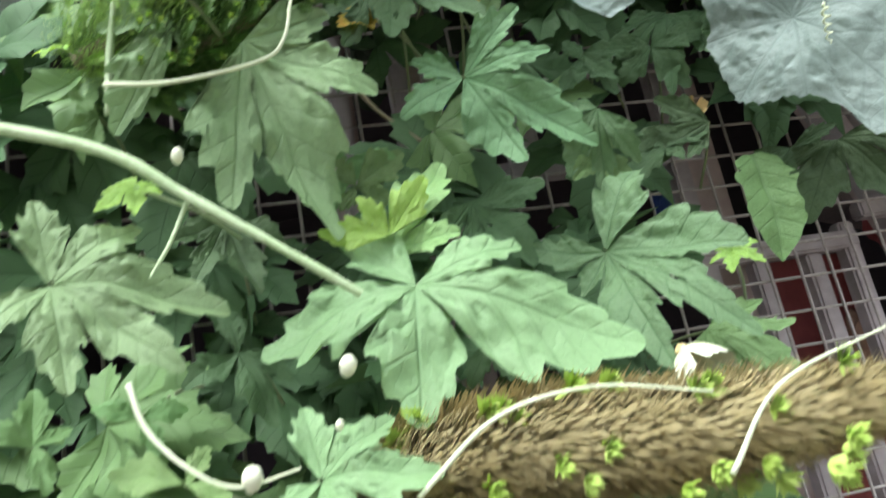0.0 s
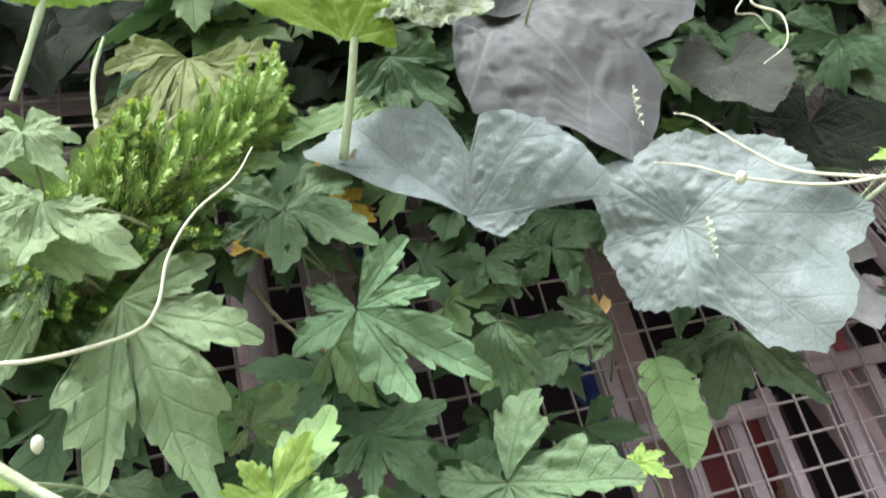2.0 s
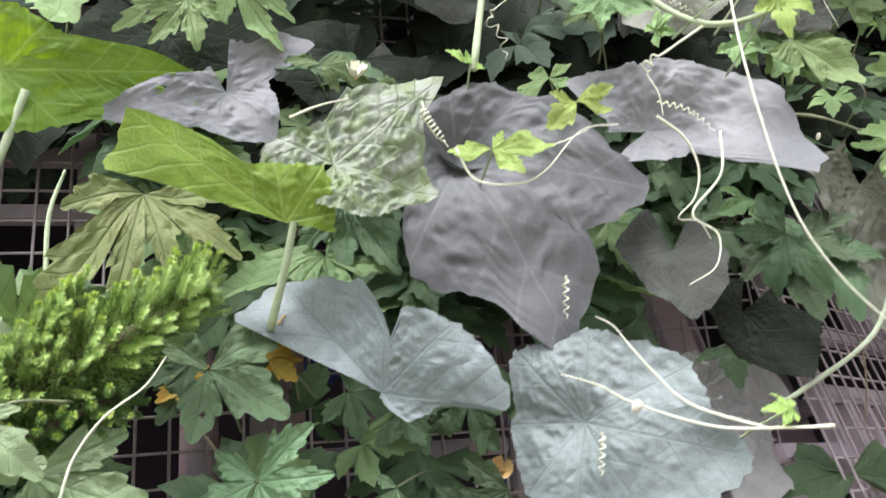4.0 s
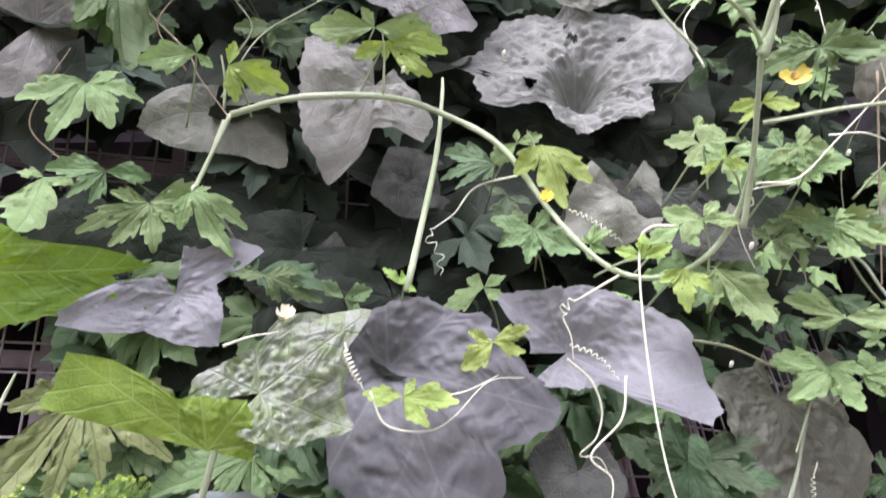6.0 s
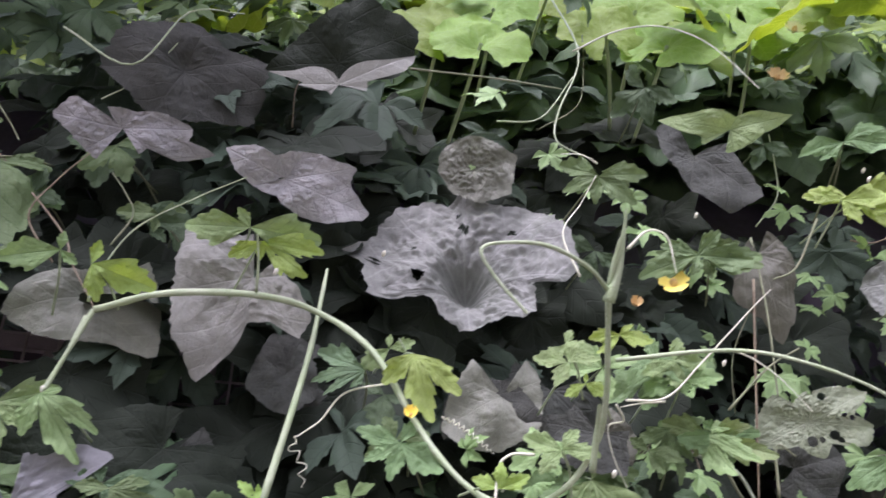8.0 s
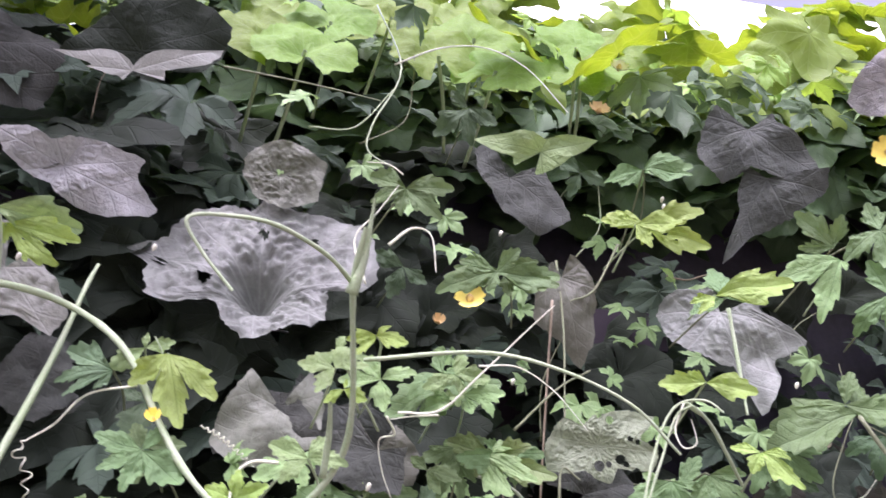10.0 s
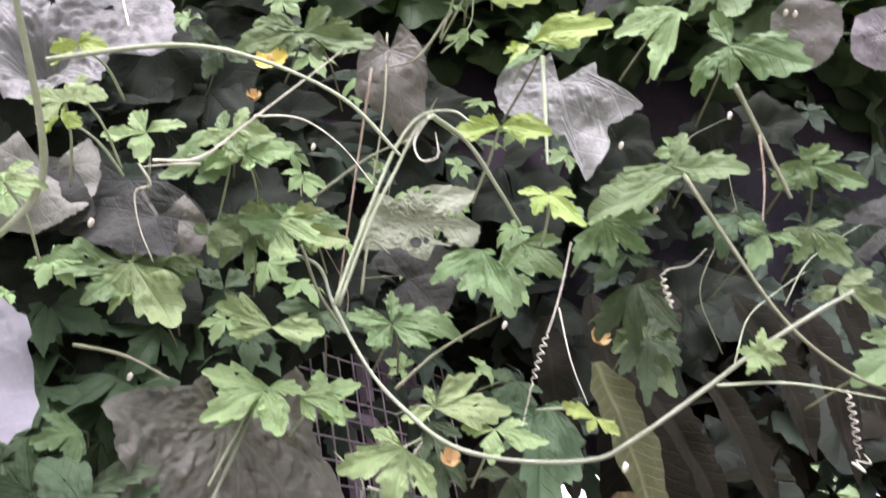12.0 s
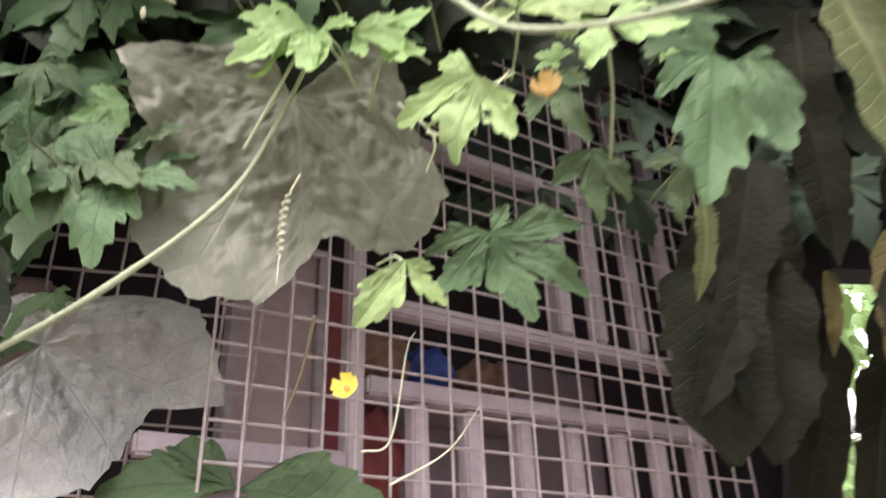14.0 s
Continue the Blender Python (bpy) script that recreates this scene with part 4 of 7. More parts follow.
bitter_leaf(v1, "blue", (0.09, -0.019, 1.672), (0.147, -0.022, 1.62), (-0.13, -0.99, -0.07), 6, lobes=((-81, 0.58), (-43, 0.59), (0, 1), (25, 0.76), (114, 0.49), (173, 0.39)))
bitter_leaf(v1, "fresh", (-0.004, -0.073, 1.683), (0.019, -0.058, 1.584), (0.59, -0.8, 0.02), 2, lobes=((-98, 0.45), (-50, 0.62), (0, 1), (25, 0.82)))
bitter_leaf(v1, "fresh", (-0.04, -0.055, 1.721), (-0.066, -0.072, 1.654), (0.59, -0.81, -0.02), 5, lobes=((-77, 0.48), (-26, 0.44), (0, 1), (44, 0.52)))
bitter_leaf(v1, "fresh", (-0.029, -0.125, 1.695), (0.018, -0.101, 1.687), (0.47, -0.82, 0.33), 5, lobes=((-174, 0.36), (-117, 0.69), (-74, 0.71), (0, 1), (65, 0.29)))
bitter_leaf(v1, "blue", (0.064, -0.02, 1.736), (0.109, -0.017, 1.706), (0.2, -0.95, 0.23), 6, lobes=((-175, 0.67), (-64, 0.91), (0, 1), (66, 0.81)))
bitter_leaf(v1, "dark", (0.048, 0, 1.745), (0.031, -0.009, 1.707), (0.16, -0.98, 0.15), 2, lobes=((-44, 0.85), (0, 1), (37, 0.74)))
bitter_leaf(v1, "mid", (0.026, -0.01, 1.628), (0.053, -0.002, 1.648), (0.31, -0.95, -0.06), 8, lobes=((-86, 0.58), (0, 1), (64, 0.6), (167, 0.45)))
bitter_leaf(v1, "dark", (0.081, 0.02, 1.616), (0.108, 0.013, 1.577), (0.21, -0.93, 0.3), 7, lobes=((-68, 0.89), (0, 1), (42, 0.8), (80, 0.64)))
bitter_leaf(v1, "blue", (0.162, 0.035, 1.663), (0.154, 0.044, 1.611), (-0.27, -0.96, -0.13), 4, lobes=((-32, 0.72), (0, 1), (27, 0.77), (111, 0.27)))
bitter_leaf(v1, "dark", (-0.04, -0.02, 1.555), (-0.024, -0.025, 1.517), (0.52, -0.79, 0.33), 3, lobes=((-173, 0.63), (-34, 0.69), (0, 1), (76, 0.75)))
bitter_leaf(v1, "dark", (-0.036, -0.03, 1.616), (-0.019, -0.042, 1.575), (0.45, -0.79, 0.42), 0, lobes=((-43, 0.67), (0, 1), (39, 0.93), (74, 0.64)))
bitter_leaf(v1, "mid", (0.187, 0.04, 1.529), (0.227, 0.009, 1.491), (-0.06, -0.8, 0.6), 5, lobes=((-75, 0.63), (-46, 0.72), (0, 1), (31, 0.89), (57, 0.67)))
bitter_leaf(v1, "dark", (0.23, 0.08, 1.74), (0.18, 0.085, 1.698), (-0.33, -0.91, 0.27), 6, lobes=((-70, 0.82), (-39, 0.98), (0, 1), (30, 0.56)))
bitter_leaf(v1, "dark", (0.314, 0.1, 1.636), (0.331, 0.061, 1.587), (-0.39, -0.78, 0.49), 4, lobes=((-31, 0.79), (0, 1), (60, 0.95), (115, 0.77)))
bitter_leaf(v1, "dark", (0.231, 0.07, 1.655), (0.175, 0.073, 1.635), (-0.04, -1, -0.04), 2, lobes=((-27, 0.49), (0, 1), (60, 0.6)))
bitter_leaf(v1, "dark", (0.078, 0, 1.541), (0.098, -0.008, 1.525), (-0.15, -0.95, 0.25), 8, lobes=((0, 1), (35, 0.92), (85, 0.99)))
bitter_leaf(v1, "dark", (0.167, 0.06, 1.712), (0.181, 0.061, 1.681), (0.17, -0.98, 0.06), 3, lobes=((-66, 0.79), (0, 1), (48, 0.72)))
bitter_leaf(v1, "mid", (-0.085, -0.05, 1.675), (-0.09, -0.053, 1.655), (0.57, -0.82, -0.01), 0, lobes=((0, 1), (44, 0.81), (118, 0.84)))
bitter_leaf(v1, "dull", (0.023, -0.02, 1.846), (-0.019, -0.062, 1.772), (0.44, -0.87, 0.25), 4, lobes=((-128, 0.58), (-91, 0.75), (-51, 0.62), (-25, 0.83), (0, 1), (41, 0.49)))
bitter_leaf(v1, "dark", (0.14, 0.02, 1.846), (0.175, 0.018, 1.792), (-0.14, -0.99, -0.06), 0, lobes=((-30, 0.59), (0, 1), (34, 0.84), (78, 0.69)))
bitter_leaf(v1, "dark", (0.452, 0.1, 1.811), (0.449, 0.057, 1.747), (-0.21, -0.81, 0.55), 6, lobes=((-99, 0.72), (-54, 0.76), (0, 1), (53, 0.58), (133, 0.59)))
bitter_leaf(v1, "dark", (0.4, 0.12, 1.833), (0.425, 0.096, 1.801), (-0.08, -0.83, 0.55), 3, lobes=((-175, 0.7), (-113, 0.99), (0, 1)))
bitter_leaf(v1, "mid", (0.126, 0.02, 1.808), (0.073, -0.017, 1.793), (0.37, -0.75, 0.54), 4, lobes=((-145, 0.71), (-69, 0.7), (-38, 0.78), (0, 1), (152, 0.49)))
bitter_leaf(v1, "fresh", (-0.025, -0.11, 1.753), (-0.006, -0.112, 1.73), (0.4, -0.83, 0.39), 4, lobes=((-110, 0.83), (-48, 0.78), (0, 1), (53, 0.81), (166, 0.85)))
bitter_leaf(v1, "fresh", (-0.013, -0.12, 1.708), (0.023, -0.113, 1.68), (0.48, -0.79, 0.4), 7, lobes=((-42, 0.52), (0, 1), (62, 0.82), (110, 0.56), (176, 0.52)))
bitter_leaf(v1, "yellow", (0.091, 0.01, 1.743), (0.088, 0.018, 1.783), (0.05, -0.98, 0.2), 8, lobes=((0, 1), (60, 0.42), (134, 0.56)))
bitter_leaf(v1, "yellow", (0.049, 0, 1.741), (0.058, 0.002, 1.725), (-0.02, -0.99, -0.12), 2, lobes=((0, 1), (89, 0.72), (156, 0.42)))
bitter_leaf(v1, "mid", (0.023, 0, 1.648), (0.013, -0.009, 1.621), (0.07, -0.95, 0.3), 7, lobes=((-102, 0.82), (-44, 0.87), (0, 1), (96, 0.55)))
bitter_leaf(v1, "dark", (0.211, 0.07, 1.711), (0.225, 0.066, 1.68), (-0.3, -0.96, -0.02), 8, lobes=((-71, 0.99), (0, 1), (82, 0.88), (143, 0.94)))
bitter_leaf(v1, "dark", (0.202, 0.07, 1.645), (0.174, 0.061, 1.627), (-0.03, -0.86, 0.5), 2, lobes=((-162, 0.9), (-71, 0.54), (0, 1), (80, 0.72)))
bitter_leaf(v1, "dark", (0.285, 0.1, 1.639), (0.261, 0.097, 1.608), (-0.39, -0.84, 0.39), 6, lobes=((-126, 0.72), (0, 1), (46, 0.79)))
bitter_leaf(v1, "dark", (0.166, 0.06, 1.707), (0.147, 0.056, 1.69), (-0.13, -0.92, 0.37), 5, lobes=((-81, 1), (0, 1), (117, 0.97)))
bitter_leaf(v1, "mid", (0.159, 0.05, 1.643), (0.173, 0.047, 1.621), (-0.02, -0.99, 0.13), 5, lobes=((-90, 0.82), (0, 1), (85, 0.85), (159, 0.87)))
bitter_leaf(v1, "dark", (0.439, 0.06, 1.808), (0.454, 0.05, 1.761), (-0.58, -0.81, -0.02), 1, lobes=((-179, 0.69), (0, 1), (40, 0.9), (126, 0.63)))
bitter_leaf(v1, "dark", (0.148, 0.04, 1.884), (0.15, 0.034, 1.851), (-0, -0.98, 0.18), 8, lobes=((-70, 0.57), (0, 1), (105, 0.84)))
bitter_leaf(v1, "dark", (0.124, 0, 1.937), (0.174, 0.004, 1.927), (0.14, -0.93, 0.34), 6, lobes=((-122, 0.33), (0, 1), (32, 0.46), (178, 0.51)))
bitter_leaf(v1, "dark", (0.412, 0.13, 1.744), (0.404, 0.107, 1.713), (-0.33, -0.72, 0.6), 1, lobes=((-58, 0.95), (0, 1), (71, 0.76)))
bitter_leaf(v1, "fresh", (-0.073, -0.115, 1.574), (-0.017, -0.088, 1.558), (0.49, -0.81, 0.34), 6, lobes=((-113, 0.56), (-53, 0.64), (0, 1), (32, 0.94), (70, 0.76), (119, 0.6)))
bitter_leaf(v1, "fresh", (0.012, -0.1, 1.489), (0.054, -0.092, 1.485), (0.21, -0.85, 0.49), 6, lobes=((-102, 0.69), (-41, 0.82), (0, 1), (65, 0.54), (148, 0.43)))
bitter_leaf(v1, "mid", (-0.104, -0.08, 1.522), (-0.108, -0.072, 1.546), (0.62, -0.7, 0.35), 0, lobes=((-66, 0.85), (0, 1), (61, 0.62), (167, 0.82)))
bitter_leaf(v1, "bright", (-0.036, -0.1, 1.496), (-0.061, -0.105, 1.504), (0.34, -0.79, 0.51), 3, lobes=((-168, 0.66), (0, 1), (105, 0.6)))
bitter_leaf(v1, "mid", (-0.07, -0.06, 1.528), (-0.054, -0.047, 1.531), (0.57, -0.77, 0.27), 1, lobes=((-149, 0.94), (0, 1), (80, 0.86)))
bitter_leaf(v1, "lime", (0.215, 0.05, 1.571), (0.228, 0.04, 1.56), variant=3)
stem(v1, ((-0.101, -0.12, 1.643), (-0.052, -0.112, 1.623), (-0.023, -0.105, 1.6), (0.01, -0.098, 1.573), (0.034, -0.09, 1.553)), 0.0026, "stem", 0.6, 0.001)
stem(v1, ((-0.025, -0.1, 1.602), (-0.032, -0.105, 1.583), (-0.038, -0.11, 1.57)), 0.0011, "stem", 0.6, 0)
tendril(v1, ((-0.056, -0.1, 1.659), (-0.027, -0.099, 1.654), (0.009, -0.097, 1.656), (0.02, -0.096, 1.665), (0.026, -0.094, 1.687), (0.039, -0.093, 1.705), (0.057, -0.091, 1.718), (0.067, -0.09, 1.732)), 0.0011)
tendril(v1, ((0.044, -0.1, 1.477), (0.075, -0.1, 1.498), (0.11, -0.1, 1.502), (0.148, -0.1, 1.493)), 0.0011)
tendril(v1, ((0.147, -0.1, 1.466), (0.17, -0.1, 1.491), (0.209, -0.1, 1.503)), 0.0011)
tendril(v1, ((-0.044, -0.12, 1.531), (-0.039, -0.12, 1.515), (-0.026, -0.12, 1.5), (-0.01, -0.12, 1.491), (0.011, -0.12, 1.493)), 0.0011)
bud(v1, (-0.005, -0.12, 1.493), 0.0035, "bud", 1.3)
bud(v1, (0.027, -0.1, 1.526), 0.0032, "bud", 1.3)
bud(v1, (0.021, -0.1, 1.506), 0.0016, "bud", 1.3)

g1 = thing("sponge_gourd_vine", "sponge gourd vine with large dusty grey-green leaves", "vine", "sponge gourd vines")
petiole(g1, (0.1, -0.02, 1.756), (0.122, -0.05, 1.81), 0.0026)
gourd_leaf(g1, "pale", (0.279, 0.029, 1.691), (0.324, 0.013, 1.6), (-0.32, -0.95, 0.01), seed=647, outer=0, lobes=((-178, 0.56), (-167, 0.49), (-141, 0.57), (-118, 0.55), (-105, 0.62), (-84, 0.72), (-62, 0.72), (-45, 0.97), (-33, 0.9), (-29, 0.84), (-13, 0.95), (0, 1), (16, 0.86), (23, 0.58), (32, 0.51), (73, 0.54), (116, 0.46), (138, 0.43), (171, 0.63), (182, 0.56)), stalk=False, blister=0.025, funnel=0.08, droop=0.05, rows=44, cols=20, label="pale silvery leaf with a net of veins")
gourd_leaf(g1, "pale", (0.159, 0, 1.717), (0.1, 0.003, 1.786), (-0.03, -1, 0.02), seed=935, outer=20, lobes=((0, 1), (16, 0.81), (37, 0.71), (59, 0.34), (64, 0.53), (101, 0.65), (128, 0.78), (146, 0.84), (150, 0.39), (183, 0.27), (223, 0.04)), stalk=False, blister=0.025, droop=0.03, fold=0.35, rows=40, cols=18, label="pale leaf folded along its midrib")
gourd_leaf(g1, "grey", (0.22, 0.022, 1.873), (0.281, 0.04, 1.737), (0.11, -0.99, -0.08), seed=448, outer=0, lobes=((-189, 0.29), (-177, 0.28), (-137, 0.37), (-104, 0.43), (-94, 0.54), (-68, 0.64), (-51, 0.89), (-29, 0.67), (-20, 0.8), (0, 1), (7, 0.91), (22, 0.66), (49, 0.62), (60, 0.48), (91, 0.26), (159, 0.29), (171, 0.29)), stalk=False, wave=0.07, blister=0.03, funnel=0.16, droop=0.08, rows=44, cols=18)
gourd_leaf(g1, "smooth", (0.35, 0.03, 1.887), (0.444, 0.012, 1.826), (-0.13, -0.99, 0.09), seed=574, outer=20, lobes=((160, 0.24), (187, 0.57), (216, 0.43), (281, 0.49), (318, 0.74), (334, 0.81), (353, 0.99), (360, 1), (366, 0.65), (375, 0.33), (443, 0.28)), stalk=False, blister=0.03, funnel=0.12, droop=0.06, rows=40, cols=18)
gourd_leaf(g1, "under", (0.117, -0.05, 1.809), (0.044, -0.084, 1.862), (0.34, -0.93, -0.12), seed=645, outer=20, lobes=((0, 1), (8, 0.82), (22, 0.39), (59, 0.34), (89, 0.38), (137, 0.29)), stalk=False, blister=0.03, droop=0.0, label="leaf half turned over to its green underside")
gourd_leaf(g1, "mottled", (0.145, -0.045, 1.845), (0.212, -0.023, 1.901), (0.22, -0.97, 0.12), seed=952, outer=20, lobes=((-134, 0.46), (-100, 0.31), (-59, 0.32), (-40, 0.57), (-18, 0.71), (0, 1), (9, 0.7), (38, 0.59), (58, 0.71), (78, 0.5), (105, 0.44), (147, 0.33)), stalk=False, blister=0.055, ruffle=0.08, droop=0.1, rows=40, cols=18, label="pale mottled crinkled leaf")
gourd_leaf(g1, "smooth", (0.072, -0.012, 1.918), (0.004, -0.036, 1.891), (0.37, -0.92, -0.14), seed=349, outer=20, lobes=((133, 0.47), (150, 0.74), (168, 0.87), (180, 0.38), (247, 0.61), (321, 0.42), (360, 1), (367, 0.99), (415, 0.24)), stalk=False, holes=6, blister=0.025, droop=0.01)
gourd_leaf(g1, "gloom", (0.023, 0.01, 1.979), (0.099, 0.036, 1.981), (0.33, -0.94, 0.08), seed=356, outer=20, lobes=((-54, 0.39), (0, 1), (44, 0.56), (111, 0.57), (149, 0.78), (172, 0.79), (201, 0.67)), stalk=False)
gourd_leaf(g1, "under", (-0.048, -0.06, 1.92), (0.054, 0.009, 1.922), (0.53, -0.77, -0.34), seed=575, outer=20, lobes=((-103, 0.33), (-40, 0.35), (-10, 0.97), (-6, 0.66), (0, 1), (10, 0.67), (29, 0.41), (94, 0.32)), stalk=False, ruffle=0.1, blister=0.03)
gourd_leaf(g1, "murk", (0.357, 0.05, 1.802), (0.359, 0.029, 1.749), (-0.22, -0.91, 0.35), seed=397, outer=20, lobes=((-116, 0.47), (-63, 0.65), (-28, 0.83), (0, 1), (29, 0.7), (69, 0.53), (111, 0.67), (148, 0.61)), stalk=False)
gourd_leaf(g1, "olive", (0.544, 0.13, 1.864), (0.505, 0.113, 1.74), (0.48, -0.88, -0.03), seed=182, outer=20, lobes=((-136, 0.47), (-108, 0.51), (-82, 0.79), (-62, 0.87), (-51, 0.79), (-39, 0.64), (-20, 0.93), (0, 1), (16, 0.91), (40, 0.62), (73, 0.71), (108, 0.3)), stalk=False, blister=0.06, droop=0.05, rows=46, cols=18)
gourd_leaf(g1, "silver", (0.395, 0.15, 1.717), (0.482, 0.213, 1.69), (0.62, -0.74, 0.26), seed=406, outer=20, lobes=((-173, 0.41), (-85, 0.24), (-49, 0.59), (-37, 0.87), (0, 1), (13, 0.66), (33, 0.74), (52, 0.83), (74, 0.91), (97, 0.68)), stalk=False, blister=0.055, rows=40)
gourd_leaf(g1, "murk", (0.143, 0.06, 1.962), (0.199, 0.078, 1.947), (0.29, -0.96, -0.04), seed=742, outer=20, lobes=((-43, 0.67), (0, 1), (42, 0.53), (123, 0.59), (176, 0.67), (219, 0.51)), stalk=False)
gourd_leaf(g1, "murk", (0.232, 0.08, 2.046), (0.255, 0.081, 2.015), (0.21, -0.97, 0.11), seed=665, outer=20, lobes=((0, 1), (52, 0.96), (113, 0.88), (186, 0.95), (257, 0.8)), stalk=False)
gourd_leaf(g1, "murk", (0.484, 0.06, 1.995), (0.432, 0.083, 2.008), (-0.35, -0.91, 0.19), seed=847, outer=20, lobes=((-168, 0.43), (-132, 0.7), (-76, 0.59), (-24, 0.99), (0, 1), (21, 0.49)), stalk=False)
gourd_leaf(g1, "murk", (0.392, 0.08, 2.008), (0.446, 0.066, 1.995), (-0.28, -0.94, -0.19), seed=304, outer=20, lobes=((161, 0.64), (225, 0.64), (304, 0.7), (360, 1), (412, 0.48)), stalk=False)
gourd_leaf(g1, "gloom", (0.405, 0.08, 1.759), (0.438, 0.067, 1.709), (-0.58, -0.79, -0.18), seed=685, outer=20, lobes=((-63, 0.45), (-36, 0.86), (0, 1), (52, 0.5), (130, 0.31), (160, 0.67), (213, 0.4)), stalk=False)

v2 = thing("bitter_gourd_vine", "bitter gourd vine with a pale hairy stem and lime shoots", "vine", "bitter gourd vines")
bitter_leaf(v2, "bright", (0.048, -0.02, 1.985), (0.007, -0.038, 1.957), (0.46, -0.88, -0.1), 1, lobes=((-170, 0.81), (-122, 0.57), (-69, 0.71), (-25, 0.8), (0, 1), (38, 0.51)))
bitter_leaf(v2, "bright", (0.078, -0.02, 1.992), (0.111, -0.02, 1.95), (0.18, -0.98, 0.13), 4, lobes=((-66, 0.27), (-24, 0.87), (0, 1), (47, 0.56)))
bitter_leaf(v2, "mid", (0.018, -0.03, 2.005), (-0.015, -0.05, 2.003), (0.52, -0.86, -0.05), 4, lobes=((-70, 0.7), (-43, 0.82), (0, 1), (175, 0.85)))
bitter_leaf(v2, "bright", (-0.026, -0.03, 2.001), (-0.022, -0.056, 1.947), (0.22, -0.87, 0.44), 2, lobes=((-69, 0.41), (0, 1), (98, 0.32)))
bitter_leaf(v2, "bright", (-0.012, -0.02, 2.082), (-0.022, -0.046, 2.035), (0.36, -0.85, 0.39), 4, lobes=((-157, 0.58), (-107, 0.77), (-51, 0.85), (0, 1), (41, 0.93)))
bitter_leaf(v2, "mid", (-0.027, 0.02, 2.182), (0.019, 0.061, 2.184), (0.66, -0.75, -0.09), 1, lobes=((-160, 0.4), (0, 1), (32, 0.83), (73, 0.86), (128, 0.69)))
bitter_leaf(v2, "mid", (0.065, 0.03, 2.23), (0.041, 0.024, 2.2), (0.33, -0.94, -0.08), 2, lobes=((-153, 0.88), (-64, 0.96), (0, 1)))
bitter_leaf(v2, "bright", (0.209, -0.035, 2.119), (0.262, -0.023, 2.115), (0.17, -0.9, -0.41), 4, lobes=((-132, 0.32), (0, 1), (172, 0.89)))
bitter_leaf(v2, "lime", (0.217, -0.03, 2.11), (0.264, -0.021, 2.105), (0.13, -0.91, -0.39), 3, lobes=((0, 1), (26, 0.91), (80, 0.29), (144, 0.55)))
bitter_leaf(v2, "bright", (0.084, -0.055, 2.086), (0.049, -0.069, 2.073), (0.45, -0.82, -0.35), 4, lobes=((-128, 0.37), (0, 1), (109, 0.34)))
bitter_leaf(v2, "lime", (0.108, -0.055, 2.076), (0.149, -0.038, 2.066), (0.31, -0.9, -0.32), 4, lobes=((-95, 0.38), (0, 1), (60, 0.6)))
bitter_leaf(v2, "blue", (0.299, 0, 2.021), (0.257, 0.009, 2.042), (-0.2, -0.98, -0), 4, lobes=((-79, 0.34), (-55, 0.74), (-29, 0.96), (0, 1)))
bitter_leaf(v2, "lime", (0.334, -0.01, 2.032), (0.35, -0.015, 1.982), (0.03, -0.99, 0.12), 5, lobes=((-32, 0.88), (0, 1), (60, 0.6)))
bitter_leaf(v2, "bright", (0.316, 0, 2.039), (0.295, 0.004, 2.023), (-0.03, -0.97, -0.22), 2, lobes=((-158, 0.76), (0, 1), (130, 0.4)))
bitter_leaf(v2, "mid", (0.327, 0, 1.969), (0.357, -0.011, 1.945), (-0.13, -0.96, 0.25), 2, lobes=((-95, 0.52), (0, 1), (64, 0.72), (109, 0.71), (158, 0.84)))
bitter_leaf(v2, "bright", (0.291, 0.05, 1.939), (0.257, 0.056, 1.924), (-0.29, -0.9, 0.32), 5, lobes=((-117, 0.57), (0, 1), (61, 0.54), (175, 0.52)))
bitter_leaf(v2, "lime", (0.392, -0.05, 1.931), (0.411, -0.053, 1.939), (-0.14, -0.99, -0.03), 0, lobes=((-137, 0.92), (-63, 0.8), (0, 1)))
bitter_leaf(v2, "bright", (0.432, -0.055, 1.955), (0.408, -0.047, 1.965), (-0.21, -0.96, 0.2), 0, lobes=((-69, 0.8), (0, 1), (106, 0.66), (167, 0.9)))
bitter_leaf(v2, "lime", (0.417, -0.05, 1.923), (0.417, -0.055, 1.894), (-0.15, -0.97, 0.18), 7, lobes=((-41, 0.81), (0, 1), (65, 0.6)))
bitter_leaf(v2, "bright", (0.445, -0.03, 2.022), (0.42, -0.024, 2.027), (-0.16, -0.94, 0.29), 3, lobes=((-73, 0.86), (0, 1), (92, 0.82), (160, 0.87)))
bitter_leaf(v2, "lime", (0.451, -0.05, 2.001), (0.464, -0.058, 1.992), (-0.56, -0.82, -0.12), 5, lobes=((-112, 0.39), (0, 1), (130, 0.98)))
bitter_leaf(v2, "mid", (0.529, 0.03, 2.048), (0.502, 0.029, 2.028), (-0.27, -0.86, 0.43), 1, lobes=((-118, 0.96), (-85, 0.94), (0, 1), (115, 0.65)))
bitter_leaf(v2, "lime", (0.466, -0.09, 2.022), (0.484, -0.101, 2.014), (-0.51, -0.86, 0.06), 3, lobes=((-47, 0.48), (0, 1), (125, 0.83), (161, 0.92)))
bitter_leaf(v2, "mid", (0.589, 0.05, 2.15), (0.631, 0.033, 2.134), (-0.41, -0.91, -0.09), 0, lobes=((-33, 0.63), (0, 1), (65, 0.45), (165, 0.82)))
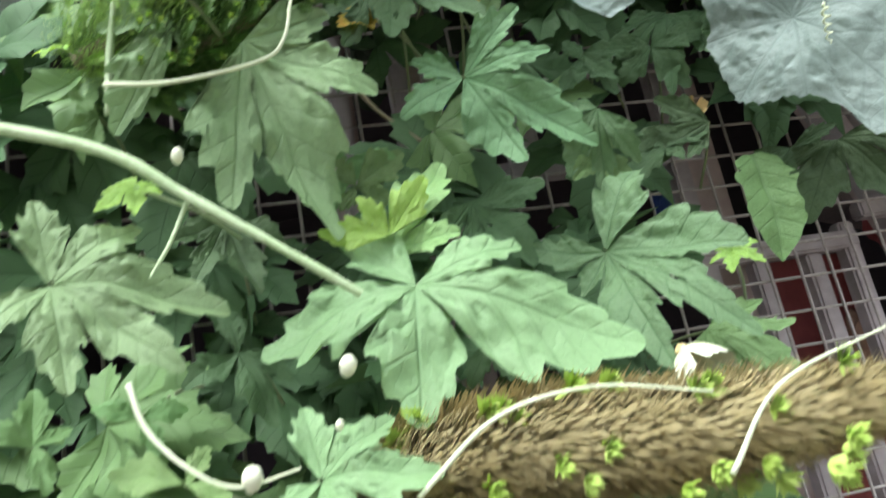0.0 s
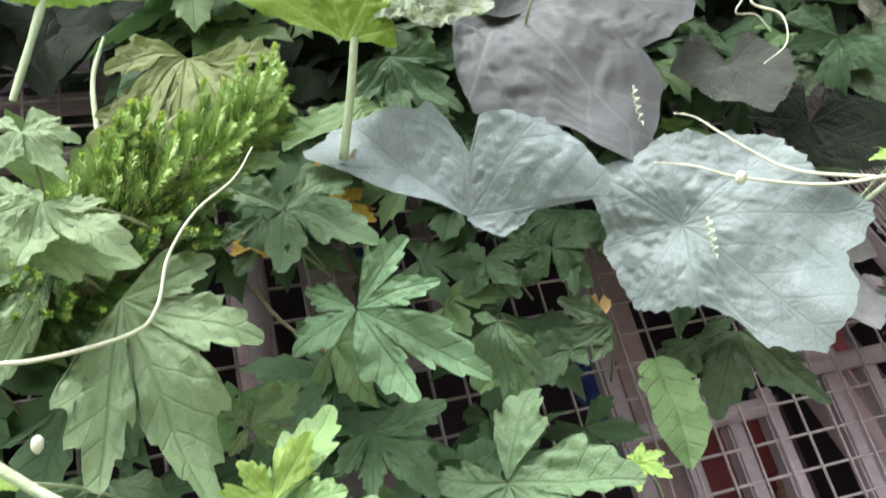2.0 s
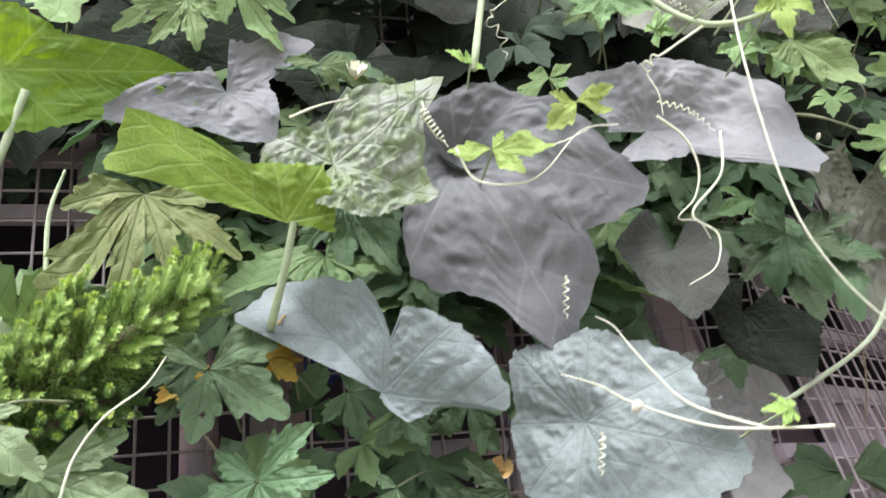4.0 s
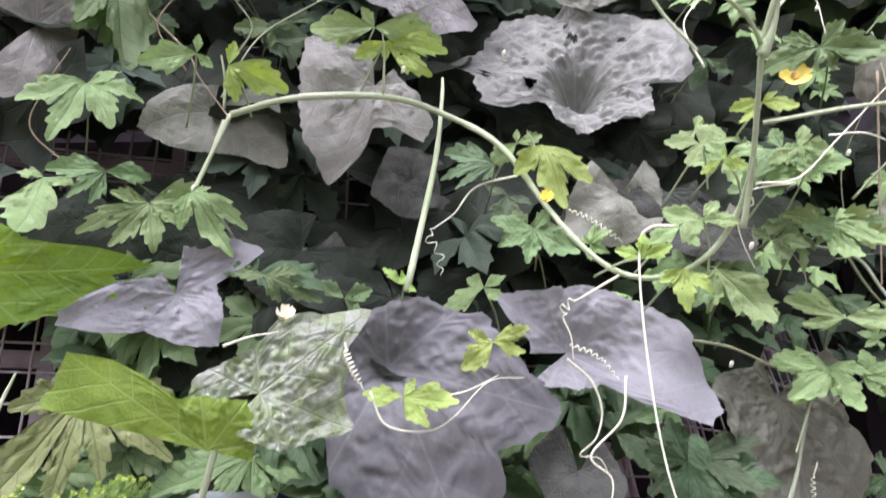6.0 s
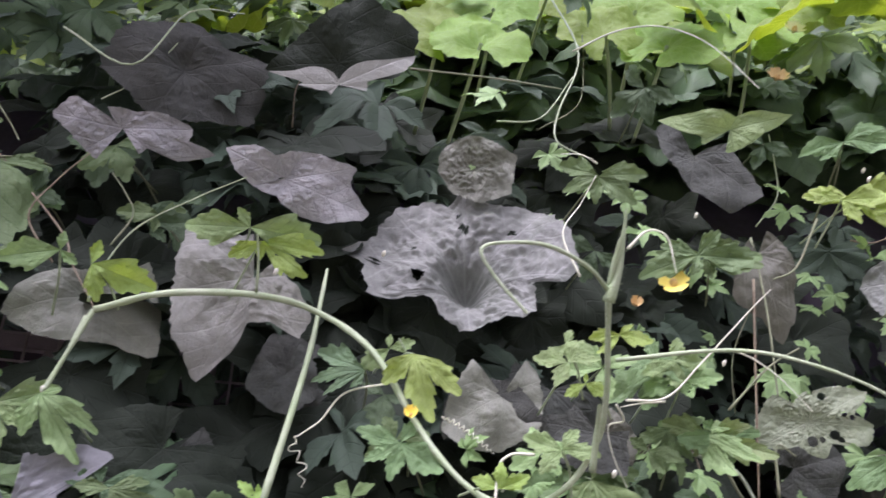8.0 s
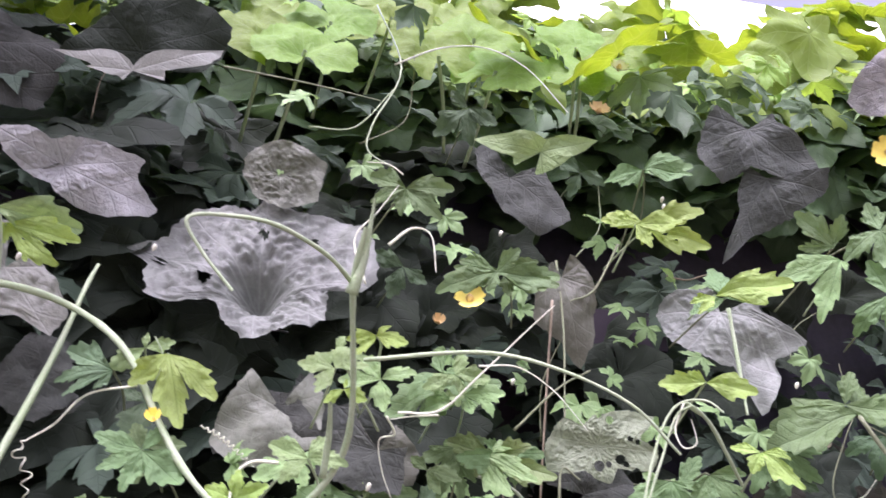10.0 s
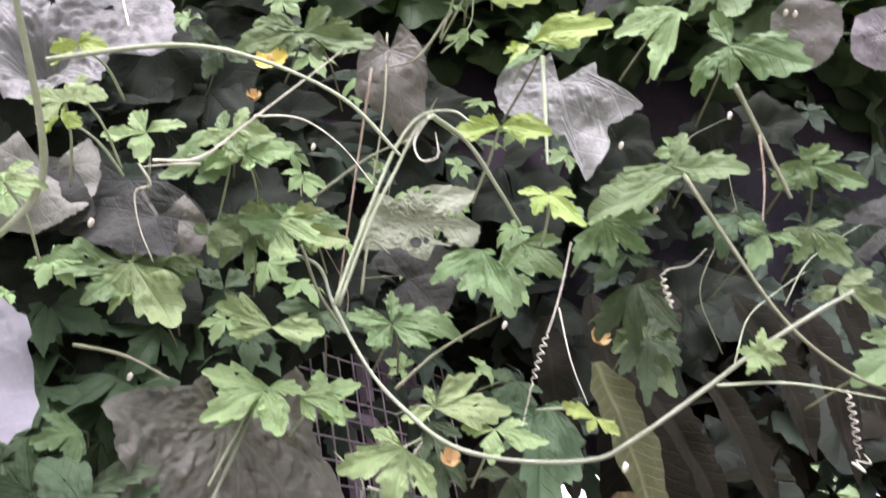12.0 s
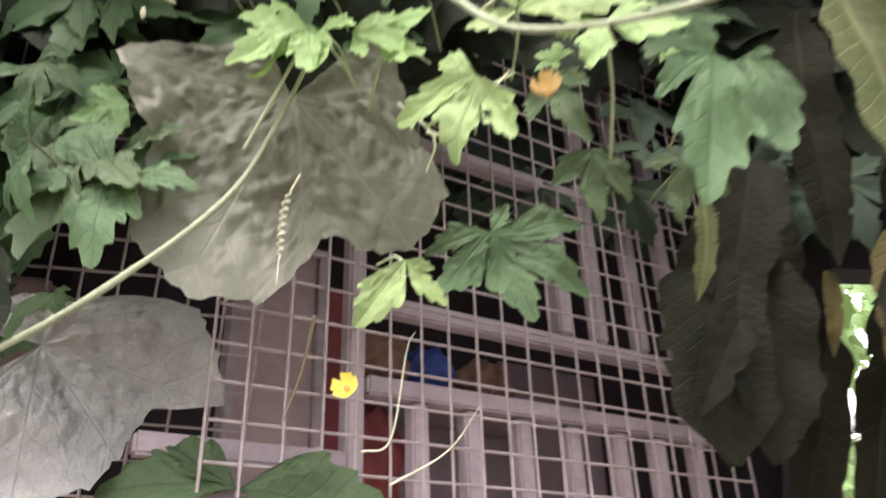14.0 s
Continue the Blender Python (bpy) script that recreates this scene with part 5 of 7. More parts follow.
bitter_leaf(v2, "mid", (0.499, 0.047, 2.226), (0.462, 0.059, 2.249), (-0.42, -0.88, -0.2), 4, lobes=((-166, 0.9), (-108, 0.58), (-39, 0.82), (0, 1), (153, 0.93)))
bitter_leaf(v2, "bright", (0.565, 0.06, 1.994), (0.6, 0.033, 1.971), (-0.48, -0.84, 0.27), 5, lobes=((-44, 0.6), (0, 1), (25, 0.9), (115, 0.35), (176, 0.7)))
bitter_leaf(v2, "mid", (0.523, 0.06, 1.98), (0.546, 0.046, 1.971), (-0.47, -0.87, 0.15), 5, lobes=((-158, 0.66), (0, 1), (39, 0.78)))
bitter_leaf(v2, "bright", (0.571, 0.06, 1.916), (0.531, 0.073, 1.934), (-0.37, -0.91, -0.17), 3, lobes=((-27, 0.67), (0, 1), (166, 0.83)))
bitter_leaf(v2, "bright", (0.571, 0.1, 1.884), (0.582, 0.074, 1.846), (-0.33, -0.81, 0.48), 3, lobes=((-47, 0.65), (0, 1), (63, 0.99), (122, 0.94)))
bitter_leaf(v2, "bright", (0.606, 0.1, 1.878), (0.633, 0.085, 1.886), (-0.53, -0.82, 0.21), 5, lobes=((-91, 0.76), (0, 1), (59, 0.98)))
bitter_leaf(v2, "lime", (0.294, -0.02, 1.882), (0.273, -0.027, 1.862), (0.16, -0.97, 0.18), 3, lobes=((-158, 0.92), (-122, 0.79), (0, 1), (63, 0.6)))
bitter_leaf(v2, "lime", (0.237, -0.05, 1.842), (0.272, -0.056, 1.836), (-0.1, -0.93, 0.35), 2, lobes=((-70, 0.37), (0, 1), (39, 0.73), (175, 0.73)))
bitter_leaf(v2, "mid", (0.134, -0.01, 1.932), (0.174, 0.006, 1.918), (0.38, -0.92, 0.02), 5, lobes=((-31, 0.57), (0, 1), (36, 0.47), (164, 0.48)))
bitter_leaf(v2, "dark", (0.107, 0.03, 2.155), (0.143, 0.036, 2.158), (0.17, -0.98, -0.14), 0, lobes=((-166, 0.72), (-104, 0.49), (0, 1), (49, 0.63)))
bitter_leaf(v2, "lime", (0.232, 0, 1.927), (0.217, -0.001, 1.941), (0.29, -0.93, 0.23), 7, lobes=((0, 1), (38, 0.58), (169, 0.49)))
bitter_leaf(v2, "mid", (0.184, 0.03, 1.925), (0.205, 0.04, 1.936), (0.37, -0.92, 0.08), 7, lobes=((-121, 0.85), (0, 1), (67, 0.75)))
bitter_leaf(v2, "mid", (0.548, 0.07, 2), (0.535, 0.07, 1.971), (-0.17, -0.98, 0.07), 8, lobes=((-132, 0.82), (0, 1), (49, 0.99)))
bitter_leaf(v2, "bright", (0.423, -0.03, 1.959), (0.4, -0.035, 1.946), (-0.04, -0.9, 0.43), 3, lobes=((-161, 0.8), (-86, 0.79), (0, 1), (106, 0.78)))
bitter_leaf(v2, "mid", (0.323, 0.02, 1.975), (0.35, 0.027, 1.986), (0.13, -0.95, 0.29), 4, lobes=((-92, 0.72), (0, 1), (112, 0.81), (176, 0.81)))
bitter_leaf(v2, "bright", (0.445, -0.02, 2.039), (0.465, -0.026, 2.033), (-0.2, -0.94, 0.27), 1, lobes=((-86, 0.64), (0, 1), (116, 0.92)))
bitter_leaf(v2, "bright", (0.537, 0.02, 2.042), (0.565, 0.018, 2.042), (-0.08, -1, -0.02), 8, lobes=((-71, 0.74), (0, 1), (85, 0.87), (157, 0.94)))
bitter_leaf(v2, "mid", (-0.029, 0.02, 2.208), (0.003, 0.01, 2.115), (0.58, -0.77, 0.28), 6, lobes=((-79, 0.45), (0, 1), (29, 0.77), (66, 0.49)))
bitter_leaf(v2, "mid", (-0.068, 0.02, 2.256), (-0.079, 0.026, 2.215), (0.5, -0.83, -0.25), 3, lobes=((-155, 0.64), (-96, 0.7), (0, 1), (83, 0.68)))
bitter_leaf(v2, "dark", (0.046, 0.05, 2.237), (0.048, 0.046, 2.195), (0.19, -0.98, 0.11), 3, lobes=((-85, 0.78), (0, 1), (107, 0.8)))
bitter_leaf(v2, "dark", (0.117, 0.06, 2.19), (0.128, 0.05, 2.147), (0.37, -0.88, 0.3), 4, lobes=((-113, 0.7), (0, 1), (43, 0.8)))
bitter_leaf(v2, "mid", (0.114, 0.03, 2.162), (0.088, 0.013, 2.158), (0.54, -0.83, -0.11), 4, lobes=((-78, 0.54), (0, 1), (159, 0.86)))
bitter_leaf(v2, "dark", (0, 0.04, 2.185), (-0.003, 0.043, 2.151), (0.3, -0.95, -0.11), 0, lobes=((-172, 0.74), (-80, 0.78), (0, 1), (88, 0.82)))
bitter_leaf(v2, "dark", (0.105, 0.08, 2.029), (0.081, 0.083, 2.045), (0.14, -0.92, 0.38), 3, lobes=((-117, 0.87), (0, 1), (109, 0.89)))
bitter_leaf(v2, "dark", (0.312, 0.06, 2.02), (0.305, 0.041, 1.986), (0.24, -0.87, 0.44), 2, lobes=((-78, 0.54), (0, 1), (98, 0.55)))
stem(v2, ((0.214, -0.01, 2.077), (0.216, -0.025, 2.096), (0.216, -0.04, 2.111)), 0.0012, "stem", 0.6, 0)
stem(v2, ((0.094, -0.015, 2.063), (0.095, -0.022, 2.083), (0.093, -0.03, 2.1)), 0.0012, "stem", 0.6, 0)
stem(v2, ((0.101, -0.02, 2.055), (0.147, -0.012, 2.073), (0.214, -0.007, 2.076), (0.259, 0.01, 2.07), (0.303, 0, 2.037), (0.336, -0.005, 1.985), (0.358, -0.01, 1.954), (0.384, -0.016, 1.931), (0.411, -0.03, 1.924), (0.434, -0.045, 1.933), (0.451, -0.059, 1.955), (0.454, -0.09, 1.979), (0.447, -0.144, 2.028), (0.451, -0.165, 2.052)), 0.0027, "stem", 0.6, 0.0015)
stem(v2, ((0.447, -0.144, 2.028), (0.431, -0.167, 2.032), (0.406, -0.19, 2.033), (0.385, -0.2, 2.03), (0.367, -0.21, 2.021), (0.374, -0.205, 2.008), (0.39, -0.2, 1.991)), 0.0013, "stem", 0.6, 0)
stem(v2, ((0.458, -0.105, 2), (0.52, -0.126, 2.001), (0.561, -0.136, 1.991), (0.603, -0.138, 1.972), (0.632, -0.13, 1.948)), 0.0013, "stem", 0.6, 0)
stem(v2, ((0.101, -0.02, 2.055), (0.09, -0.02, 2.023), (0.081, -0.02, 1.996)), 0.002, "stem", 0.6, 0)
stem(v2, ((0.234, 0, 1.923), (0.253, 0.017, 2.03), (0.258, 0.033, 2.095), (0.258, 0.05, 2.125)), 0.0028, "stem", 0.45, 0)
tendril(v2, ((0.415, -0.05, 1.953), (0.398, -0.05, 1.952), (0.39, -0.05, 1.937), (0.389, -0.05, 1.878), (0.395, -0.05, 1.805), (0.407, -0.05, 1.763), (0.431, -0.05, 1.726), (0.46, -0.05, 1.705)), 0.0011)

g2 = thing("sponge_gourd_vine", "sponge gourd vine high on the trellis with blistered grey leaves", "vine", "sponge gourd vines")
gourd_leaf(g2, "ash", (0.378, 0.08, 2.132), (0.261, 0.099, 2.164), (-0.08, -0.95, 0.31), seed=266, outer=0, lobes=((-173, 0.54), (-160, 0.6), (-130, 0.46), (-110, 0.48), (-89, 0.44), (-57, 0.31), (-31, 0.73), (-8, 0.76), (0, 1), (10, 0.84), (33, 0.85), (53, 0.81), (66, 0.73), (73, 0.91), (83, 0.77), (102, 0.79), (117, 0.9), (138, 0.87), (161, 0.85), (169, 0.73), (174, 0.49), (187, 0.54)), stalk=False, blister=0.05, wave=0.08, holes=12, hole=1.6, funnel=0.3, cup=0.12, droop=0.04, rows=54, cols=20)
gourd_leaf(g2, "olive", (0.386, 0.082, 2.251), (0.421, 0.086, 2.226), (-0.02, -0.98, -0.19), seed=784, outer=0, lobes=((-196, 0.82), (-174, 0.82), (-115, 0.8), (-53, 0.99), (0, 1), (44, 0.84), (94, 0.74), (143, 0.82), (164, 0.82)), stalk=False, blister=0.08, cup=0.2, rows=36)
gourd_leaf(g2, "silver", (0.217, 0.033, 2.203), (0.291, 0.056, 2.182), (0.14, -0.88, -0.45), seed=501, outer=0, lobes=((-192, 0.56), (-175, 0.72), (-156, 0.5), (-134, 0.27), (-92, 0.33), (-47, 0.56), (-33, 0.79), (-18, 0.7), (0, 1), (24, 0.67), (75, 0.28), (95, 0.21), (152, 0.4), (168, 0.56)), stalk=False, blister=0.025, rows=40, cols=18)
gourd_leaf(g2, "silver", (0.086, -0.01, 2.221), (0.158, 0.024, 2.221), (0.38, -0.8, -0.46), seed=216, outer=20, lobes=((135, 0.43), (155, 0.49), (177, 0.67), (202, 0.56), (212, 0.1), (222, 0.26), (292, 0.22), (327, 0.49), (345, 0.72), (356, 0.67), (360, 1), (377, 0.66), (387, 0.31)), stalk=False, blister=0.03)
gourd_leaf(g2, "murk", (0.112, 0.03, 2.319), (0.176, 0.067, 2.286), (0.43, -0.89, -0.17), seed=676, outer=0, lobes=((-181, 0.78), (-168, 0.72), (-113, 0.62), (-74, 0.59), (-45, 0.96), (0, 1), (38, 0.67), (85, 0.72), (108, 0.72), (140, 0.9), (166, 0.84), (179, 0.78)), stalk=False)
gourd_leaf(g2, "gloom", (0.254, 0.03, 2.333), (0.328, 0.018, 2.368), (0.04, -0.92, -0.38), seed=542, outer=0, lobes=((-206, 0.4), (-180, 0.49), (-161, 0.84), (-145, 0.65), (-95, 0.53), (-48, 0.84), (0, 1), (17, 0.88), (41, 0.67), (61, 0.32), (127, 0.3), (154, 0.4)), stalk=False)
# light on the preceding leaf's curled rim, added as a separate pale strip
gourd_leaf(g2, "dusty", (0.259, 0.005, 2.287), (0.328, 0.006, 2.328), (0.18, -0.95, -0.27), seed=659, outer=20, lobes=((169, 0.15), (202, 0.43), (206, 0.37), (215, 0.81), (301, 0.06), (360, 1), (371, 0.82), (378, 0.32)), stalk=False, blister=0.0, wave=0.03, funnel=0.0, holes=0, label="lit curled edge of a dark leaf, added as a pale strip")
gourd_leaf(g2, "dusty", (0.204, 0.02, 2.103), (0.173, 0.015, 2.018), (0.26, -0.96, -0.04), seed=632, outer=20, lobes=((-138, 0.24), (-80, 0.6), (-61, 0.7), (-46, 0.45), (-18, 0.43), (-14, 0.66), (0, 1), (21, 0.87), (84, 0.69), (102, 0.75), (132, 0.41)), stalk=False, blister=0.025, rows=40)
gourd_leaf(g2, "olive", (0.069, 0.03, 2.088), (0.128, 0.05, 2.043), (0.28, -0.96, -0.06), seed=616, outer=20, lobes=((-54, 0.71), (0, 1), (26, 0.54), (92, 0.62), (123, 0.79), (146, 0.65), (223, 0.26)), stalk=False)
gourd_leaf(g2, "olive", (0.409, 0.07, 2.025), (0.359, 0.07, 1.999), (-0, -1, 0.02), seed=354, outer=20, lobes=((170, 0.66), (251, 0.72), (299, 0.81), (334, 0.97), (360, 1), (418, 0.68)), stalk=False)
gourd_leaf(g2, "murk", (0.227, 0.07, 2.037), (0.236, 0.069, 2.003), (0.11, -0.99, 0.07), seed=510, outer=20, lobes=((-125, 0.88), (-48, 0.94), (0, 1), (87, 0.92), (127, 0.75)), stalk=False)
gourd_leaf(g2, "gloom", (0.146, 0.05, 1.973), (0.198, 0.058, 1.929), (0.27, -0.95, 0.15), seed=412, outer=20, lobes=((-27, 0.87), (0, 1), (78, 0.81), (131, 0.94), (155, 0.9), (228, 0.47)), stalk=False)
gourd_leaf(g2, "powdery", (0.672, 0.086, 2.014), (0.718, 0.067, 2.036), (-0.27, -0.93, -0.26), seed=239, outer=0, lobes=((-166, 0.83), (-152, 0.79), (-136, 0.71), (-114, 0.66), (-100, 0.36), (-69, 0.45), (0, 1), (18, 0.68), (33, 0.96), (49, 0.94), (75, 0.45), (100, 0.61), (145, 0.42), (179, 0.88), (194, 0.83)), stalk=False, holes=18, hole=2.6, blister=0.04, rows=50, cols=22)
gourd_leaf(g2, "bright", (0.621, 0.03, 2.273), (0.562, 0.052, 2.297), (-0.46, -0.8, -0.39), seed=741, outer=20, lobes=((-24, 0.39), (0, 1), (15, 0.6), (100, 0.19), (159, 0.81), (182, 0.44), (247, 0.33)), stalk=False, blister=0.02)
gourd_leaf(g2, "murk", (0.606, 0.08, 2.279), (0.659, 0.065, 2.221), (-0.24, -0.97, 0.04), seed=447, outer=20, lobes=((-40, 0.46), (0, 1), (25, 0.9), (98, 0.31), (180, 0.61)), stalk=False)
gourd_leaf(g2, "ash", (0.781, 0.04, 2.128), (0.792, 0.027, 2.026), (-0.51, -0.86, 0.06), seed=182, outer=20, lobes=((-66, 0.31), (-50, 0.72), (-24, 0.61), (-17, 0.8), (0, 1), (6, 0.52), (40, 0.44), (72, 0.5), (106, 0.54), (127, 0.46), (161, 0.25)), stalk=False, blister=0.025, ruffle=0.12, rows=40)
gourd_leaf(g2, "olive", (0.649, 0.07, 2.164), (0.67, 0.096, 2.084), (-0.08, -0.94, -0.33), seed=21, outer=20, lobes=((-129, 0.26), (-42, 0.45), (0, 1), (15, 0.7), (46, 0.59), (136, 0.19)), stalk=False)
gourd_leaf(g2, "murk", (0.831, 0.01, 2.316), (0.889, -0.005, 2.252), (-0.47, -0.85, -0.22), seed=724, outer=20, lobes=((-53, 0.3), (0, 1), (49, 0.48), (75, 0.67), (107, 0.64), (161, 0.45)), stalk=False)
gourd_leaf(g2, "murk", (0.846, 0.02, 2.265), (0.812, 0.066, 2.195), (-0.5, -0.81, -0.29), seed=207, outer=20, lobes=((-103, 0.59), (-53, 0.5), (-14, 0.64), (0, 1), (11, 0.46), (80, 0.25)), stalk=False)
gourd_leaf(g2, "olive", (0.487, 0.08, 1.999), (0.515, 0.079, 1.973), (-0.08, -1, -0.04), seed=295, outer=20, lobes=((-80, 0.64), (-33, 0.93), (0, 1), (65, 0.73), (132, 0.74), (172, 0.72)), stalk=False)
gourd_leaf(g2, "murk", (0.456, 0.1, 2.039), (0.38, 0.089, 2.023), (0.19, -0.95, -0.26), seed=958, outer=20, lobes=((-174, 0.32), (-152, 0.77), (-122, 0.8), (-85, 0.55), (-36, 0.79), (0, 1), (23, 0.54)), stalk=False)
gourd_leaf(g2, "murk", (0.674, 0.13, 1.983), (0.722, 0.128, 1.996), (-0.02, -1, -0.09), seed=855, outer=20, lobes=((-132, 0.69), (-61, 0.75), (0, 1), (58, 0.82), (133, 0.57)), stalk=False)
gourd_leaf(g2, "pink", (0.968, -0.05, 2.349), (1.004, -0.054, 2.3), (-0.65, -0.63, -0.42), seed=450, outer=20, lobes=((-77, 0.69), (-29, 0.95), (0, 1), (14, 0.33), (115, 0.84), (178, 0.58)), stalk=False, blister=0.03)
gourd_leaf(g2, "dusty", (-0.072, 0, 2.152), (-0.085, -0.008, 2.081), (0.65, -0.76, -0.03), seed=710, outer=20, lobes=((103, 0.54), (159, 0.46), (204, 0.54), (300, 0.53), (342, 0.81), (360, 1)), stalk=False)
gourd_leaf(g2, "dusty", (0.947, -0.045, 2.133), (0.953, -0.032, 2.106), (-0.57, -0.69, -0.45), seed=176, outer=0, lobes=((-206, 0.83), (-180, 0.76), (-119, 0.84), (-76, 0.81), (-32, 0.89), (0, 1), (38, 0.94), (92, 0.84), (128, 0.91), (154, 0.83)), stalk=False, blister=0.02)
gourd_leaf(g2, "silver", (1.006, -0.05, 2.132), (1.028, -0.052, 2.103), (-0.63, -0.64, -0.44), seed=133, outer=20, lobes=((-42, 0.8), (0, 1), (35, 0.77), (67, 0.67), (90, 0.66), (109, 0.6), (173, 0.63), (241, 0.59)), stalk=False, blister=0.02)
gourd_leaf(g2, "murk", (0.985, -0.03, 1.98), (1.005, -0.049, 2.002), (-0.72, -0.69, 0.07), seed=343, outer=20, lobes=((-96, 0.78), (0, 1), (49, 0.96), (137, 0.37), (164, 0.77)), stalk=False)
gourd_leaf(g2, "murk", (0.885, 0.12, 1.715), (0.868, 0.12, 1.693), (-0.35, -0.9, 0.26), seed=329, outer=0, lobes=((-152, 0.67), (-122, 0.72), (-57, 0.78), (0, 1), (60, 0.61), (108, 0.42), (178, 0.62), (208, 0.67)), stalk=False)

v3 = thing("bitter_gourd_vine", "bitter gourd vine with trailing stems and small yellow flowers", "vine", "bitter gourd vines")
bitter_leaf(v3, "bright", (0.476, 0.06, 1.957), (0.512, 0.049, 1.908), (-0.18, -0.98, 0.08), 2, lobes=((-123, 0.44), (0, 1), (53, 0.62), (79, 0.59)))
bitter_leaf(v3, "mid", (0.578, 0.04, 2.145), (0.634, 0.038, 2.145), (-0.04, -1, -0.05), 0, lobes=((-168, 0.6), (-46, 0.52), (0, 1), (115, 0.39), (159, 0.98)))
bitter_leaf(v3, "mid", (0.531, 0.05, 2.041), (0.488, 0.045, 2.014), (-0.13, -0.93, 0.36), 3, lobes=((-149, 0.95), (-35, 0.83), (0, 1), (164, 0.6)))
bitter_leaf(v3, "lime", (0.704, 0.005, 2.183), (0.753, -0.011, 2.162), (-0.37, -0.91, -0.17), 7, lobes=((-180, 0.64), (-33, 0.91), (0, 1), (88, 0.3)))
bitter_leaf(v3, "mid", (0.707, 0, 2.241), (0.74, -0.023, 2.233), (-0.56, -0.82, 0.09), 4, lobes=((-29, 0.84), (0, 1), (144, 0.59), (177, 0.96)))
bitter_leaf(v3, "lime", (0.735, -0.03, 2.104), (0.786, -0.058, 2.107), (-0.48, -0.87, 0.06), 6, lobes=((0, 1), (138, 0.37), (173, 0.34)))
bitter_leaf(v3, "lime", (0.708, -0.04, 2.027), (0.737, -0.056, 2.016), (-0.48, -0.88, -0.01), 6, lobes=((-159, 0.41), (0, 1), (167, 0.95)))
bitter_leaf(v3, "lime", (0.734, -0.05, 1.976), (0.75, -0.066, 1.949), (-0.48, -0.85, 0.24), 6, lobes=((-25, 0.54), (0, 1), (68, 0.52), (144, 0.57)))
bitter_leaf(v3, "mid", (0.85, 0.002, 2.033), (0.806, 0.044, 2.026), (-0.69, -0.67, 0.28), 5, lobes=((-152, 0.89), (-37, 0.69), (0, 1), (121, 0.46)))
bitter_leaf(v3, "bright", (0.856, -0.03, 2.147), (0.827, -0.03, 2.098), (-0.38, -0.9, 0.23), 4, lobes=((-28, 0.25), (0, 1), (51, 0.91)))
bitter_leaf(v3, "mid", (0.854, -0.03, 2.16), (0.824, -0.031, 2.191), (-0.41, -0.81, -0.43), 3, lobes=((-45, 0.66), (0, 1), (58, 0.66)))
bitter_leaf(v3, "mid", (0.894, -0.04, 2.172), (0.942, -0.082, 2.161), (-0.61, -0.76, 0.23), 7, lobes=((-105, 0.52), (-25, 0.58), (0, 1), (78, 0.71), (138, 0.59)))
bitter_leaf(v3, "mid", (0.884, -0.04, 2.113), (0.916, -0.076, 2.076), (-0.8, -0.6, -0.11), 5, lobes=((-141, 0.56), (0, 1), (66, 0.53), (106, 0.71)))
bitter_leaf(v3, "mid", (0.977, -0.04, 2.223), (0.956, -0.013, 2.249), (-0.81, -0.59, -0.04), 0, lobes=((-146, 0.9), (-49, 0.82), (0, 1)))
bitter_leaf(v3, "mid", (0.716, 0.05, 1.978), (0.732, 0.034, 1.933), (-0.43, -0.89, 0.18), 0, lobes=((-37, 0.24), (0, 1), (35, 0.8), (84, 0.89)))
bitter_leaf(v3, "mid", (0.744, 0.04, 1.982), (0.774, 0.035, 1.956), (-0.27, -0.95, -0.14), 1, lobes=((-40, 0.7), (0, 1), (85, 0.65)))
bitter_leaf(v3, "dark", (0.85, 0.08, 1.97), (0.817, 0.112, 1.935), (-0.7, -0.71, 0.01), 4, lobes=((-122, 0.35), (-85, 0.87), (-40, 0.96), (0, 1)))
bitter_leaf(v3, "mid", (0.93, -0.03, 2.028), (0.935, -0.032, 2.005), (-0.8, -0.59, -0.11), 7, lobes=((-90, 0.89), (0, 1), (86, 0.91)))
bitter_leaf(v3, "lime", (0.692, 0, 2.182), (0.726, -0.018, 2.176), (-0.43, -0.89, 0.16), 2, lobes=((-165, 0.81), (0, 1), (60, 0.71)))
bitter_leaf(v3, "mid", (0.718, 0.02, 2.252), (0.748, -0.011, 2.247), (-0.72, -0.7, -0), 8, lobes=((-172, 0.86), (0, 1), (113, 0.38)))
bitter_leaf(v3, "dark", (0.567, 0.09, 2.365), (0.535, 0.113, 2.342), (-0.44, -0.86, -0.25), 3, lobes=((-107, 0.88), (-59, 0.9), (0, 1), (86, 0.6)))
bitter_leaf(v3, "bright", (0.568, 0.09, 1.88), (0.528, 0.08, 1.857), (0.03, -0.94, 0.34), 6, lobes=((-77, 0.7), (0, 1), (48, 0.96)))
bitter_leaf(v3, "bright", (0.593, 0.09, 1.876), (0.632, 0.093, 1.864), (0.14, -0.97, 0.18), 3, lobes=((-37, 0.62), (0, 1), (45, 0.52)))
bitter_leaf(v3, "bright", (0.682, 0.06, 1.865), (0.732, 0.046, 1.864), (-0.26, -0.95, 0.16), 1, lobes=((-115, 0.31), (-38, 0.71), (0, 1), (156, 0.46)))
bitter_leaf(v3, "bright", (0.721, 0.05, 1.849), (0.753, 0.035, 1.841), (-0.35, -0.89, 0.3), 5, lobes=((-24, 0.61), (0, 1), (83, 0.67), (175, 0.65)))
bitter_leaf(v3, "lime", (0.776, 0.01, 1.851), (0.756, 0.015, 1.86), (-0.13, -0.97, 0.21), 2, lobes=((-167, 0.8), (-82, 0.52), (0, 1)))
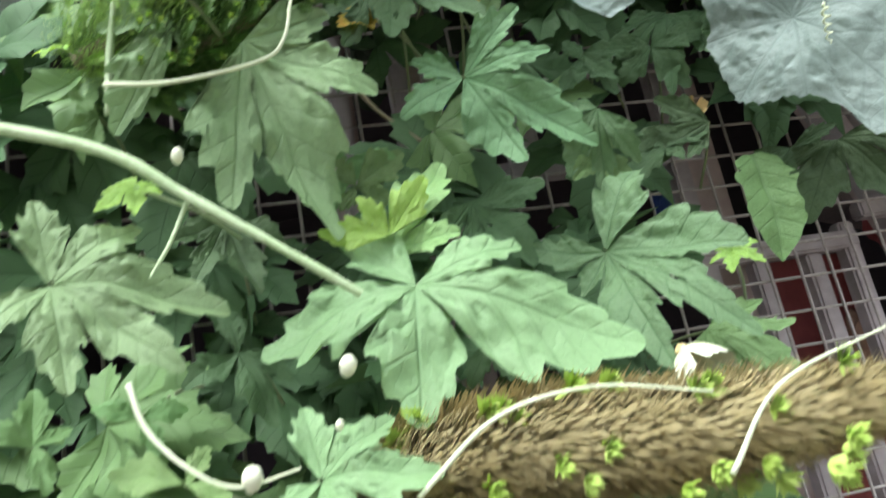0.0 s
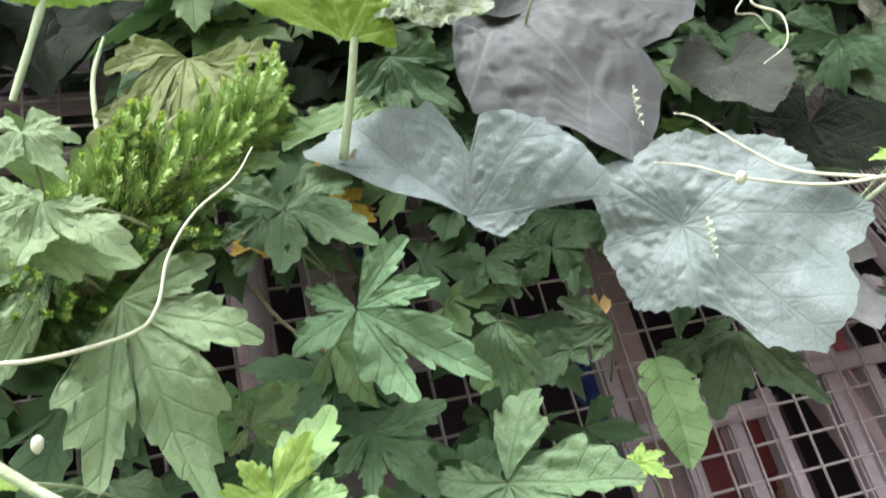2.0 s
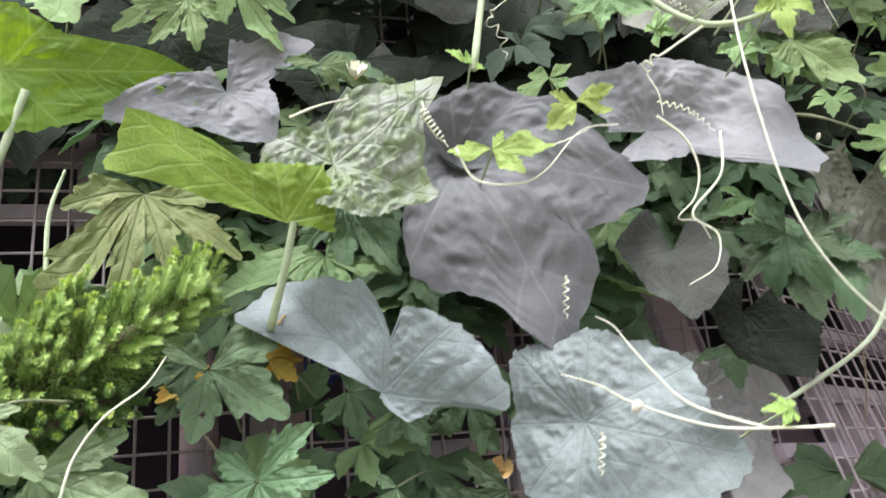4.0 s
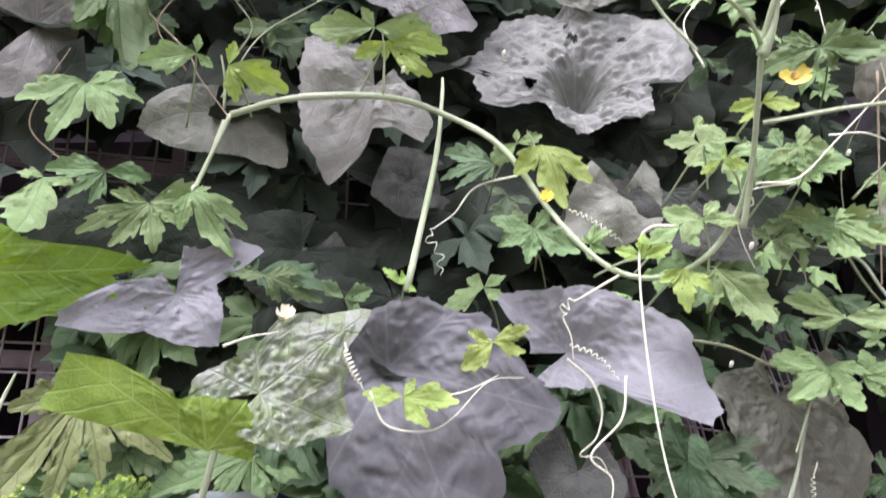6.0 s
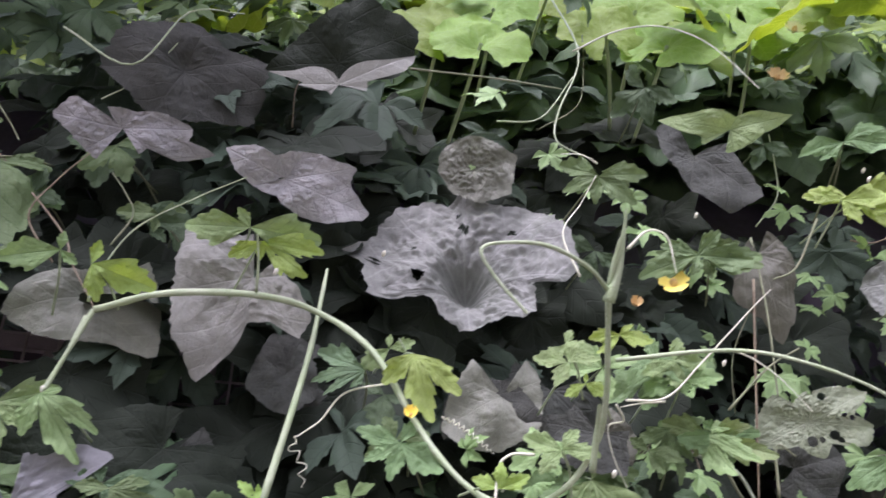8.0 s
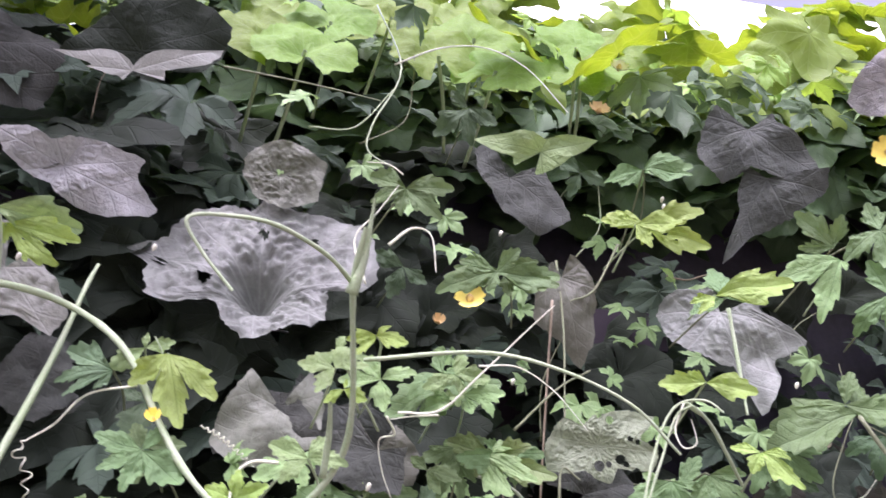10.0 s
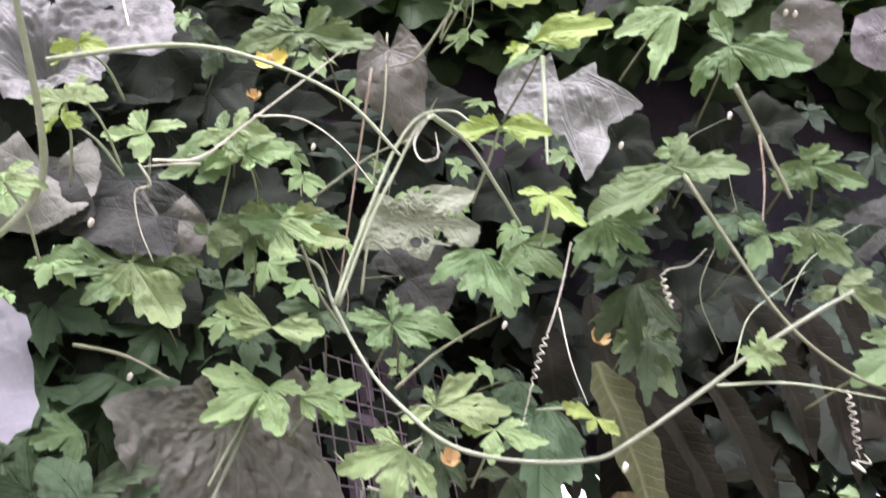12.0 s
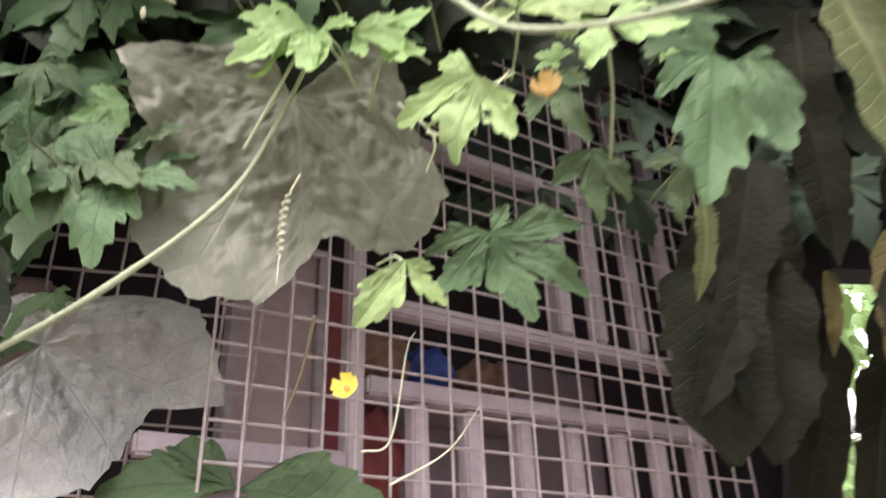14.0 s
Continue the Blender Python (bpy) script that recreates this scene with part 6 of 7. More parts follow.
bitter_leaf(v3, "bright", (0.664, 0.075, 1.839), (0.617, 0.088, 1.828), (-0.29, -0.95, 0.12), 8, lobes=((-109, 0.78), (-66, 0.85), (0, 1), (44, 0.55)))
bitter_leaf(v3, "dark", (0.47, 0.085, 1.797), (0.429, 0.095, 1.836), (0.2, -0.88, 0.43), 1, lobes=((-148, 0.97), (-64, 0.75), (0, 1), (95, 0.92), (139, 0.86), (179, 0.68)))
bitter_leaf(v3, "bright", (0.626, 0.11, 1.76), (0.611, 0.093, 1.727), (0.44, -0.87, 0.24), 8, lobes=((-119, 0.39), (-80, 0.75), (0, 1)))
bitter_leaf(v3, "dark", (0.65, 0.2, 1.8), (0.712, 0.214, 1.771), (0.35, -0.87, 0.33), 7, lobes=((-90, 0.4), (-42, 0.9), (0, 1), (40, 0.9), (99, 0.84), (130, 0.6)))
bitter_leaf(v3, "mid", (0.812, 0.05, 2.008), (0.853, 0.035, 2.01), (-0.36, -0.93, -0.02), 8, lobes=((0, 1), (44, 0.97), (87, 0.87), (128, 0.96)))
bitter_leaf(v3, "dark", (0.771, 0.12, 1.874), (0.766, 0.1, 1.789), (-0.05, -0.97, 0.23), 6, lobes=((0, 1), (39, 0.45), (99, 0.27)))
bitter_leaf(v3, "dark", (0.792, 0.15, 1.888), (0.808, 0.133, 1.825), (-0.14, -0.96, 0.23), 3, lobes=((-50, 0.2), (0, 1), (60, 0.6)))
bitter_leaf(v3, "dark", (0.71, 0.2, 1.856), (0.717, 0.199, 1.809), (0.06, -1, 0.02), 0, lobes=((-26, 0.85), (0, 1), (53, 0.7)))
bitter_leaf(v3, "mid", (0.867, 0.12, 1.951), (0.883, 0.108, 1.885), (-0.24, -0.96, 0.12), 2, lobes=((-34, 0.47), (0, 1), (61, 0.52)))
bitter_leaf(v3, "dark", (0.689, 0.12, 1.865), (0.713, 0.114, 1.825), (-0.14, -0.99, 0.07), 7, lobes=((-32, 0.56), (0, 1), (42, 0.65)))
bitter_leaf(v3, "mid", (0.737, 0.08, 1.982), (0.739, 0.062, 1.934), (-0.21, -0.92, 0.34), 5, lobes=((-132, 0.72), (-82, 0.86), (0, 1), (58, 0.81)))
bitter_leaf(v3, "mid", (0.936, -0.03, 1.933), (0.968, -0.043, 1.91), (-0.31, -0.95, 0.09), 8, lobes=((-56, 0.65), (0, 1), (33, 0.35), (121, 0.45)))
bitter_leaf(v3, "mid", (0.982, -0.03, 1.893), (0.938, -0.023, 1.87), (-0.37, -0.82, 0.45), 6, lobes=((-81, 0.59), (0, 1), (60, 0.6)))
bitter_leaf(v3, "mid", (0.446, 0.12, 1.855), (0.414, 0.111, 1.843), (0.16, -0.94, 0.3), 3, lobes=((-65, 0.83), (0, 1), (38, 0.76)))
bitter_leaf(v3, "dark", (0.374, 0.12, 1.886), (0.387, 0.106, 1.845), (0.46, -0.79, 0.41), 3, lobes=((-130, 0.57), (-52, 0.81), (0, 1), (36, 0.76)))
bitter_leaf(v3, "mid", (0.55, 0.08, 1.996), (0.534, 0.063, 1.962), (0.25, -0.91, 0.33), 1, lobes=((-57, 0.61), (-25, 0.99), (0, 1)))
bitter_leaf(v3, "dark", (0.551, 0.12, 1.932), (0.556, 0.11, 1.895), (0.31, -0.91, 0.29), 7, lobes=((-53, 0.62), (0, 1), (49, 0.77)))
bitter_leaf(v3, "dark", (0.761, 0.13, 1.9), (0.768, 0.118, 1.863), (-0.04, -0.96, 0.29), 8, lobes=((-50, 0.55), (0, 1), (47, 0.91), (129, 0.57)))
bitter_leaf(v3, "dark", (0.762, 0.16, 1.831), (0.755, 0.15, 1.8), (-0.38, -0.85, 0.36), 4, lobes=((-105, 0.76), (-48, 0.95), (0, 1), (99, 0.83)))
bitter_leaf(v3, "mid", (0.491, 0.075, 1.963), (0.504, 0.08, 1.93), (0.18, -0.98, -0.08), 3, lobes=((-75, 0.82), (0, 1), (71, 0.85), (136, 0.7)))
bitter_leaf(v3, "bright", (0.574, 0.06, 1.993), (0.62, 0.042, 1.975), (-0.39, -0.91, -0.1), 0, lobes=((-179, 0.73), (-30, 0.61), (0, 1), (57, 0.4), (112, 0.39)))
bitter_leaf(v3, "mid", (0.658, 0.1, 1.933), (0.691, 0.098, 1.923), (-0.04, -1, 0.07), 2, lobes=((-66, 0.68), (0, 1), (108, 0.75), (172, 0.97)))
bitter_leaf(v3, "bright", (0.481, 0.02, 2.035), (0.45, 0.03, 2.036), (-0.29, -0.92, 0.28), 0, lobes=((-102, 0.88), (0, 1), (51, 0.89), (169, 0.83)))
bitter_leaf(v3, "bright", (0.546, 0.03, 2.029), (0.513, 0.039, 2.02), (-0.33, -0.9, 0.29), 7, lobes=((-168, 0.89), (-97, 0.52), (0, 1), (80, 0.8)))
bitter_leaf(v3, "mid", (0.749, -0.02, 2.107), (0.747, -0.011, 2.141), (-0.38, -0.9, 0.23), 5, lobes=((-101, 0.85), (0, 1), (105, 0.64)))
bitter_leaf(v3, "mid", (0.656, 0.09, 1.933), (0.717, 0.106, 1.93), (0.26, -0.94, 0.22), 1, lobes=((-92, 0.4), (0, 1), (31, 0.55), (131, 0.55), (176, 0.57)))
bitter_leaf(v3, "mid", (0.585, 0.06, 1.996), (0.543, 0.049, 1.989), (0.29, -0.93, -0.23), 3, lobes=((-176, 0.78), (-109, 0.59), (0, 1), (24, 0.56)))
bitter_leaf(v3, "mid", (0.472, 0.07, 1.957), (0.421, 0.043, 1.946), (0.44, -0.88, 0.15), 7, lobes=((-173, 0.8), (-112, 0.77), (-40, 0.75), (0, 1), (87, 0.6)))
bitter_leaf(v3, "mid", (0.947, -0.02, 2.031), (0.98, -0.031, 2.013), (-0.43, -0.86, -0.26), 6, lobes=((-143, 0.41), (-43, 0.55), (0, 1), (127, 0.84)))
bitter_leaf(v3, "mid", (0.857, 0, 2.024), (0.787, 0.012, 2.007), (-0.24, -0.91, 0.33), 4, lobes=((0, 1), (123, 0.54), (173, 0.66)))
bitter_leaf(v3, "mid", (0.943, -0.01, 1.986), (0.957, -0.024, 1.953), (-0.71, -0.7, -0.02), 5, lobes=((-56, 0.52), (0, 1), (64, 0.75), (106, 0.71)))
bitter_leaf(v3, "dark", (0.862, 0.1, 1.931), (0.848, 0.083, 1.883), (-0.3, -0.87, 0.4), 4, lobes=((-153, 0.73), (-47, 0.65), (0, 1), (31, 0.75)))
bitter_leaf(v3, "dark", (0.838, 0.07, 1.99), (0.817, 0.087, 1.973), (-0.64, -0.77, 0.01), 2, lobes=((-111, 0.65), (0, 1), (59, 0.98)))
bitter_leaf(v3, "dark", (0.603, 0.14, 1.955), (0.593, 0.131, 1.919), (-0.31, -0.9, 0.3), 6, lobes=((-63, 0.99), (0, 1), (90, 0.93)))
bitter_leaf(v3, "dark", (0.529, 0.14, 1.968), (0.547, 0.146, 1.991), (0.1, -0.98, 0.16), 8, lobes=((-88, 0.94), (0, 1), (103, 0.83)))
bitter_leaf(v3, "dark", (0.689, 0.1, 2.306), (0.665, 0.104, 2.329), (-0.4, -0.88, -0.26), 0, lobes=((-106, 0.86), (0, 1), (171, 0.87)))
bitter_leaf(v3, "dark", (0.508, 0.12, 2.186), (0.495, 0.126, 2.155), (-0.14, -0.98, -0.12), 5, lobes=((-77, 0.82), (0, 1), (95, 0.98)))
bitter_leaf(v3, "dark", (0.929, 0.06, 2.029), (0.915, 0.068, 1.993), (-0.75, -0.64, 0.15), 1, lobes=((-64, 0.93), (0, 1), (52, 0.96)))
bitter_leaf(v3, "mid", (0.914, 0, 1.983), (0.897, 0.002, 1.955), (-0.42, -0.89, 0.2), 0, lobes=((-91, 0.74), (0, 1), (94, 0.66)))
bitter_leaf(v3, "dark", (0.508, 0.2, 1.642), (0.59, 0.235, 1.64), (0.34, -0.76, 0.55), 0, lobes=((-152, 0.61), (0, 1), (174, 0.9)))
stem(v3, ((0.404, 0.075, 1.689), (0.437, 0.075, 1.704), (0.49, 0.075, 1.736), (0.529, 0.1, 1.788), (0.547, 0.108, 1.831), (0.562, 0.11, 1.875)), 0.0021, "stem_grey", 0.6, 0.001)
stem(v3, ((0.565, 0.09, 1.986), (0.599, 0.081, 1.971), (0.612, 0.072, 1.938), (0.636, 0.063, 1.892), (0.658, 0.047, 1.862), (0.687, 0.028, 1.835), (0.725, 0.01, 1.824), (0.765, -0.008, 1.823), (0.784, -0.024, 1.832), (0.828, -0.036, 1.861), (0.859, -0.047, 1.883), (0.9, -0.055, 1.907), (0.923, -0.06, 1.919)), 0.0015, "stem_grey", 0.85, 0.001)
bitter_leaf(v3, "bright", (0.855, -0.055, 1.879), (0.872, -0.06, 1.887), facing=(0, -1, 0.15), variant=9, stalk=False)
bitter_leaf(v3, "bright", (0.855, -0.055, 1.879), (0.843, -0.06, 1.866), facing=(0, -1, 0.15), variant=10, stalk=False)
bitter_leaf(v3, "bright", (0.855, -0.055, 1.879), (0.855, -0.06, 1.886), facing=(0, -1, 0.15), variant=11, stalk=False)
stem(v3, ((0.85, -0.01, 2.02), (0.873, -0.015, 1.967), (0.901, -0.02, 1.911), (0.935, -0.025, 1.877), (0.968, -0.03, 1.862)), 0.0017, "stem_dark", 0.6, 0)
stem(v3, ((0.605, -0.1, 1.881), (0.617, -0.104, 1.921), (0.632, -0.108, 1.964), (0.645, -0.112, 1.983), (0.661, -0.116, 1.985), (0.669, -0.12, 1.977)), 0.001, "stem", 0.6, 0)
stem(v3, ((0.607, -0.1, 1.881), (0.621, -0.104, 1.925), (0.633, -0.107, 1.953), (0.643, -0.111, 1.976), (0.652, -0.115, 1.982)), 0.0009, "stem", 0.6, 0)
tendril(v3, ((0.746, -0.05, 1.944), (0.738, -0.043, 1.91), (0.724, -0.037, 1.87), (0.716, -0.03, 1.838)), 0.0006, coil=(0.5, 0.8), turns=7, width=0.0016)
tendril(v3, ((0.739, -0.04, 1.906), (0.744, -0.04, 1.874), (0.752, -0.04, 1.849)), 0.0006)
flower(v2, (0.556, 0.048, 2.121), 0.013, facing=(-0.2, -0.9, 0.3), mat="petal", closed=0.3, seed=149)
flower(v3, (0.89, -0.08, 2.228), 0.014, facing=(-0.5, -0.7, -0.35), mat="petal", closed=0.45, seed=150)
flower(v3, (0.576, 0.185, 1.703), 0.008, mat="petal", closed=0.8, seed=152)

mango = thing("broad_leaved_shrub", "shrub with long drooping leaves, some withered", "shrub")
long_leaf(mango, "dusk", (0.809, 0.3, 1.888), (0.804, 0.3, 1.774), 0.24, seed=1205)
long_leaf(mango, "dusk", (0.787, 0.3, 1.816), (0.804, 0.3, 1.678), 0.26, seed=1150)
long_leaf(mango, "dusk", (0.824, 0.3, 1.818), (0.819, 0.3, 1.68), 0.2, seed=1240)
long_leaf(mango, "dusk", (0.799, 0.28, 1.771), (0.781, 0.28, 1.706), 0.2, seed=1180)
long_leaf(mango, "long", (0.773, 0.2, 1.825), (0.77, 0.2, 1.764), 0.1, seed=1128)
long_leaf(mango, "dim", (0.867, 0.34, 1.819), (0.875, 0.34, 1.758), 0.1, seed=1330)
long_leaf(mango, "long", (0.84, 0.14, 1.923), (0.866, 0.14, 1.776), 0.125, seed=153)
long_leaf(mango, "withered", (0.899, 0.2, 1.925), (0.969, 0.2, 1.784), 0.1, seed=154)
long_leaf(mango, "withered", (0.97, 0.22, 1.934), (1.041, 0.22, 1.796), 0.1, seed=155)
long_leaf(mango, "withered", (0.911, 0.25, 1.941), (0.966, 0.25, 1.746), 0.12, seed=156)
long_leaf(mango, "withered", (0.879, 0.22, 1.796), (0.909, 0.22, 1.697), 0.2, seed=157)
conifer("conifer_branch", "green conifer branch with dense short needles and pale tips", ((-0.10, -0.04, 1.715), (-0.035, -0.047, 1.725), (0.023, -0.055, 1.748), (0.079, -0.066, 1.771)), 0.028, 12000, 0.0046, 0, ("needle", "needle_deep"), 3, twigs=190)
conifer("conifer_branch", "green conifer side branch with pale tips", ((-0.059, -0.05, 1.728), (-0.013, -0.06, 1.748), (0.012, -0.07, 1.768)), 0.018, 5000, 0.0044, 0, ("needle", "needle_deep"), 7, twigs=80)
conifer("conifer_branch", "green conifer side branch hanging low", ((-0.07, -0.045, 1.70), (-0.02, -0.05, 1.704), (0.03, -0.055, 1.722)), 0.02, 6000, 0.0044, 0, ("needle_deep", "needle_deep"), 9, up=(0, -0.9, -0.2), twigs=70)
conifer("conifer_branch", "browned conifer branch with lime shoot tips", ((0.016, -0.06, 1.481), (0.076, -0.067, 1.487), (0.138, -0.073, 1.482), (0.225, -0.08, 1.48)), 0.0205, 26000, 0.0085, 44, ("needle_brown", "needle_olive"), 4, (0, -0.9, -0.35))
# leaves at the sunlit top, their backlight painted in the leaf colour
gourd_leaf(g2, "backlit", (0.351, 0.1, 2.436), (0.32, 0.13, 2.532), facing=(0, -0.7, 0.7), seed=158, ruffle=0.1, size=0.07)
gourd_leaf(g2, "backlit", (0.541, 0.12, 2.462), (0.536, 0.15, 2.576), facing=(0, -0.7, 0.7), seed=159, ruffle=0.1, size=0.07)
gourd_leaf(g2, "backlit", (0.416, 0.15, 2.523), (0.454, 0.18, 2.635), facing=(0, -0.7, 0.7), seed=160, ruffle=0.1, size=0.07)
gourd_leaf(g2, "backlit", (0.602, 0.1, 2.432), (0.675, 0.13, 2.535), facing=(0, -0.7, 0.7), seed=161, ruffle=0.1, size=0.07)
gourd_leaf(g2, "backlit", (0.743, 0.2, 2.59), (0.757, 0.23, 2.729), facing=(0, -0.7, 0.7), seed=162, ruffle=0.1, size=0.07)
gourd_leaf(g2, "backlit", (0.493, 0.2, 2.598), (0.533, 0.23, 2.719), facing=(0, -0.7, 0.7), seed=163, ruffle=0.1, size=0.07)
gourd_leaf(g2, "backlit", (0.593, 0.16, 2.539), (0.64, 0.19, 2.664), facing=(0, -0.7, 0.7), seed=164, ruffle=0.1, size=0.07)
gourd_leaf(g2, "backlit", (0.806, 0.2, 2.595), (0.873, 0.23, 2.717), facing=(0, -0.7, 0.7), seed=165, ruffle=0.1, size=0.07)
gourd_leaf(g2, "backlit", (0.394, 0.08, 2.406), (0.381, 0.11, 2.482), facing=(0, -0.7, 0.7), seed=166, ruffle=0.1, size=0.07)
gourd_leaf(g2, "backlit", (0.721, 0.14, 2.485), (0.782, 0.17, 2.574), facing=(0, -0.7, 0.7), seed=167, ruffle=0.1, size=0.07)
long_leaf(mango, "dim", (0.908, 0.26, 1.829), (0.908, 0.26, 1.684), 0.22, seed=171)
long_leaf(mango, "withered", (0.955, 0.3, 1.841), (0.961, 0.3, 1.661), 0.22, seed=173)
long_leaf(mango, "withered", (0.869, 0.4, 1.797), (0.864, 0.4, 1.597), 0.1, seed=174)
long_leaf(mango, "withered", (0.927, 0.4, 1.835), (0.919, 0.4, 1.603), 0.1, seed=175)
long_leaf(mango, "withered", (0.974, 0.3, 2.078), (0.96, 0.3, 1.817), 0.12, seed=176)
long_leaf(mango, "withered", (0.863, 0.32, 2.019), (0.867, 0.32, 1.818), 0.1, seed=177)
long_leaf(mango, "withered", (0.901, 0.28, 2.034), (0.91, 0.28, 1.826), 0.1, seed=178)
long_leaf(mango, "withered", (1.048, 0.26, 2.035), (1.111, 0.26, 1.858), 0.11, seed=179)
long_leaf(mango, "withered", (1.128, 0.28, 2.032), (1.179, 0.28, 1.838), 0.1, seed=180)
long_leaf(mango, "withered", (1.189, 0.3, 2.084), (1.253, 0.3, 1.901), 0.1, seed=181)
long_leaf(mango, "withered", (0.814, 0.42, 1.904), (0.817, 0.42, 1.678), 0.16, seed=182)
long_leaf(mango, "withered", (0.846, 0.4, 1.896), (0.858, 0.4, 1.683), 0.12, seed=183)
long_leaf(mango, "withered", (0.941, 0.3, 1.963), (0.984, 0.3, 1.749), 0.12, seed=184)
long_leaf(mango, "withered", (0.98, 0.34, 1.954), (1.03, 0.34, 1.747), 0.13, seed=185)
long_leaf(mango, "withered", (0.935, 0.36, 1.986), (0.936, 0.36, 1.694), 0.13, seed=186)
bitter_leaf(v1, "yellow", (0.103, 0, 1.771), (0.085, -0.01, 1.761), facing=(0, -0.4, 0.9), variant=7)
bitter_leaf(v1, "yellow", (0.098, 0.02, 1.746), (0.089, 0.01, 1.736), variant=8)
bitter_leaf(v1, "yellow", (0.043, 0, 1.733), (0.049, -0.01, 1.713), variant=0)
bitter_leaf(v1, "yellow", (0.095, 0, 1.77), (0.103, -0.01, 1.756), variant=1)
long_leaf(v1, "mid", (0.247, 0.06, 1.626), (0.242, 0.06, 1.561), 0.24, seed=191, label="narrow dull green hanging leaf")
bitter_leaf(v1, "lime", (-0.046, -0.1, 1.611), (-0.058, -0.11, 1.601), variant=6)
bitter_leaf(v1, "lime", (-0.099, -0.06, 1.711), (-0.101, -0.07, 1.703), variant=7)
flower(v1, (0.153, -0.05, 1.513), 0.012, facing=(0.3, -0.6, -0.7), mat="bud", closed=1.6, seed=207)
flower(v1, (0.163, -0.065, 1.888), 0.006, facing=(0.2, -0.7, 0.5), mat="bud", closed=1.2, seed=208)
flower(v1, (0.228, 0.085, 1.667), 0.008, mat="petal_old", closed=1.2, seed=209)
flower(v2, (0.334, -0.02, 1.984), 0.005, mat="petal", closed=1.2, seed=210)
flower(v3, (0.695, 0.08, 1.832), 0.007, mat="petal_old", closed=1.2, seed=211)
flower(v3, (0.843, 0.155, 1.944), 0.009, mat="petal_old", closed=1, seed=212)
flower(v2, (0.718, 0.1, 2.393), 0.012, mat="petal_old", closed=0.5, seed=213)
flower(v2, (0.54, 0.11, 2.126), 0.006, mat="petal_old", closed=1.2, seed=214)
flower(v2, (0.75, 0.1, 2.462), 0.012, mat="bud", closed=0.4, seed=215)
bud(v2, (-0.028, -0.1, 1.621), 0.0016, "bud", 1.8)
bud(v2, (0.471, -0.03, 1.946), 0.0016, "bud", 1.8)
bud(v2, (0.079, -0.02, 1.996), 0.0016, "bud", 1.8)
bud(v2, (0.118, -0.02, 2.079), 0.0016, "bud", 1.8)
bud(v2, (0.231, -0.03, 2.086), 0.0016, "bud", 1.8)
bud(v2, (0.308, 0, 2.118), 0.0016, "bud", 1.8)
bud(v3, (0.732, 0.02, 2.226), 0.0016, "bud", 1.8)
bud(v3, (0.936, -0.05, 2.141), 0.0016, "bud", 1.8)
bud(v3, (0.81, 0, 2.046), 0.0016, "bud", 1.8)
bud(v3, (0.928, -0.05, 2.141), 0.0016, "bud", 1.8)
bud(v3, (0.874, -0.04, 2.053), 0.0016, "bud", 1.8)
bud(v3, (0.591, 0.05, 2.052), 0.0016, "bud", 1.8)
bud(v3, (0.483, 0.07, 1.882), 0.0016, "bud", 1.8)
bud(v3, (0.728, 0.04, 1.919), 0.0016, "bud", 1.8)
bud(v3, (0.771, -0.04, 1.815), 0.0016, "bud", 1.8)
bud(v2, (0.721, 0, 2.204), 0.0016, "bud", 1.8)
bud(v2, (0.586, 0.05, 2.191), 0.0016, "bud", 1.8)
bud(v3, (0.841, 0.02, 2.006), 0.0016, "bud", 1.8)
bud(v1, (-0.028, -0.1, 1.621), 0.0025, "bud", 1.4)
tendril(v2, ((0.199, -0.05, 1.876), (0.202, -0.05, 1.864), (0.212, -0.05, 1.846)), 0.0009, coil=(0.1, 0.9), turns=9, width=0.002)
tendril(v2, ((0.316, 0, 2.012), (0.285, 0.004, 2.005), (0.268, 0.008, 1.985), (0.249, 0.012, 1.97), (0.257, 0.016, 1.956), (0.258, 0.02, 1.94)), 0.0009, coil=(0.65, 1), turns=4, width=0.003)
tendril(v2, ((0.357, 0.03, 1.996), (0.373, 0.03, 1.988), (0.397, 0.03, 1.969)), 0.0007, coil=(0, 1), turns=11, width=0.0016)
tendril(v2, ((0.384, -0.016, 1.93), (0.36, -0.015, 1.916), (0.343, -0.013, 1.905), (0.348, -0.012, 1.887), (0.349, -0.01, 1.872)), 0.001, coil=(0.45, 0.65), turns=2, width=0.003)
tendril(v2, ((0.345, -0.01, 1.872), (0.361, -0.005, 1.858), (0.368, 0, 1.839), (0.364, 0.005, 1.821), (0.353, 0.01, 1.81), (0.367, 0.015, 1.808), (0.374, 0.02, 1.797)), 0.001)
tendril(v2, ((0.347, -0.01, 1.882), (0.365, -0.01, 1.874), (0.379, -0.01, 1.858)), 0.0006, coil=(0, 1), turns=9, width=0.0014)
tendril(v2, ((0.216, -0.05, 1.845), (0.226, -0.048, 1.825), (0.25, -0.046, 1.821), (0.267, -0.044, 1.829), (0.29, -0.042, 1.852), (0.313, -0.04, 1.855)), 0.0008)
tendril(v2, ((0.247, -0.05, 1.841), (0.274, -0.04, 1.846), (0.297, -0.03, 1.858)), 0.0008)
tendril(v2, ((0.121, -0.05, 1.874), (0.138, -0.05, 1.88), (0.156, -0.05, 1.883)), 0.001)
tendril(v2, ((0.468, -0.12, 2.069), (0.482, -0.12, 2.082), (0.494, -0.12, 2.078), (0.497, -0.12, 2.053)), 0.001)
tendril(v2, ((0.464, 0, 2.103), (0.454, 0.007, 2.145), (0.472, 0.013, 2.177), (0.489, 0.02, 2.21)), 0.0009)
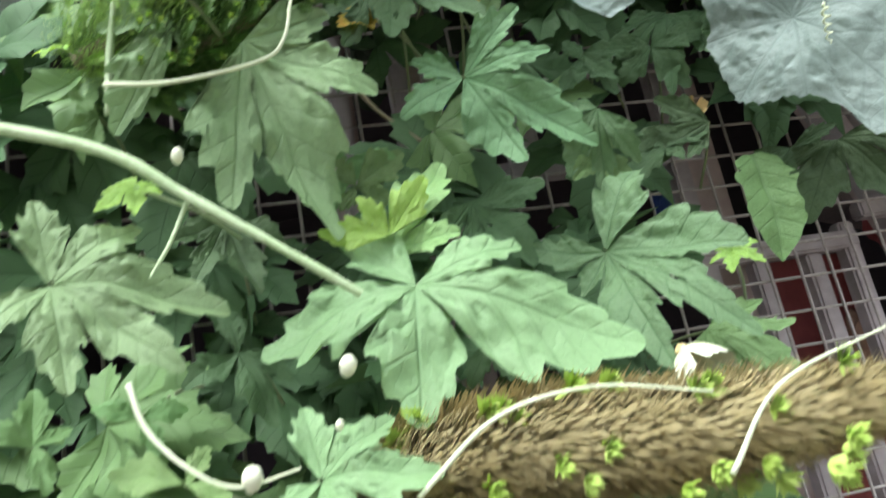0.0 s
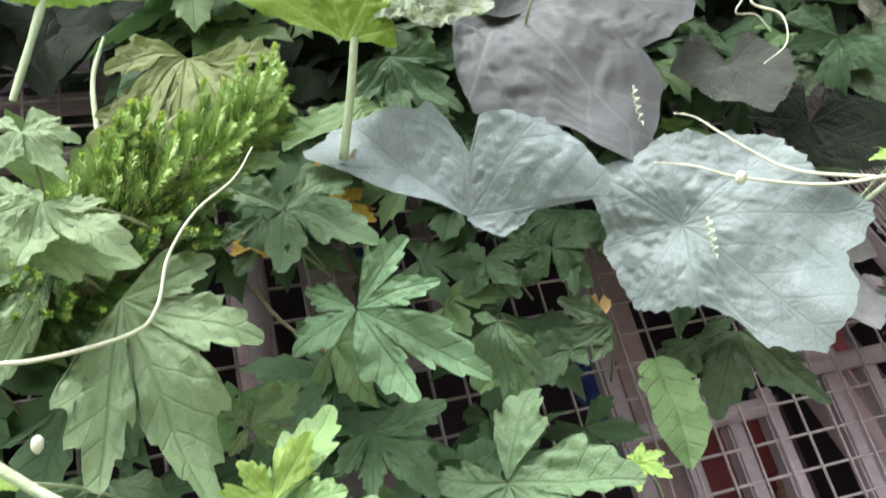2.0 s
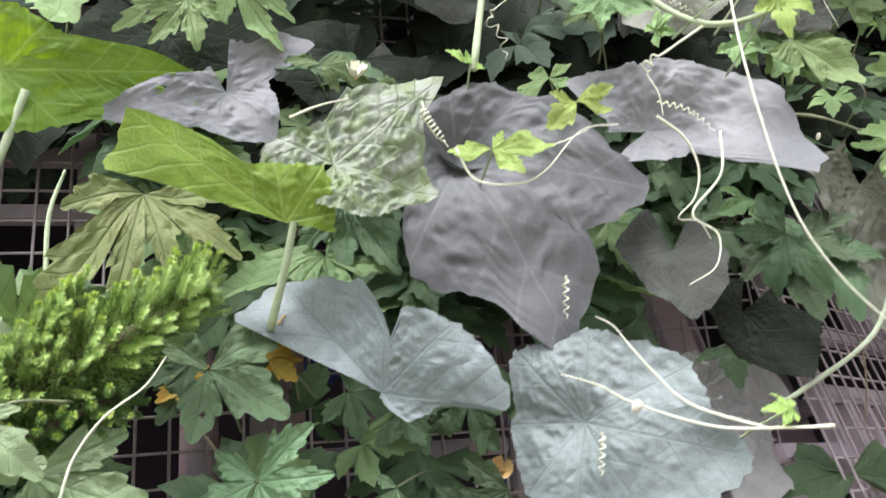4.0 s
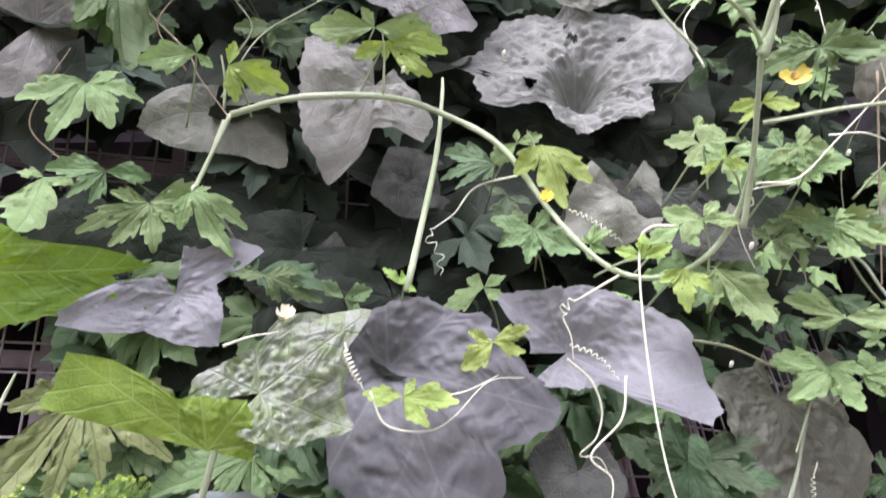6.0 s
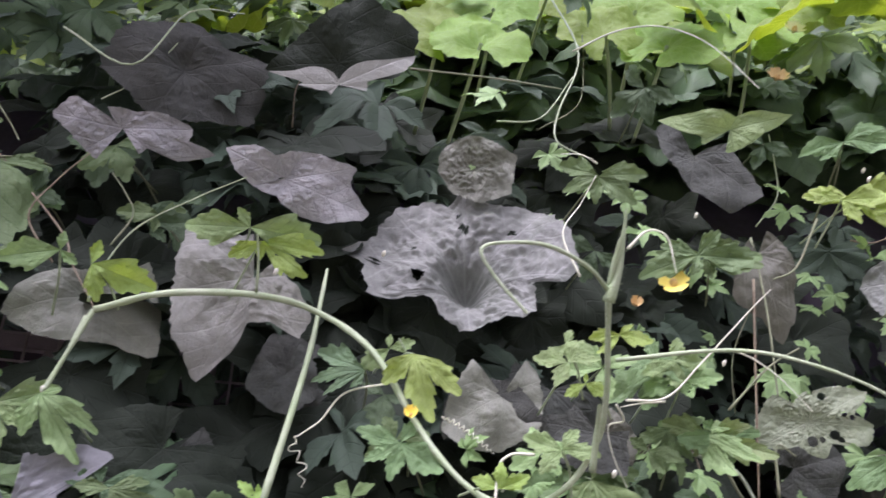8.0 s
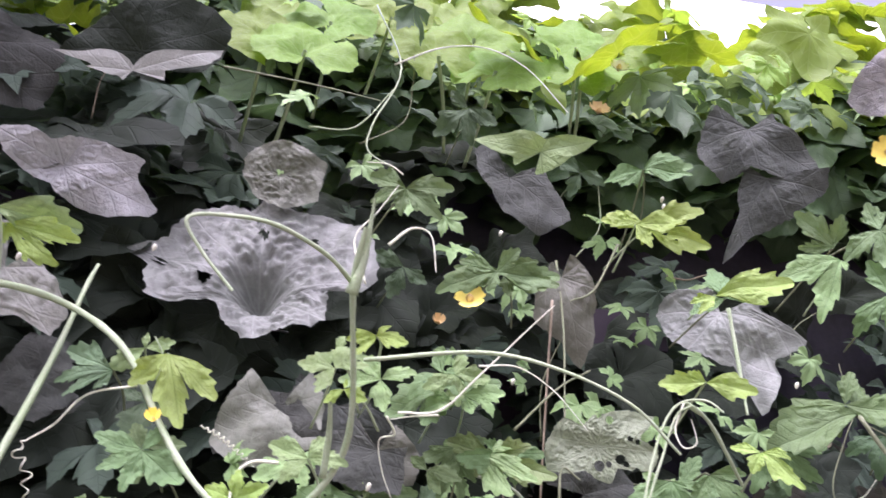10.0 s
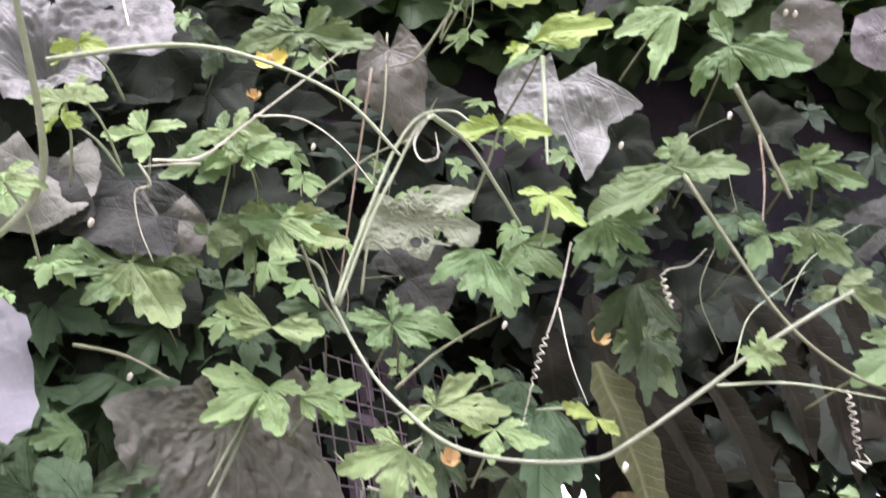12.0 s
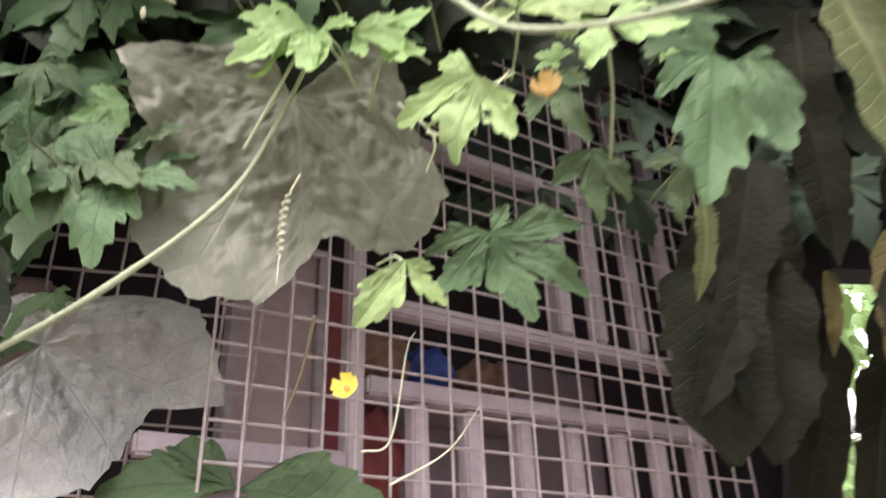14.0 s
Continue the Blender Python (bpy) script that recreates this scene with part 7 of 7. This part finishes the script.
tendril(v2, ((0.494, 0.03, 2.229), (0.48, 0.03, 2.238), (0.461, 0.03, 2.238)), 0.0009)
stem(v2, ((0.44, -0.1, 1.934), (0.441, -0.115, 1.954), (0.44, -0.13, 1.965)), 0.002, "stem", 0.6, 0)
stem(v2, ((0.097, -0.02, 2.05), (0.09, -0.02, 2.024), (0.079, -0.02, 1.994)), 0.002, "stem", 0.6, 0)
stem(v2, ((0.328, 0, 2.016), (0.329, -0.005, 2.033), (0.323, -0.01, 2.044)), 0.001, "stem", 0.6, 0)
stem(v2, ((0.633, 0.06, 2.133), (0.624, 0.07, 2.042), (0.615, 0.08, 1.948)), 0.0012, "stem_dry", 0.6, 0)
stem(v2, ((0.587, 0.08, 1.986), (0.6, 0.08, 1.952), (0.621, 0.08, 1.92)), 0.0014, "stem_dark", 0.6, 0)
stem(v2, ((0.563, 0.1, 1.882), (0.549, 0.1, 1.847), (0.536, 0.1, 1.817)), 0.0014, "stem", 0.6, 0)
stem(v2, ((-0.059, 0.03, 2.243), (0.039, 0.02, 2.143), (0.062, 0.01, 2.106), (0.092, 0, 2.065)), 0.001, "stem_dry", 0.6, 0)
stem(v2, ((0.007, 0, 2.336), (0.076, 0, 2.296), (0.116, 0, 2.359), (0.167, 0, 2.36)), 0.001, "stem", 0.6, 0)
stem(v2, ((0.464, 0.06, 2.465), (0.492, 0.058, 2.379), (0.467, 0.056, 2.304), (0.463, 0.054, 2.269), (0.486, 0.052, 2.25), (0.493, 0.05, 2.225)), 0.001, "stem", 0.6, 0)
tendril(v2, ((0.484, 0.05, 2.375), (0.529, 0.037, 2.393), (0.572, 0.025, 2.389), (0.609, 0.012, 2.356), (0.641, 0, 2.297)), 0.001)
stem(v2, ((0.407, 0.06, 2.293), (0.45, 0.06, 2.299), (0.485, 0.06, 2.351)), 0.0009, "stem", 0.6, 0)
stem(v2, ((0.321, 0.06, 2.353), (0.406, 0.06, 2.345), (0.473, 0.06, 2.335)), 0.0011, "stem_dark", 0.6, 0)
tendril(v3, ((0.484, 0, 2.001), (0.491, 0.008, 1.991), (0.481, 0.015, 1.988), (0.485, 0.023, 1.968), (0.495, 0.03, 1.947)), 0.0009)
tendril(v3, ((0.521, 0, 2.004), (0.502, 0, 2.002), (0.487, 0, 1.999)), 0.0009)
tendril(v3, ((0.492, 0, 2.004), (0.521, -0.005, 2.006), (0.549, -0.01, 2.032), (0.59, -0.015, 2.073), (0.606, -0.02, 2.088)), 0.001)
tendril(v3, ((0.551, 0, 2.043), (0.581, 0, 2.044), (0.608, 0, 2.027), (0.631, 0, 1.999)), 0.0008)
tendril(v3, ((0.65, -0.11, 1.985), (0.642, -0.11, 1.969), (0.645, -0.11, 1.958), (0.654, -0.11, 1.961), (0.653, -0.11, 1.975)), 0.0007)
stem(v3, ((0.651, -0.11, 1.985), (0.675, -0.09, 1.982), (0.696, -0.07, 1.967), (0.715, -0.05, 1.953)), 0.0017, "stem", 0.6, 0.001)
stem(v3, ((0.83, -0.046, 1.861), (0.873, -0.053, 1.862), (0.928, -0.06, 1.853)), 0.0009, "stem", 0.6, 0)
tendril(v3, ((0.92, -0.04, 1.862), (0.92, -0.04, 1.842), (0.918, -0.04, 1.822)), 0.0005, coil=(0, 1), turns=8, width=0.002)
tendril(v3, ((0.913, -0.04, 1.819), (0.92, -0.04, 1.814), (0.916, -0.04, 1.82), (0.925, -0.04, 1.819), (0.922, -0.04, 1.824)), 0.0008)
tendril(v3, ((0.849, 0.03, 1.934), (0.846, 0.03, 1.96), (0.867, 0.03, 1.968), (0.883, 0.03, 1.982)), 0.0009, coil=(0, 0.4), turns=5, width=0.002)
stem(v3, ((0.744, -0.03, 2.093), (0.743, -0.03, 2.047), (0.742, -0.03, 2.008)), 0.0016, "stem", 0.6, 0)
stem(v3, ((0.882, -0.04, 2.079), (0.897, -0.035, 2.047), (0.916, -0.03, 1.997)), 0.0022, "stem_dark", 0.6, 0)
stem(v3, ((0.894, -0.04, 2.039), (0.884, -0.04, 1.973)), 0.001, "stem_dry", 0.6, 0)
stem(v3, ((0.647, 0.08, 2.185), (0.645, 0.07, 2.11), (0.636, 0.06, 2.028)), 0.0012, "stem_dark", 0.6, 0)
stem(v3, ((0.697, 0.05, 2.191), (0.669, 0.05, 2.142), (0.646, 0.05, 2.129)), 0.0012, "stem_dark", 0.6, 0)
stem(v3, ((0.593, 0.06, 2.015), (0.632, 0.06, 2.052), (0.662, 0.06, 2.07)), 0.0012, "stem_dark", 0.6, 0)
stem(v3, ((0.632, 0.08, 1.95), (0.637, 0.08, 1.991), (0.652, 0.08, 1.983)), 0.0012, "stem_dark", 0.6, 0)
stem(v3, ((0.659, 0.09, 1.883), (0.692, 0.09, 1.913), (0.745, 0.09, 1.946)), 0.0013, "stem_dark", 0.6, 0)
stem(v3, ((0.448, 0.06, 1.899), (0.48, 0.06, 1.893), (0.509, 0.06, 1.879)), 0.0013, "stem_dark", 0.6, 0)
stem(v3, ((0.618, 0.1, 1.84), (0.638, 0.1, 1.821), (0.636, 0.1, 1.803)), 0.0008, "stem", 0.6, 0)
stem(v3, ((0.637, 0.09, 1.822), (0.66, 0.09, 1.839), (0.678, 0.09, 1.849)), 0.001, "stem", 0.6, 0)
tendril(v3, ((0.64, 0.08, 1.815), (0.652, 0.08, 1.814), (0.667, 0.08, 1.832), (0.677, 0.08, 1.845)), 0.001)
tendril(v3, ((0.56, 0.12, 1.81), (0.554, 0.12, 1.794), (0.554, 0.12, 1.772), (0.555, 0.12, 1.75)), 0.0007, coil=(0.15, 0.8), turns=9, width=0.0018)
tendril(v3, ((0.544, 0.2, 1.748), (0.54, 0.2, 1.714), (0.531, 0.2, 1.68)), 0.0014, mat="stem_dry")
tendril(v3, ((0.583, 0.2, 1.669), (0.6, 0.2, 1.677), (0.605, 0.2, 1.729), (0.609, 0.2, 1.74)), 0.0008)
tendril(v3, ((0.602, 0.2, 1.652), (0.634, 0.2, 1.673), (0.651, 0.2, 1.699)), 0.0008)
tendril(v1, ((0.413, -0.005, 1.675), (0.39, -0.005, 1.676), (0.348, -0.005, 1.68), (0.306, -0.005, 1.696), (0.285, -0.005, 1.709), (0.265, -0.005, 1.717)), 0.0012)
tendril(v1, ((0.378, -0.005, 1.676), (0.338, -0.002, 1.693), (0.321, 0.001, 1.712), (0.309, 0.004, 1.731), (0.301, 0.007, 1.745), (0.292, 0.01, 1.752)), 0.001)
bud(v1, (0.305, -0.008, 1.695), 0.003, "bud", 1.3)
bitter_leaf(v1, "lime", (0.392, -0.005, 1.686), (0.375, -0.01, 1.689), variant=9)
tendril(v1, ((0.386, 0, 1.862), (0.381, 0, 1.833), (0.359, 0, 1.809), (0.372, 0, 1.794), (0.367, 0, 1.774), (0.349, 0, 1.764)), 0.001)
stem(v1, ((-0.038, -0.05, 1.909), (-0.054, -0.045, 1.866), (-0.069, -0.04, 1.83)), 0.003, "stem", 0.6, 0)
stem(v1, ((-0.023, -0.04, 1.786), (-0.024, -0.04, 1.83), (-0.016, -0.04, 1.859)), 0.0018, "stem", 0.6, 0)
stem(v1, ((-0.075, -0.06, 1.669), (-0.07, -0.065, 1.699), (-0.064, -0.07, 1.721)), 0.0022, "stem", 0.6, 0)
stem(v1, ((0.016, 0.06, 1.74), (0.036, 0.06, 1.704), (0.065, 0.06, 1.671), (0.081, 0.06, 1.649)), 0.0016, "stem_dry", 0.6, 0)
tendril(g1, ((0.279, 0.018, 1.781), (0.277, 0.019, 1.767), (0.276, 0.02, 1.754)), 0.0009, coil=(0, 1), turns=5, width=0.0016)
tendril(g1, ((0.286, 0.008, 1.683), (0.284, 0.008, 1.671), (0.282, 0.008, 1.659)), 0.0009, coil=(0, 1), turns=5, width=0.0016)
stem(v2, ((0.446, -0.144, 2.022), (0.451, -0.153, 2.037), (0.453, -0.161, 2.054), (0.454, -0.17, 2.069)), 0.0031, "stem", 0.12, 0.002)


# ---- dense foliage behind and above ----
def foliage(name, label, spots, mats, seed, make=None):
    """Many small leaves in one mesh, lobed like the rest of the vine."""
    rnd = random.Random(seed)
    verts, faces, uvs = [], [], []
    shapes = [(make or bitter_blade_low)(i) for i in range(6)]
    for p, size, up in spots:
        vs, fs, us = rnd.choice(shapes)
        d = Vector((rnd.uniform(-1, 1), rnd.uniform(-0.5, 0.1), rnd.uniform(-1.0, 0.3)))
        fac = (Vector(up) + Vector((rnd.uniform(-0.5, 0.5), rnd.uniform(-0.3, 0.3), rnd.uniform(-0.3, 0.3)))).normalized()
        m = placed(p, Vector(p) + d.normalized() * size, fac)
        k = len(verts)
        verts += [m @ v for v in vs]
        uvs += us
        faces += [tuple(k + i for i in q) for q in fs]
    me = mesh_of(name, verts, faces)
    lay = me.uv_layers.new(name="UVMap")
    for lp in me.loops:
        lay.data[lp.index].uv = uvs[lp.vertex_index]
    me.materials.append(MAT[mats])
    return tagged(part(name, me, None), label, "foliage", kind="stuff")


def bitter_blade_low(i):
    lobes = [(-112, 0.68), (-56, 0.9), (0, 1.0), (56, 0.9), (112, 0.68)]
    return taken(blade("low", lobes, 28, 6, 2, 70 + i, toothed=TEETH_FAR, droop=0.3, cup=0.1, rib=0.25, wave=0.2, mats=()))


def gourd_blade_low(i):
    r = random.Random(40 + i)
    lobes = [(a, ln * r.uniform(0.85, 1.1)) for a, ln in ((-165, 0.5), (-140, 0.8), (-115, 0.62), (-80, 0.9), (-45, 0.66), (0, 1.0),
                                                         (42, 0.68), (80, 0.92), (118, 0.62), (145, 0.8), (168, 0.5))]
    return taken(blade("low", lobes, 10, 9, 8, 90 + i, droop=0.25, cup=0.12, rib=0.1, wave=0.22, ruffle=0.08, funnel=0.05, blister=0.03, mats=()))


def taken(me):
    """Vertices, faces and lobe coordinates of a mesh, which is then removed."""
    out = ([v.co.copy() for v in me.vertices], [tuple(p.vertices) for p in me.polygons], [None] * len(me.vertices))
    lay = me.uv_layers[0].data
    for lp in me.loops:
        out[2][lp.vertex_index] = tuple(lay[lp.index].uv)
    bpy.data.meshes.remove(me)
    return out


rnd = random.Random(5)


def screen_y(x):
    """Depth of the mesh along the wall."""
    return 0.22 + 0.29 * (x - 0.38) if x < 0.5 else 0.25 + 0.9 * (x - 0.5)


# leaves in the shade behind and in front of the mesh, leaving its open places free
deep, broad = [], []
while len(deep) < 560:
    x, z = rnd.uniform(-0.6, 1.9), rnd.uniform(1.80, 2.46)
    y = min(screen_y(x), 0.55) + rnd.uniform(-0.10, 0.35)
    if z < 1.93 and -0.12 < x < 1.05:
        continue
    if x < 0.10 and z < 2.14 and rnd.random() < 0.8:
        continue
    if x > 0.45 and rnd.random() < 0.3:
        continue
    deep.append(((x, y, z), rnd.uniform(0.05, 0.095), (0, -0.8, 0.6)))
# the shade lies in the dark green of these leaves
foliage("shaded_foliage", "dense vine leaves behind, shade put into their dark green", deep, "shade", 8)
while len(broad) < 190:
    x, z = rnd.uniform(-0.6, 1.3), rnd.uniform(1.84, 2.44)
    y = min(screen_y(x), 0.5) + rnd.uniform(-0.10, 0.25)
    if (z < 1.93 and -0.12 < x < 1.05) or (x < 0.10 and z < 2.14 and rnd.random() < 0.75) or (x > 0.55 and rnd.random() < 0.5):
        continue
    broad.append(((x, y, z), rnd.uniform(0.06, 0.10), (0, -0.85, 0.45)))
# these carry their shade in the near-black leaf colour
foliage("shaded_gourd_foliage", "large gourd leaves behind, shade put into their dark colour", broad, "gloom", 28, gourd_blade_low)
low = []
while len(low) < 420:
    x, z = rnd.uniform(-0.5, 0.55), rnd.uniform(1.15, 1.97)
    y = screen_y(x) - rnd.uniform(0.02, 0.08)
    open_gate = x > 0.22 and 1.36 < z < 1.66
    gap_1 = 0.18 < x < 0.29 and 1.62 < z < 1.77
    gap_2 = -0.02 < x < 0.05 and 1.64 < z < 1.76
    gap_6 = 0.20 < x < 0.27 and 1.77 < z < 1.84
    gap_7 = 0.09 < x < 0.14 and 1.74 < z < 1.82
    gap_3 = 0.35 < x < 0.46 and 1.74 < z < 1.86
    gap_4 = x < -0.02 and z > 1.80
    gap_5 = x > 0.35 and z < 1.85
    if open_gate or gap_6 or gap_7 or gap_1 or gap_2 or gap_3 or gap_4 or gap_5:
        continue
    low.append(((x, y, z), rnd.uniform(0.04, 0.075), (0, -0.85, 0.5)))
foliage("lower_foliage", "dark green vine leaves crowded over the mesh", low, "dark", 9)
mids = []
while len(mids) < 110:
    x, z = rnd.uniform(-0.45, 0.42), rnd.uniform(1.2, 1.95)
    y = screen_y(x) - rnd.uniform(0.06, 0.12)
    if (x > 0.20 and z < 1.66) or (0.16 < x < 0.29 and 1.6 < z < 1.78) or (-0.03 < x < 0.06 and 1.63 < z < 1.77) or (0.33 < x) or (x < 0 and z > 1.8):
        continue
    mids.append(((x, y, z), rnd.uniform(0.04, 0.065), (0, -0.85, 0.5)))
foliage("vine_leaves", "mid-green vine leaves between the larger ones", mids, "mid", 21)
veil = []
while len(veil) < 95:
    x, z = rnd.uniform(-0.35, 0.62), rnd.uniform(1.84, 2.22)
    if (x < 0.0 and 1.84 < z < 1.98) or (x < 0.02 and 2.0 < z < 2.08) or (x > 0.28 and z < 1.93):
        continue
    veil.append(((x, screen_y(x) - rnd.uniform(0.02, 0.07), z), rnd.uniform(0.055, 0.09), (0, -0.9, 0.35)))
# near-black leaves here make the mesh sink into shade
foliage("mesh_gourd_foliage", "gourd leaves pressed against the mesh, shade put into their dark colour", veil, "gloom", 44, gourd_blade_low)
# small lit leaves and thin runners in front of the shade
small = []
while len(small) < 45:
    x, z = rnd.uniform(0.32, 1.0), rnd.uniform(1.92, 2.30)
    if 0.2 < x < 0.5 and 2.0 < z < 2.22:
        continue
    small.append(((x, screen_y(min(x, 0.6)) - rnd.uniform(0.10, 0.2), z), rnd.uniform(0.016, 0.034), (0, -0.85, 0.5)))
foliage("shoot_foliage", "small light green leaves on thin runners", small, "bright", 33)
for k in range(22):
    x, z = rnd.uniform(-0.1, 1.15), rnd.uniform(1.92, 2.36)
    if 0.15 < x < 0.52 and 1.95 < z < 2.25:
        continue
    y = screen_y(min(x, 0.6)) - rnd.uniform(0.06, 0.16)
    run, a, bow = rnd.uniform(0.06, 0.16), rnd.uniform(-0.6, 2.2), rnd.uniform(-0.03, 0.03)
    d = Vector((math.cos(a), rnd.uniform(-0.2, 0.2), math.sin(a)))
    w = Vector((-d.z, 0, d.x))
    o = Vector((x, y, z))
    stem(v3 if x > 0.6 else v2, (o, o + d * run * 0.35 + w * bow, o + d * run * 0.7 + w * bow * 0.6, o + d * run), rnd.uniform(0.0006, 0.0012),
         rnd.choice(("stem_dark", "stem_dark", "stem", "stem_dry")))
# the sunlit top of the trellis rises away from the wall
def over_trellis(count, lo, hi, lift, gaps):
    spots = []
    while len(spots) < count:
        x, y = rnd.uniform(-0.9, 2.2), rnd.uniform(0.06, 0.75)
        z = 2.44 + lift + 0.85 * (y - 0.06) + 0.04 * math.sin(x * 5) + 0.12 * min(0.4, max(0.0, x - 0.65)) + rnd.uniform(-0.08, 0.05)
        if noise.noise(Vector((x * 7, y * 7, z * 7))) < gaps:
            continue
        spots.append(((x, y, z), rnd.uniform(lo, hi), (rnd.uniform(-0.5, 0.5), -0.75, rnd.uniform(0.2, 0.9))))
    return spots


# the backlight comes with the lighter leaf colour
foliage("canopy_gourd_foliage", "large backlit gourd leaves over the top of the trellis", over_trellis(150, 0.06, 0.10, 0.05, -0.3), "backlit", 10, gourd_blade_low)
foliage("canopy_foliage", "mid-green leaves over the top of the trellis", over_trellis(170, 0.03, 0.06, 0.0, -0.1), "mid", 15)
# shaded leaves simply take the darker green
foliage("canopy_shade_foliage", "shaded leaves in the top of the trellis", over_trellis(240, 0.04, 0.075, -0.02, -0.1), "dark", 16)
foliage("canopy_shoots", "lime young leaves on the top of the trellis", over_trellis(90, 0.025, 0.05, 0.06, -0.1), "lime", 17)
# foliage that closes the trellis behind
# lit and shaded rows get lighter and darker leaf colours
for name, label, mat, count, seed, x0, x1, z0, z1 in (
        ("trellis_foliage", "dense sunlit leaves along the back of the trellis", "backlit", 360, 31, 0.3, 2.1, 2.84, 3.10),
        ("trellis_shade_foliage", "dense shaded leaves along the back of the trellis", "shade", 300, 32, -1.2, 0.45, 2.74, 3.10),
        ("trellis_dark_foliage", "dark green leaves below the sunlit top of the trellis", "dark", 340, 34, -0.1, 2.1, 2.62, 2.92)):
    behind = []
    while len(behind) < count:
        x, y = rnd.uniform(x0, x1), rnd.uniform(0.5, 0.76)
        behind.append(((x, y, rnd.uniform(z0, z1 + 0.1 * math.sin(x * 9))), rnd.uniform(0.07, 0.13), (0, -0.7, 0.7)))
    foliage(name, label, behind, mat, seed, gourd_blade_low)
# unseen leaves added above the path, to shade the upper vine
over = []
while len(over) < 150:
    x, y = rnd.uniform(-0.9, 2.0), rnd.uniform(-0.30, 0.25)
    if x > 0.15:
        continue
    over.append(((x, y, 2.74 + rnd.uniform(-0.05, 0.10)), rnd.uniform(0.07, 0.12), (0, -0.1, 1)))
foliage("overhanging_foliage", "unseen green leaves added overhead to shade the upper vine", over, "mid", 12)
# garden beyond the wall's end
far = []
while len(far) < 600:
    far.append(((rnd.uniform(1.2, 6.0), rnd.uniform(3.4, 5.5), rnd.uniform(0.1, 3.0)), rnd.uniform(0.18, 0.32), (0, -0.5, 0.8)))
foliage("garden_shrubs", "bright green shrubs in the garden beyond", far, "mid", 14)
# near-black leaves added as deep shade behind the shrub, with a few daylight chinks
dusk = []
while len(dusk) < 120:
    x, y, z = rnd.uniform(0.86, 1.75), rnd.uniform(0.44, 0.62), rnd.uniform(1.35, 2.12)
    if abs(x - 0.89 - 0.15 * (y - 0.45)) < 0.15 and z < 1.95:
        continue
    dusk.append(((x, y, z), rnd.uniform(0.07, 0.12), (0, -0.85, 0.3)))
foliage("shrub_foliage", "leaves added at the back of the shrub, shade put into their colour", dusk, "withered", 51, gourd_blade_low)
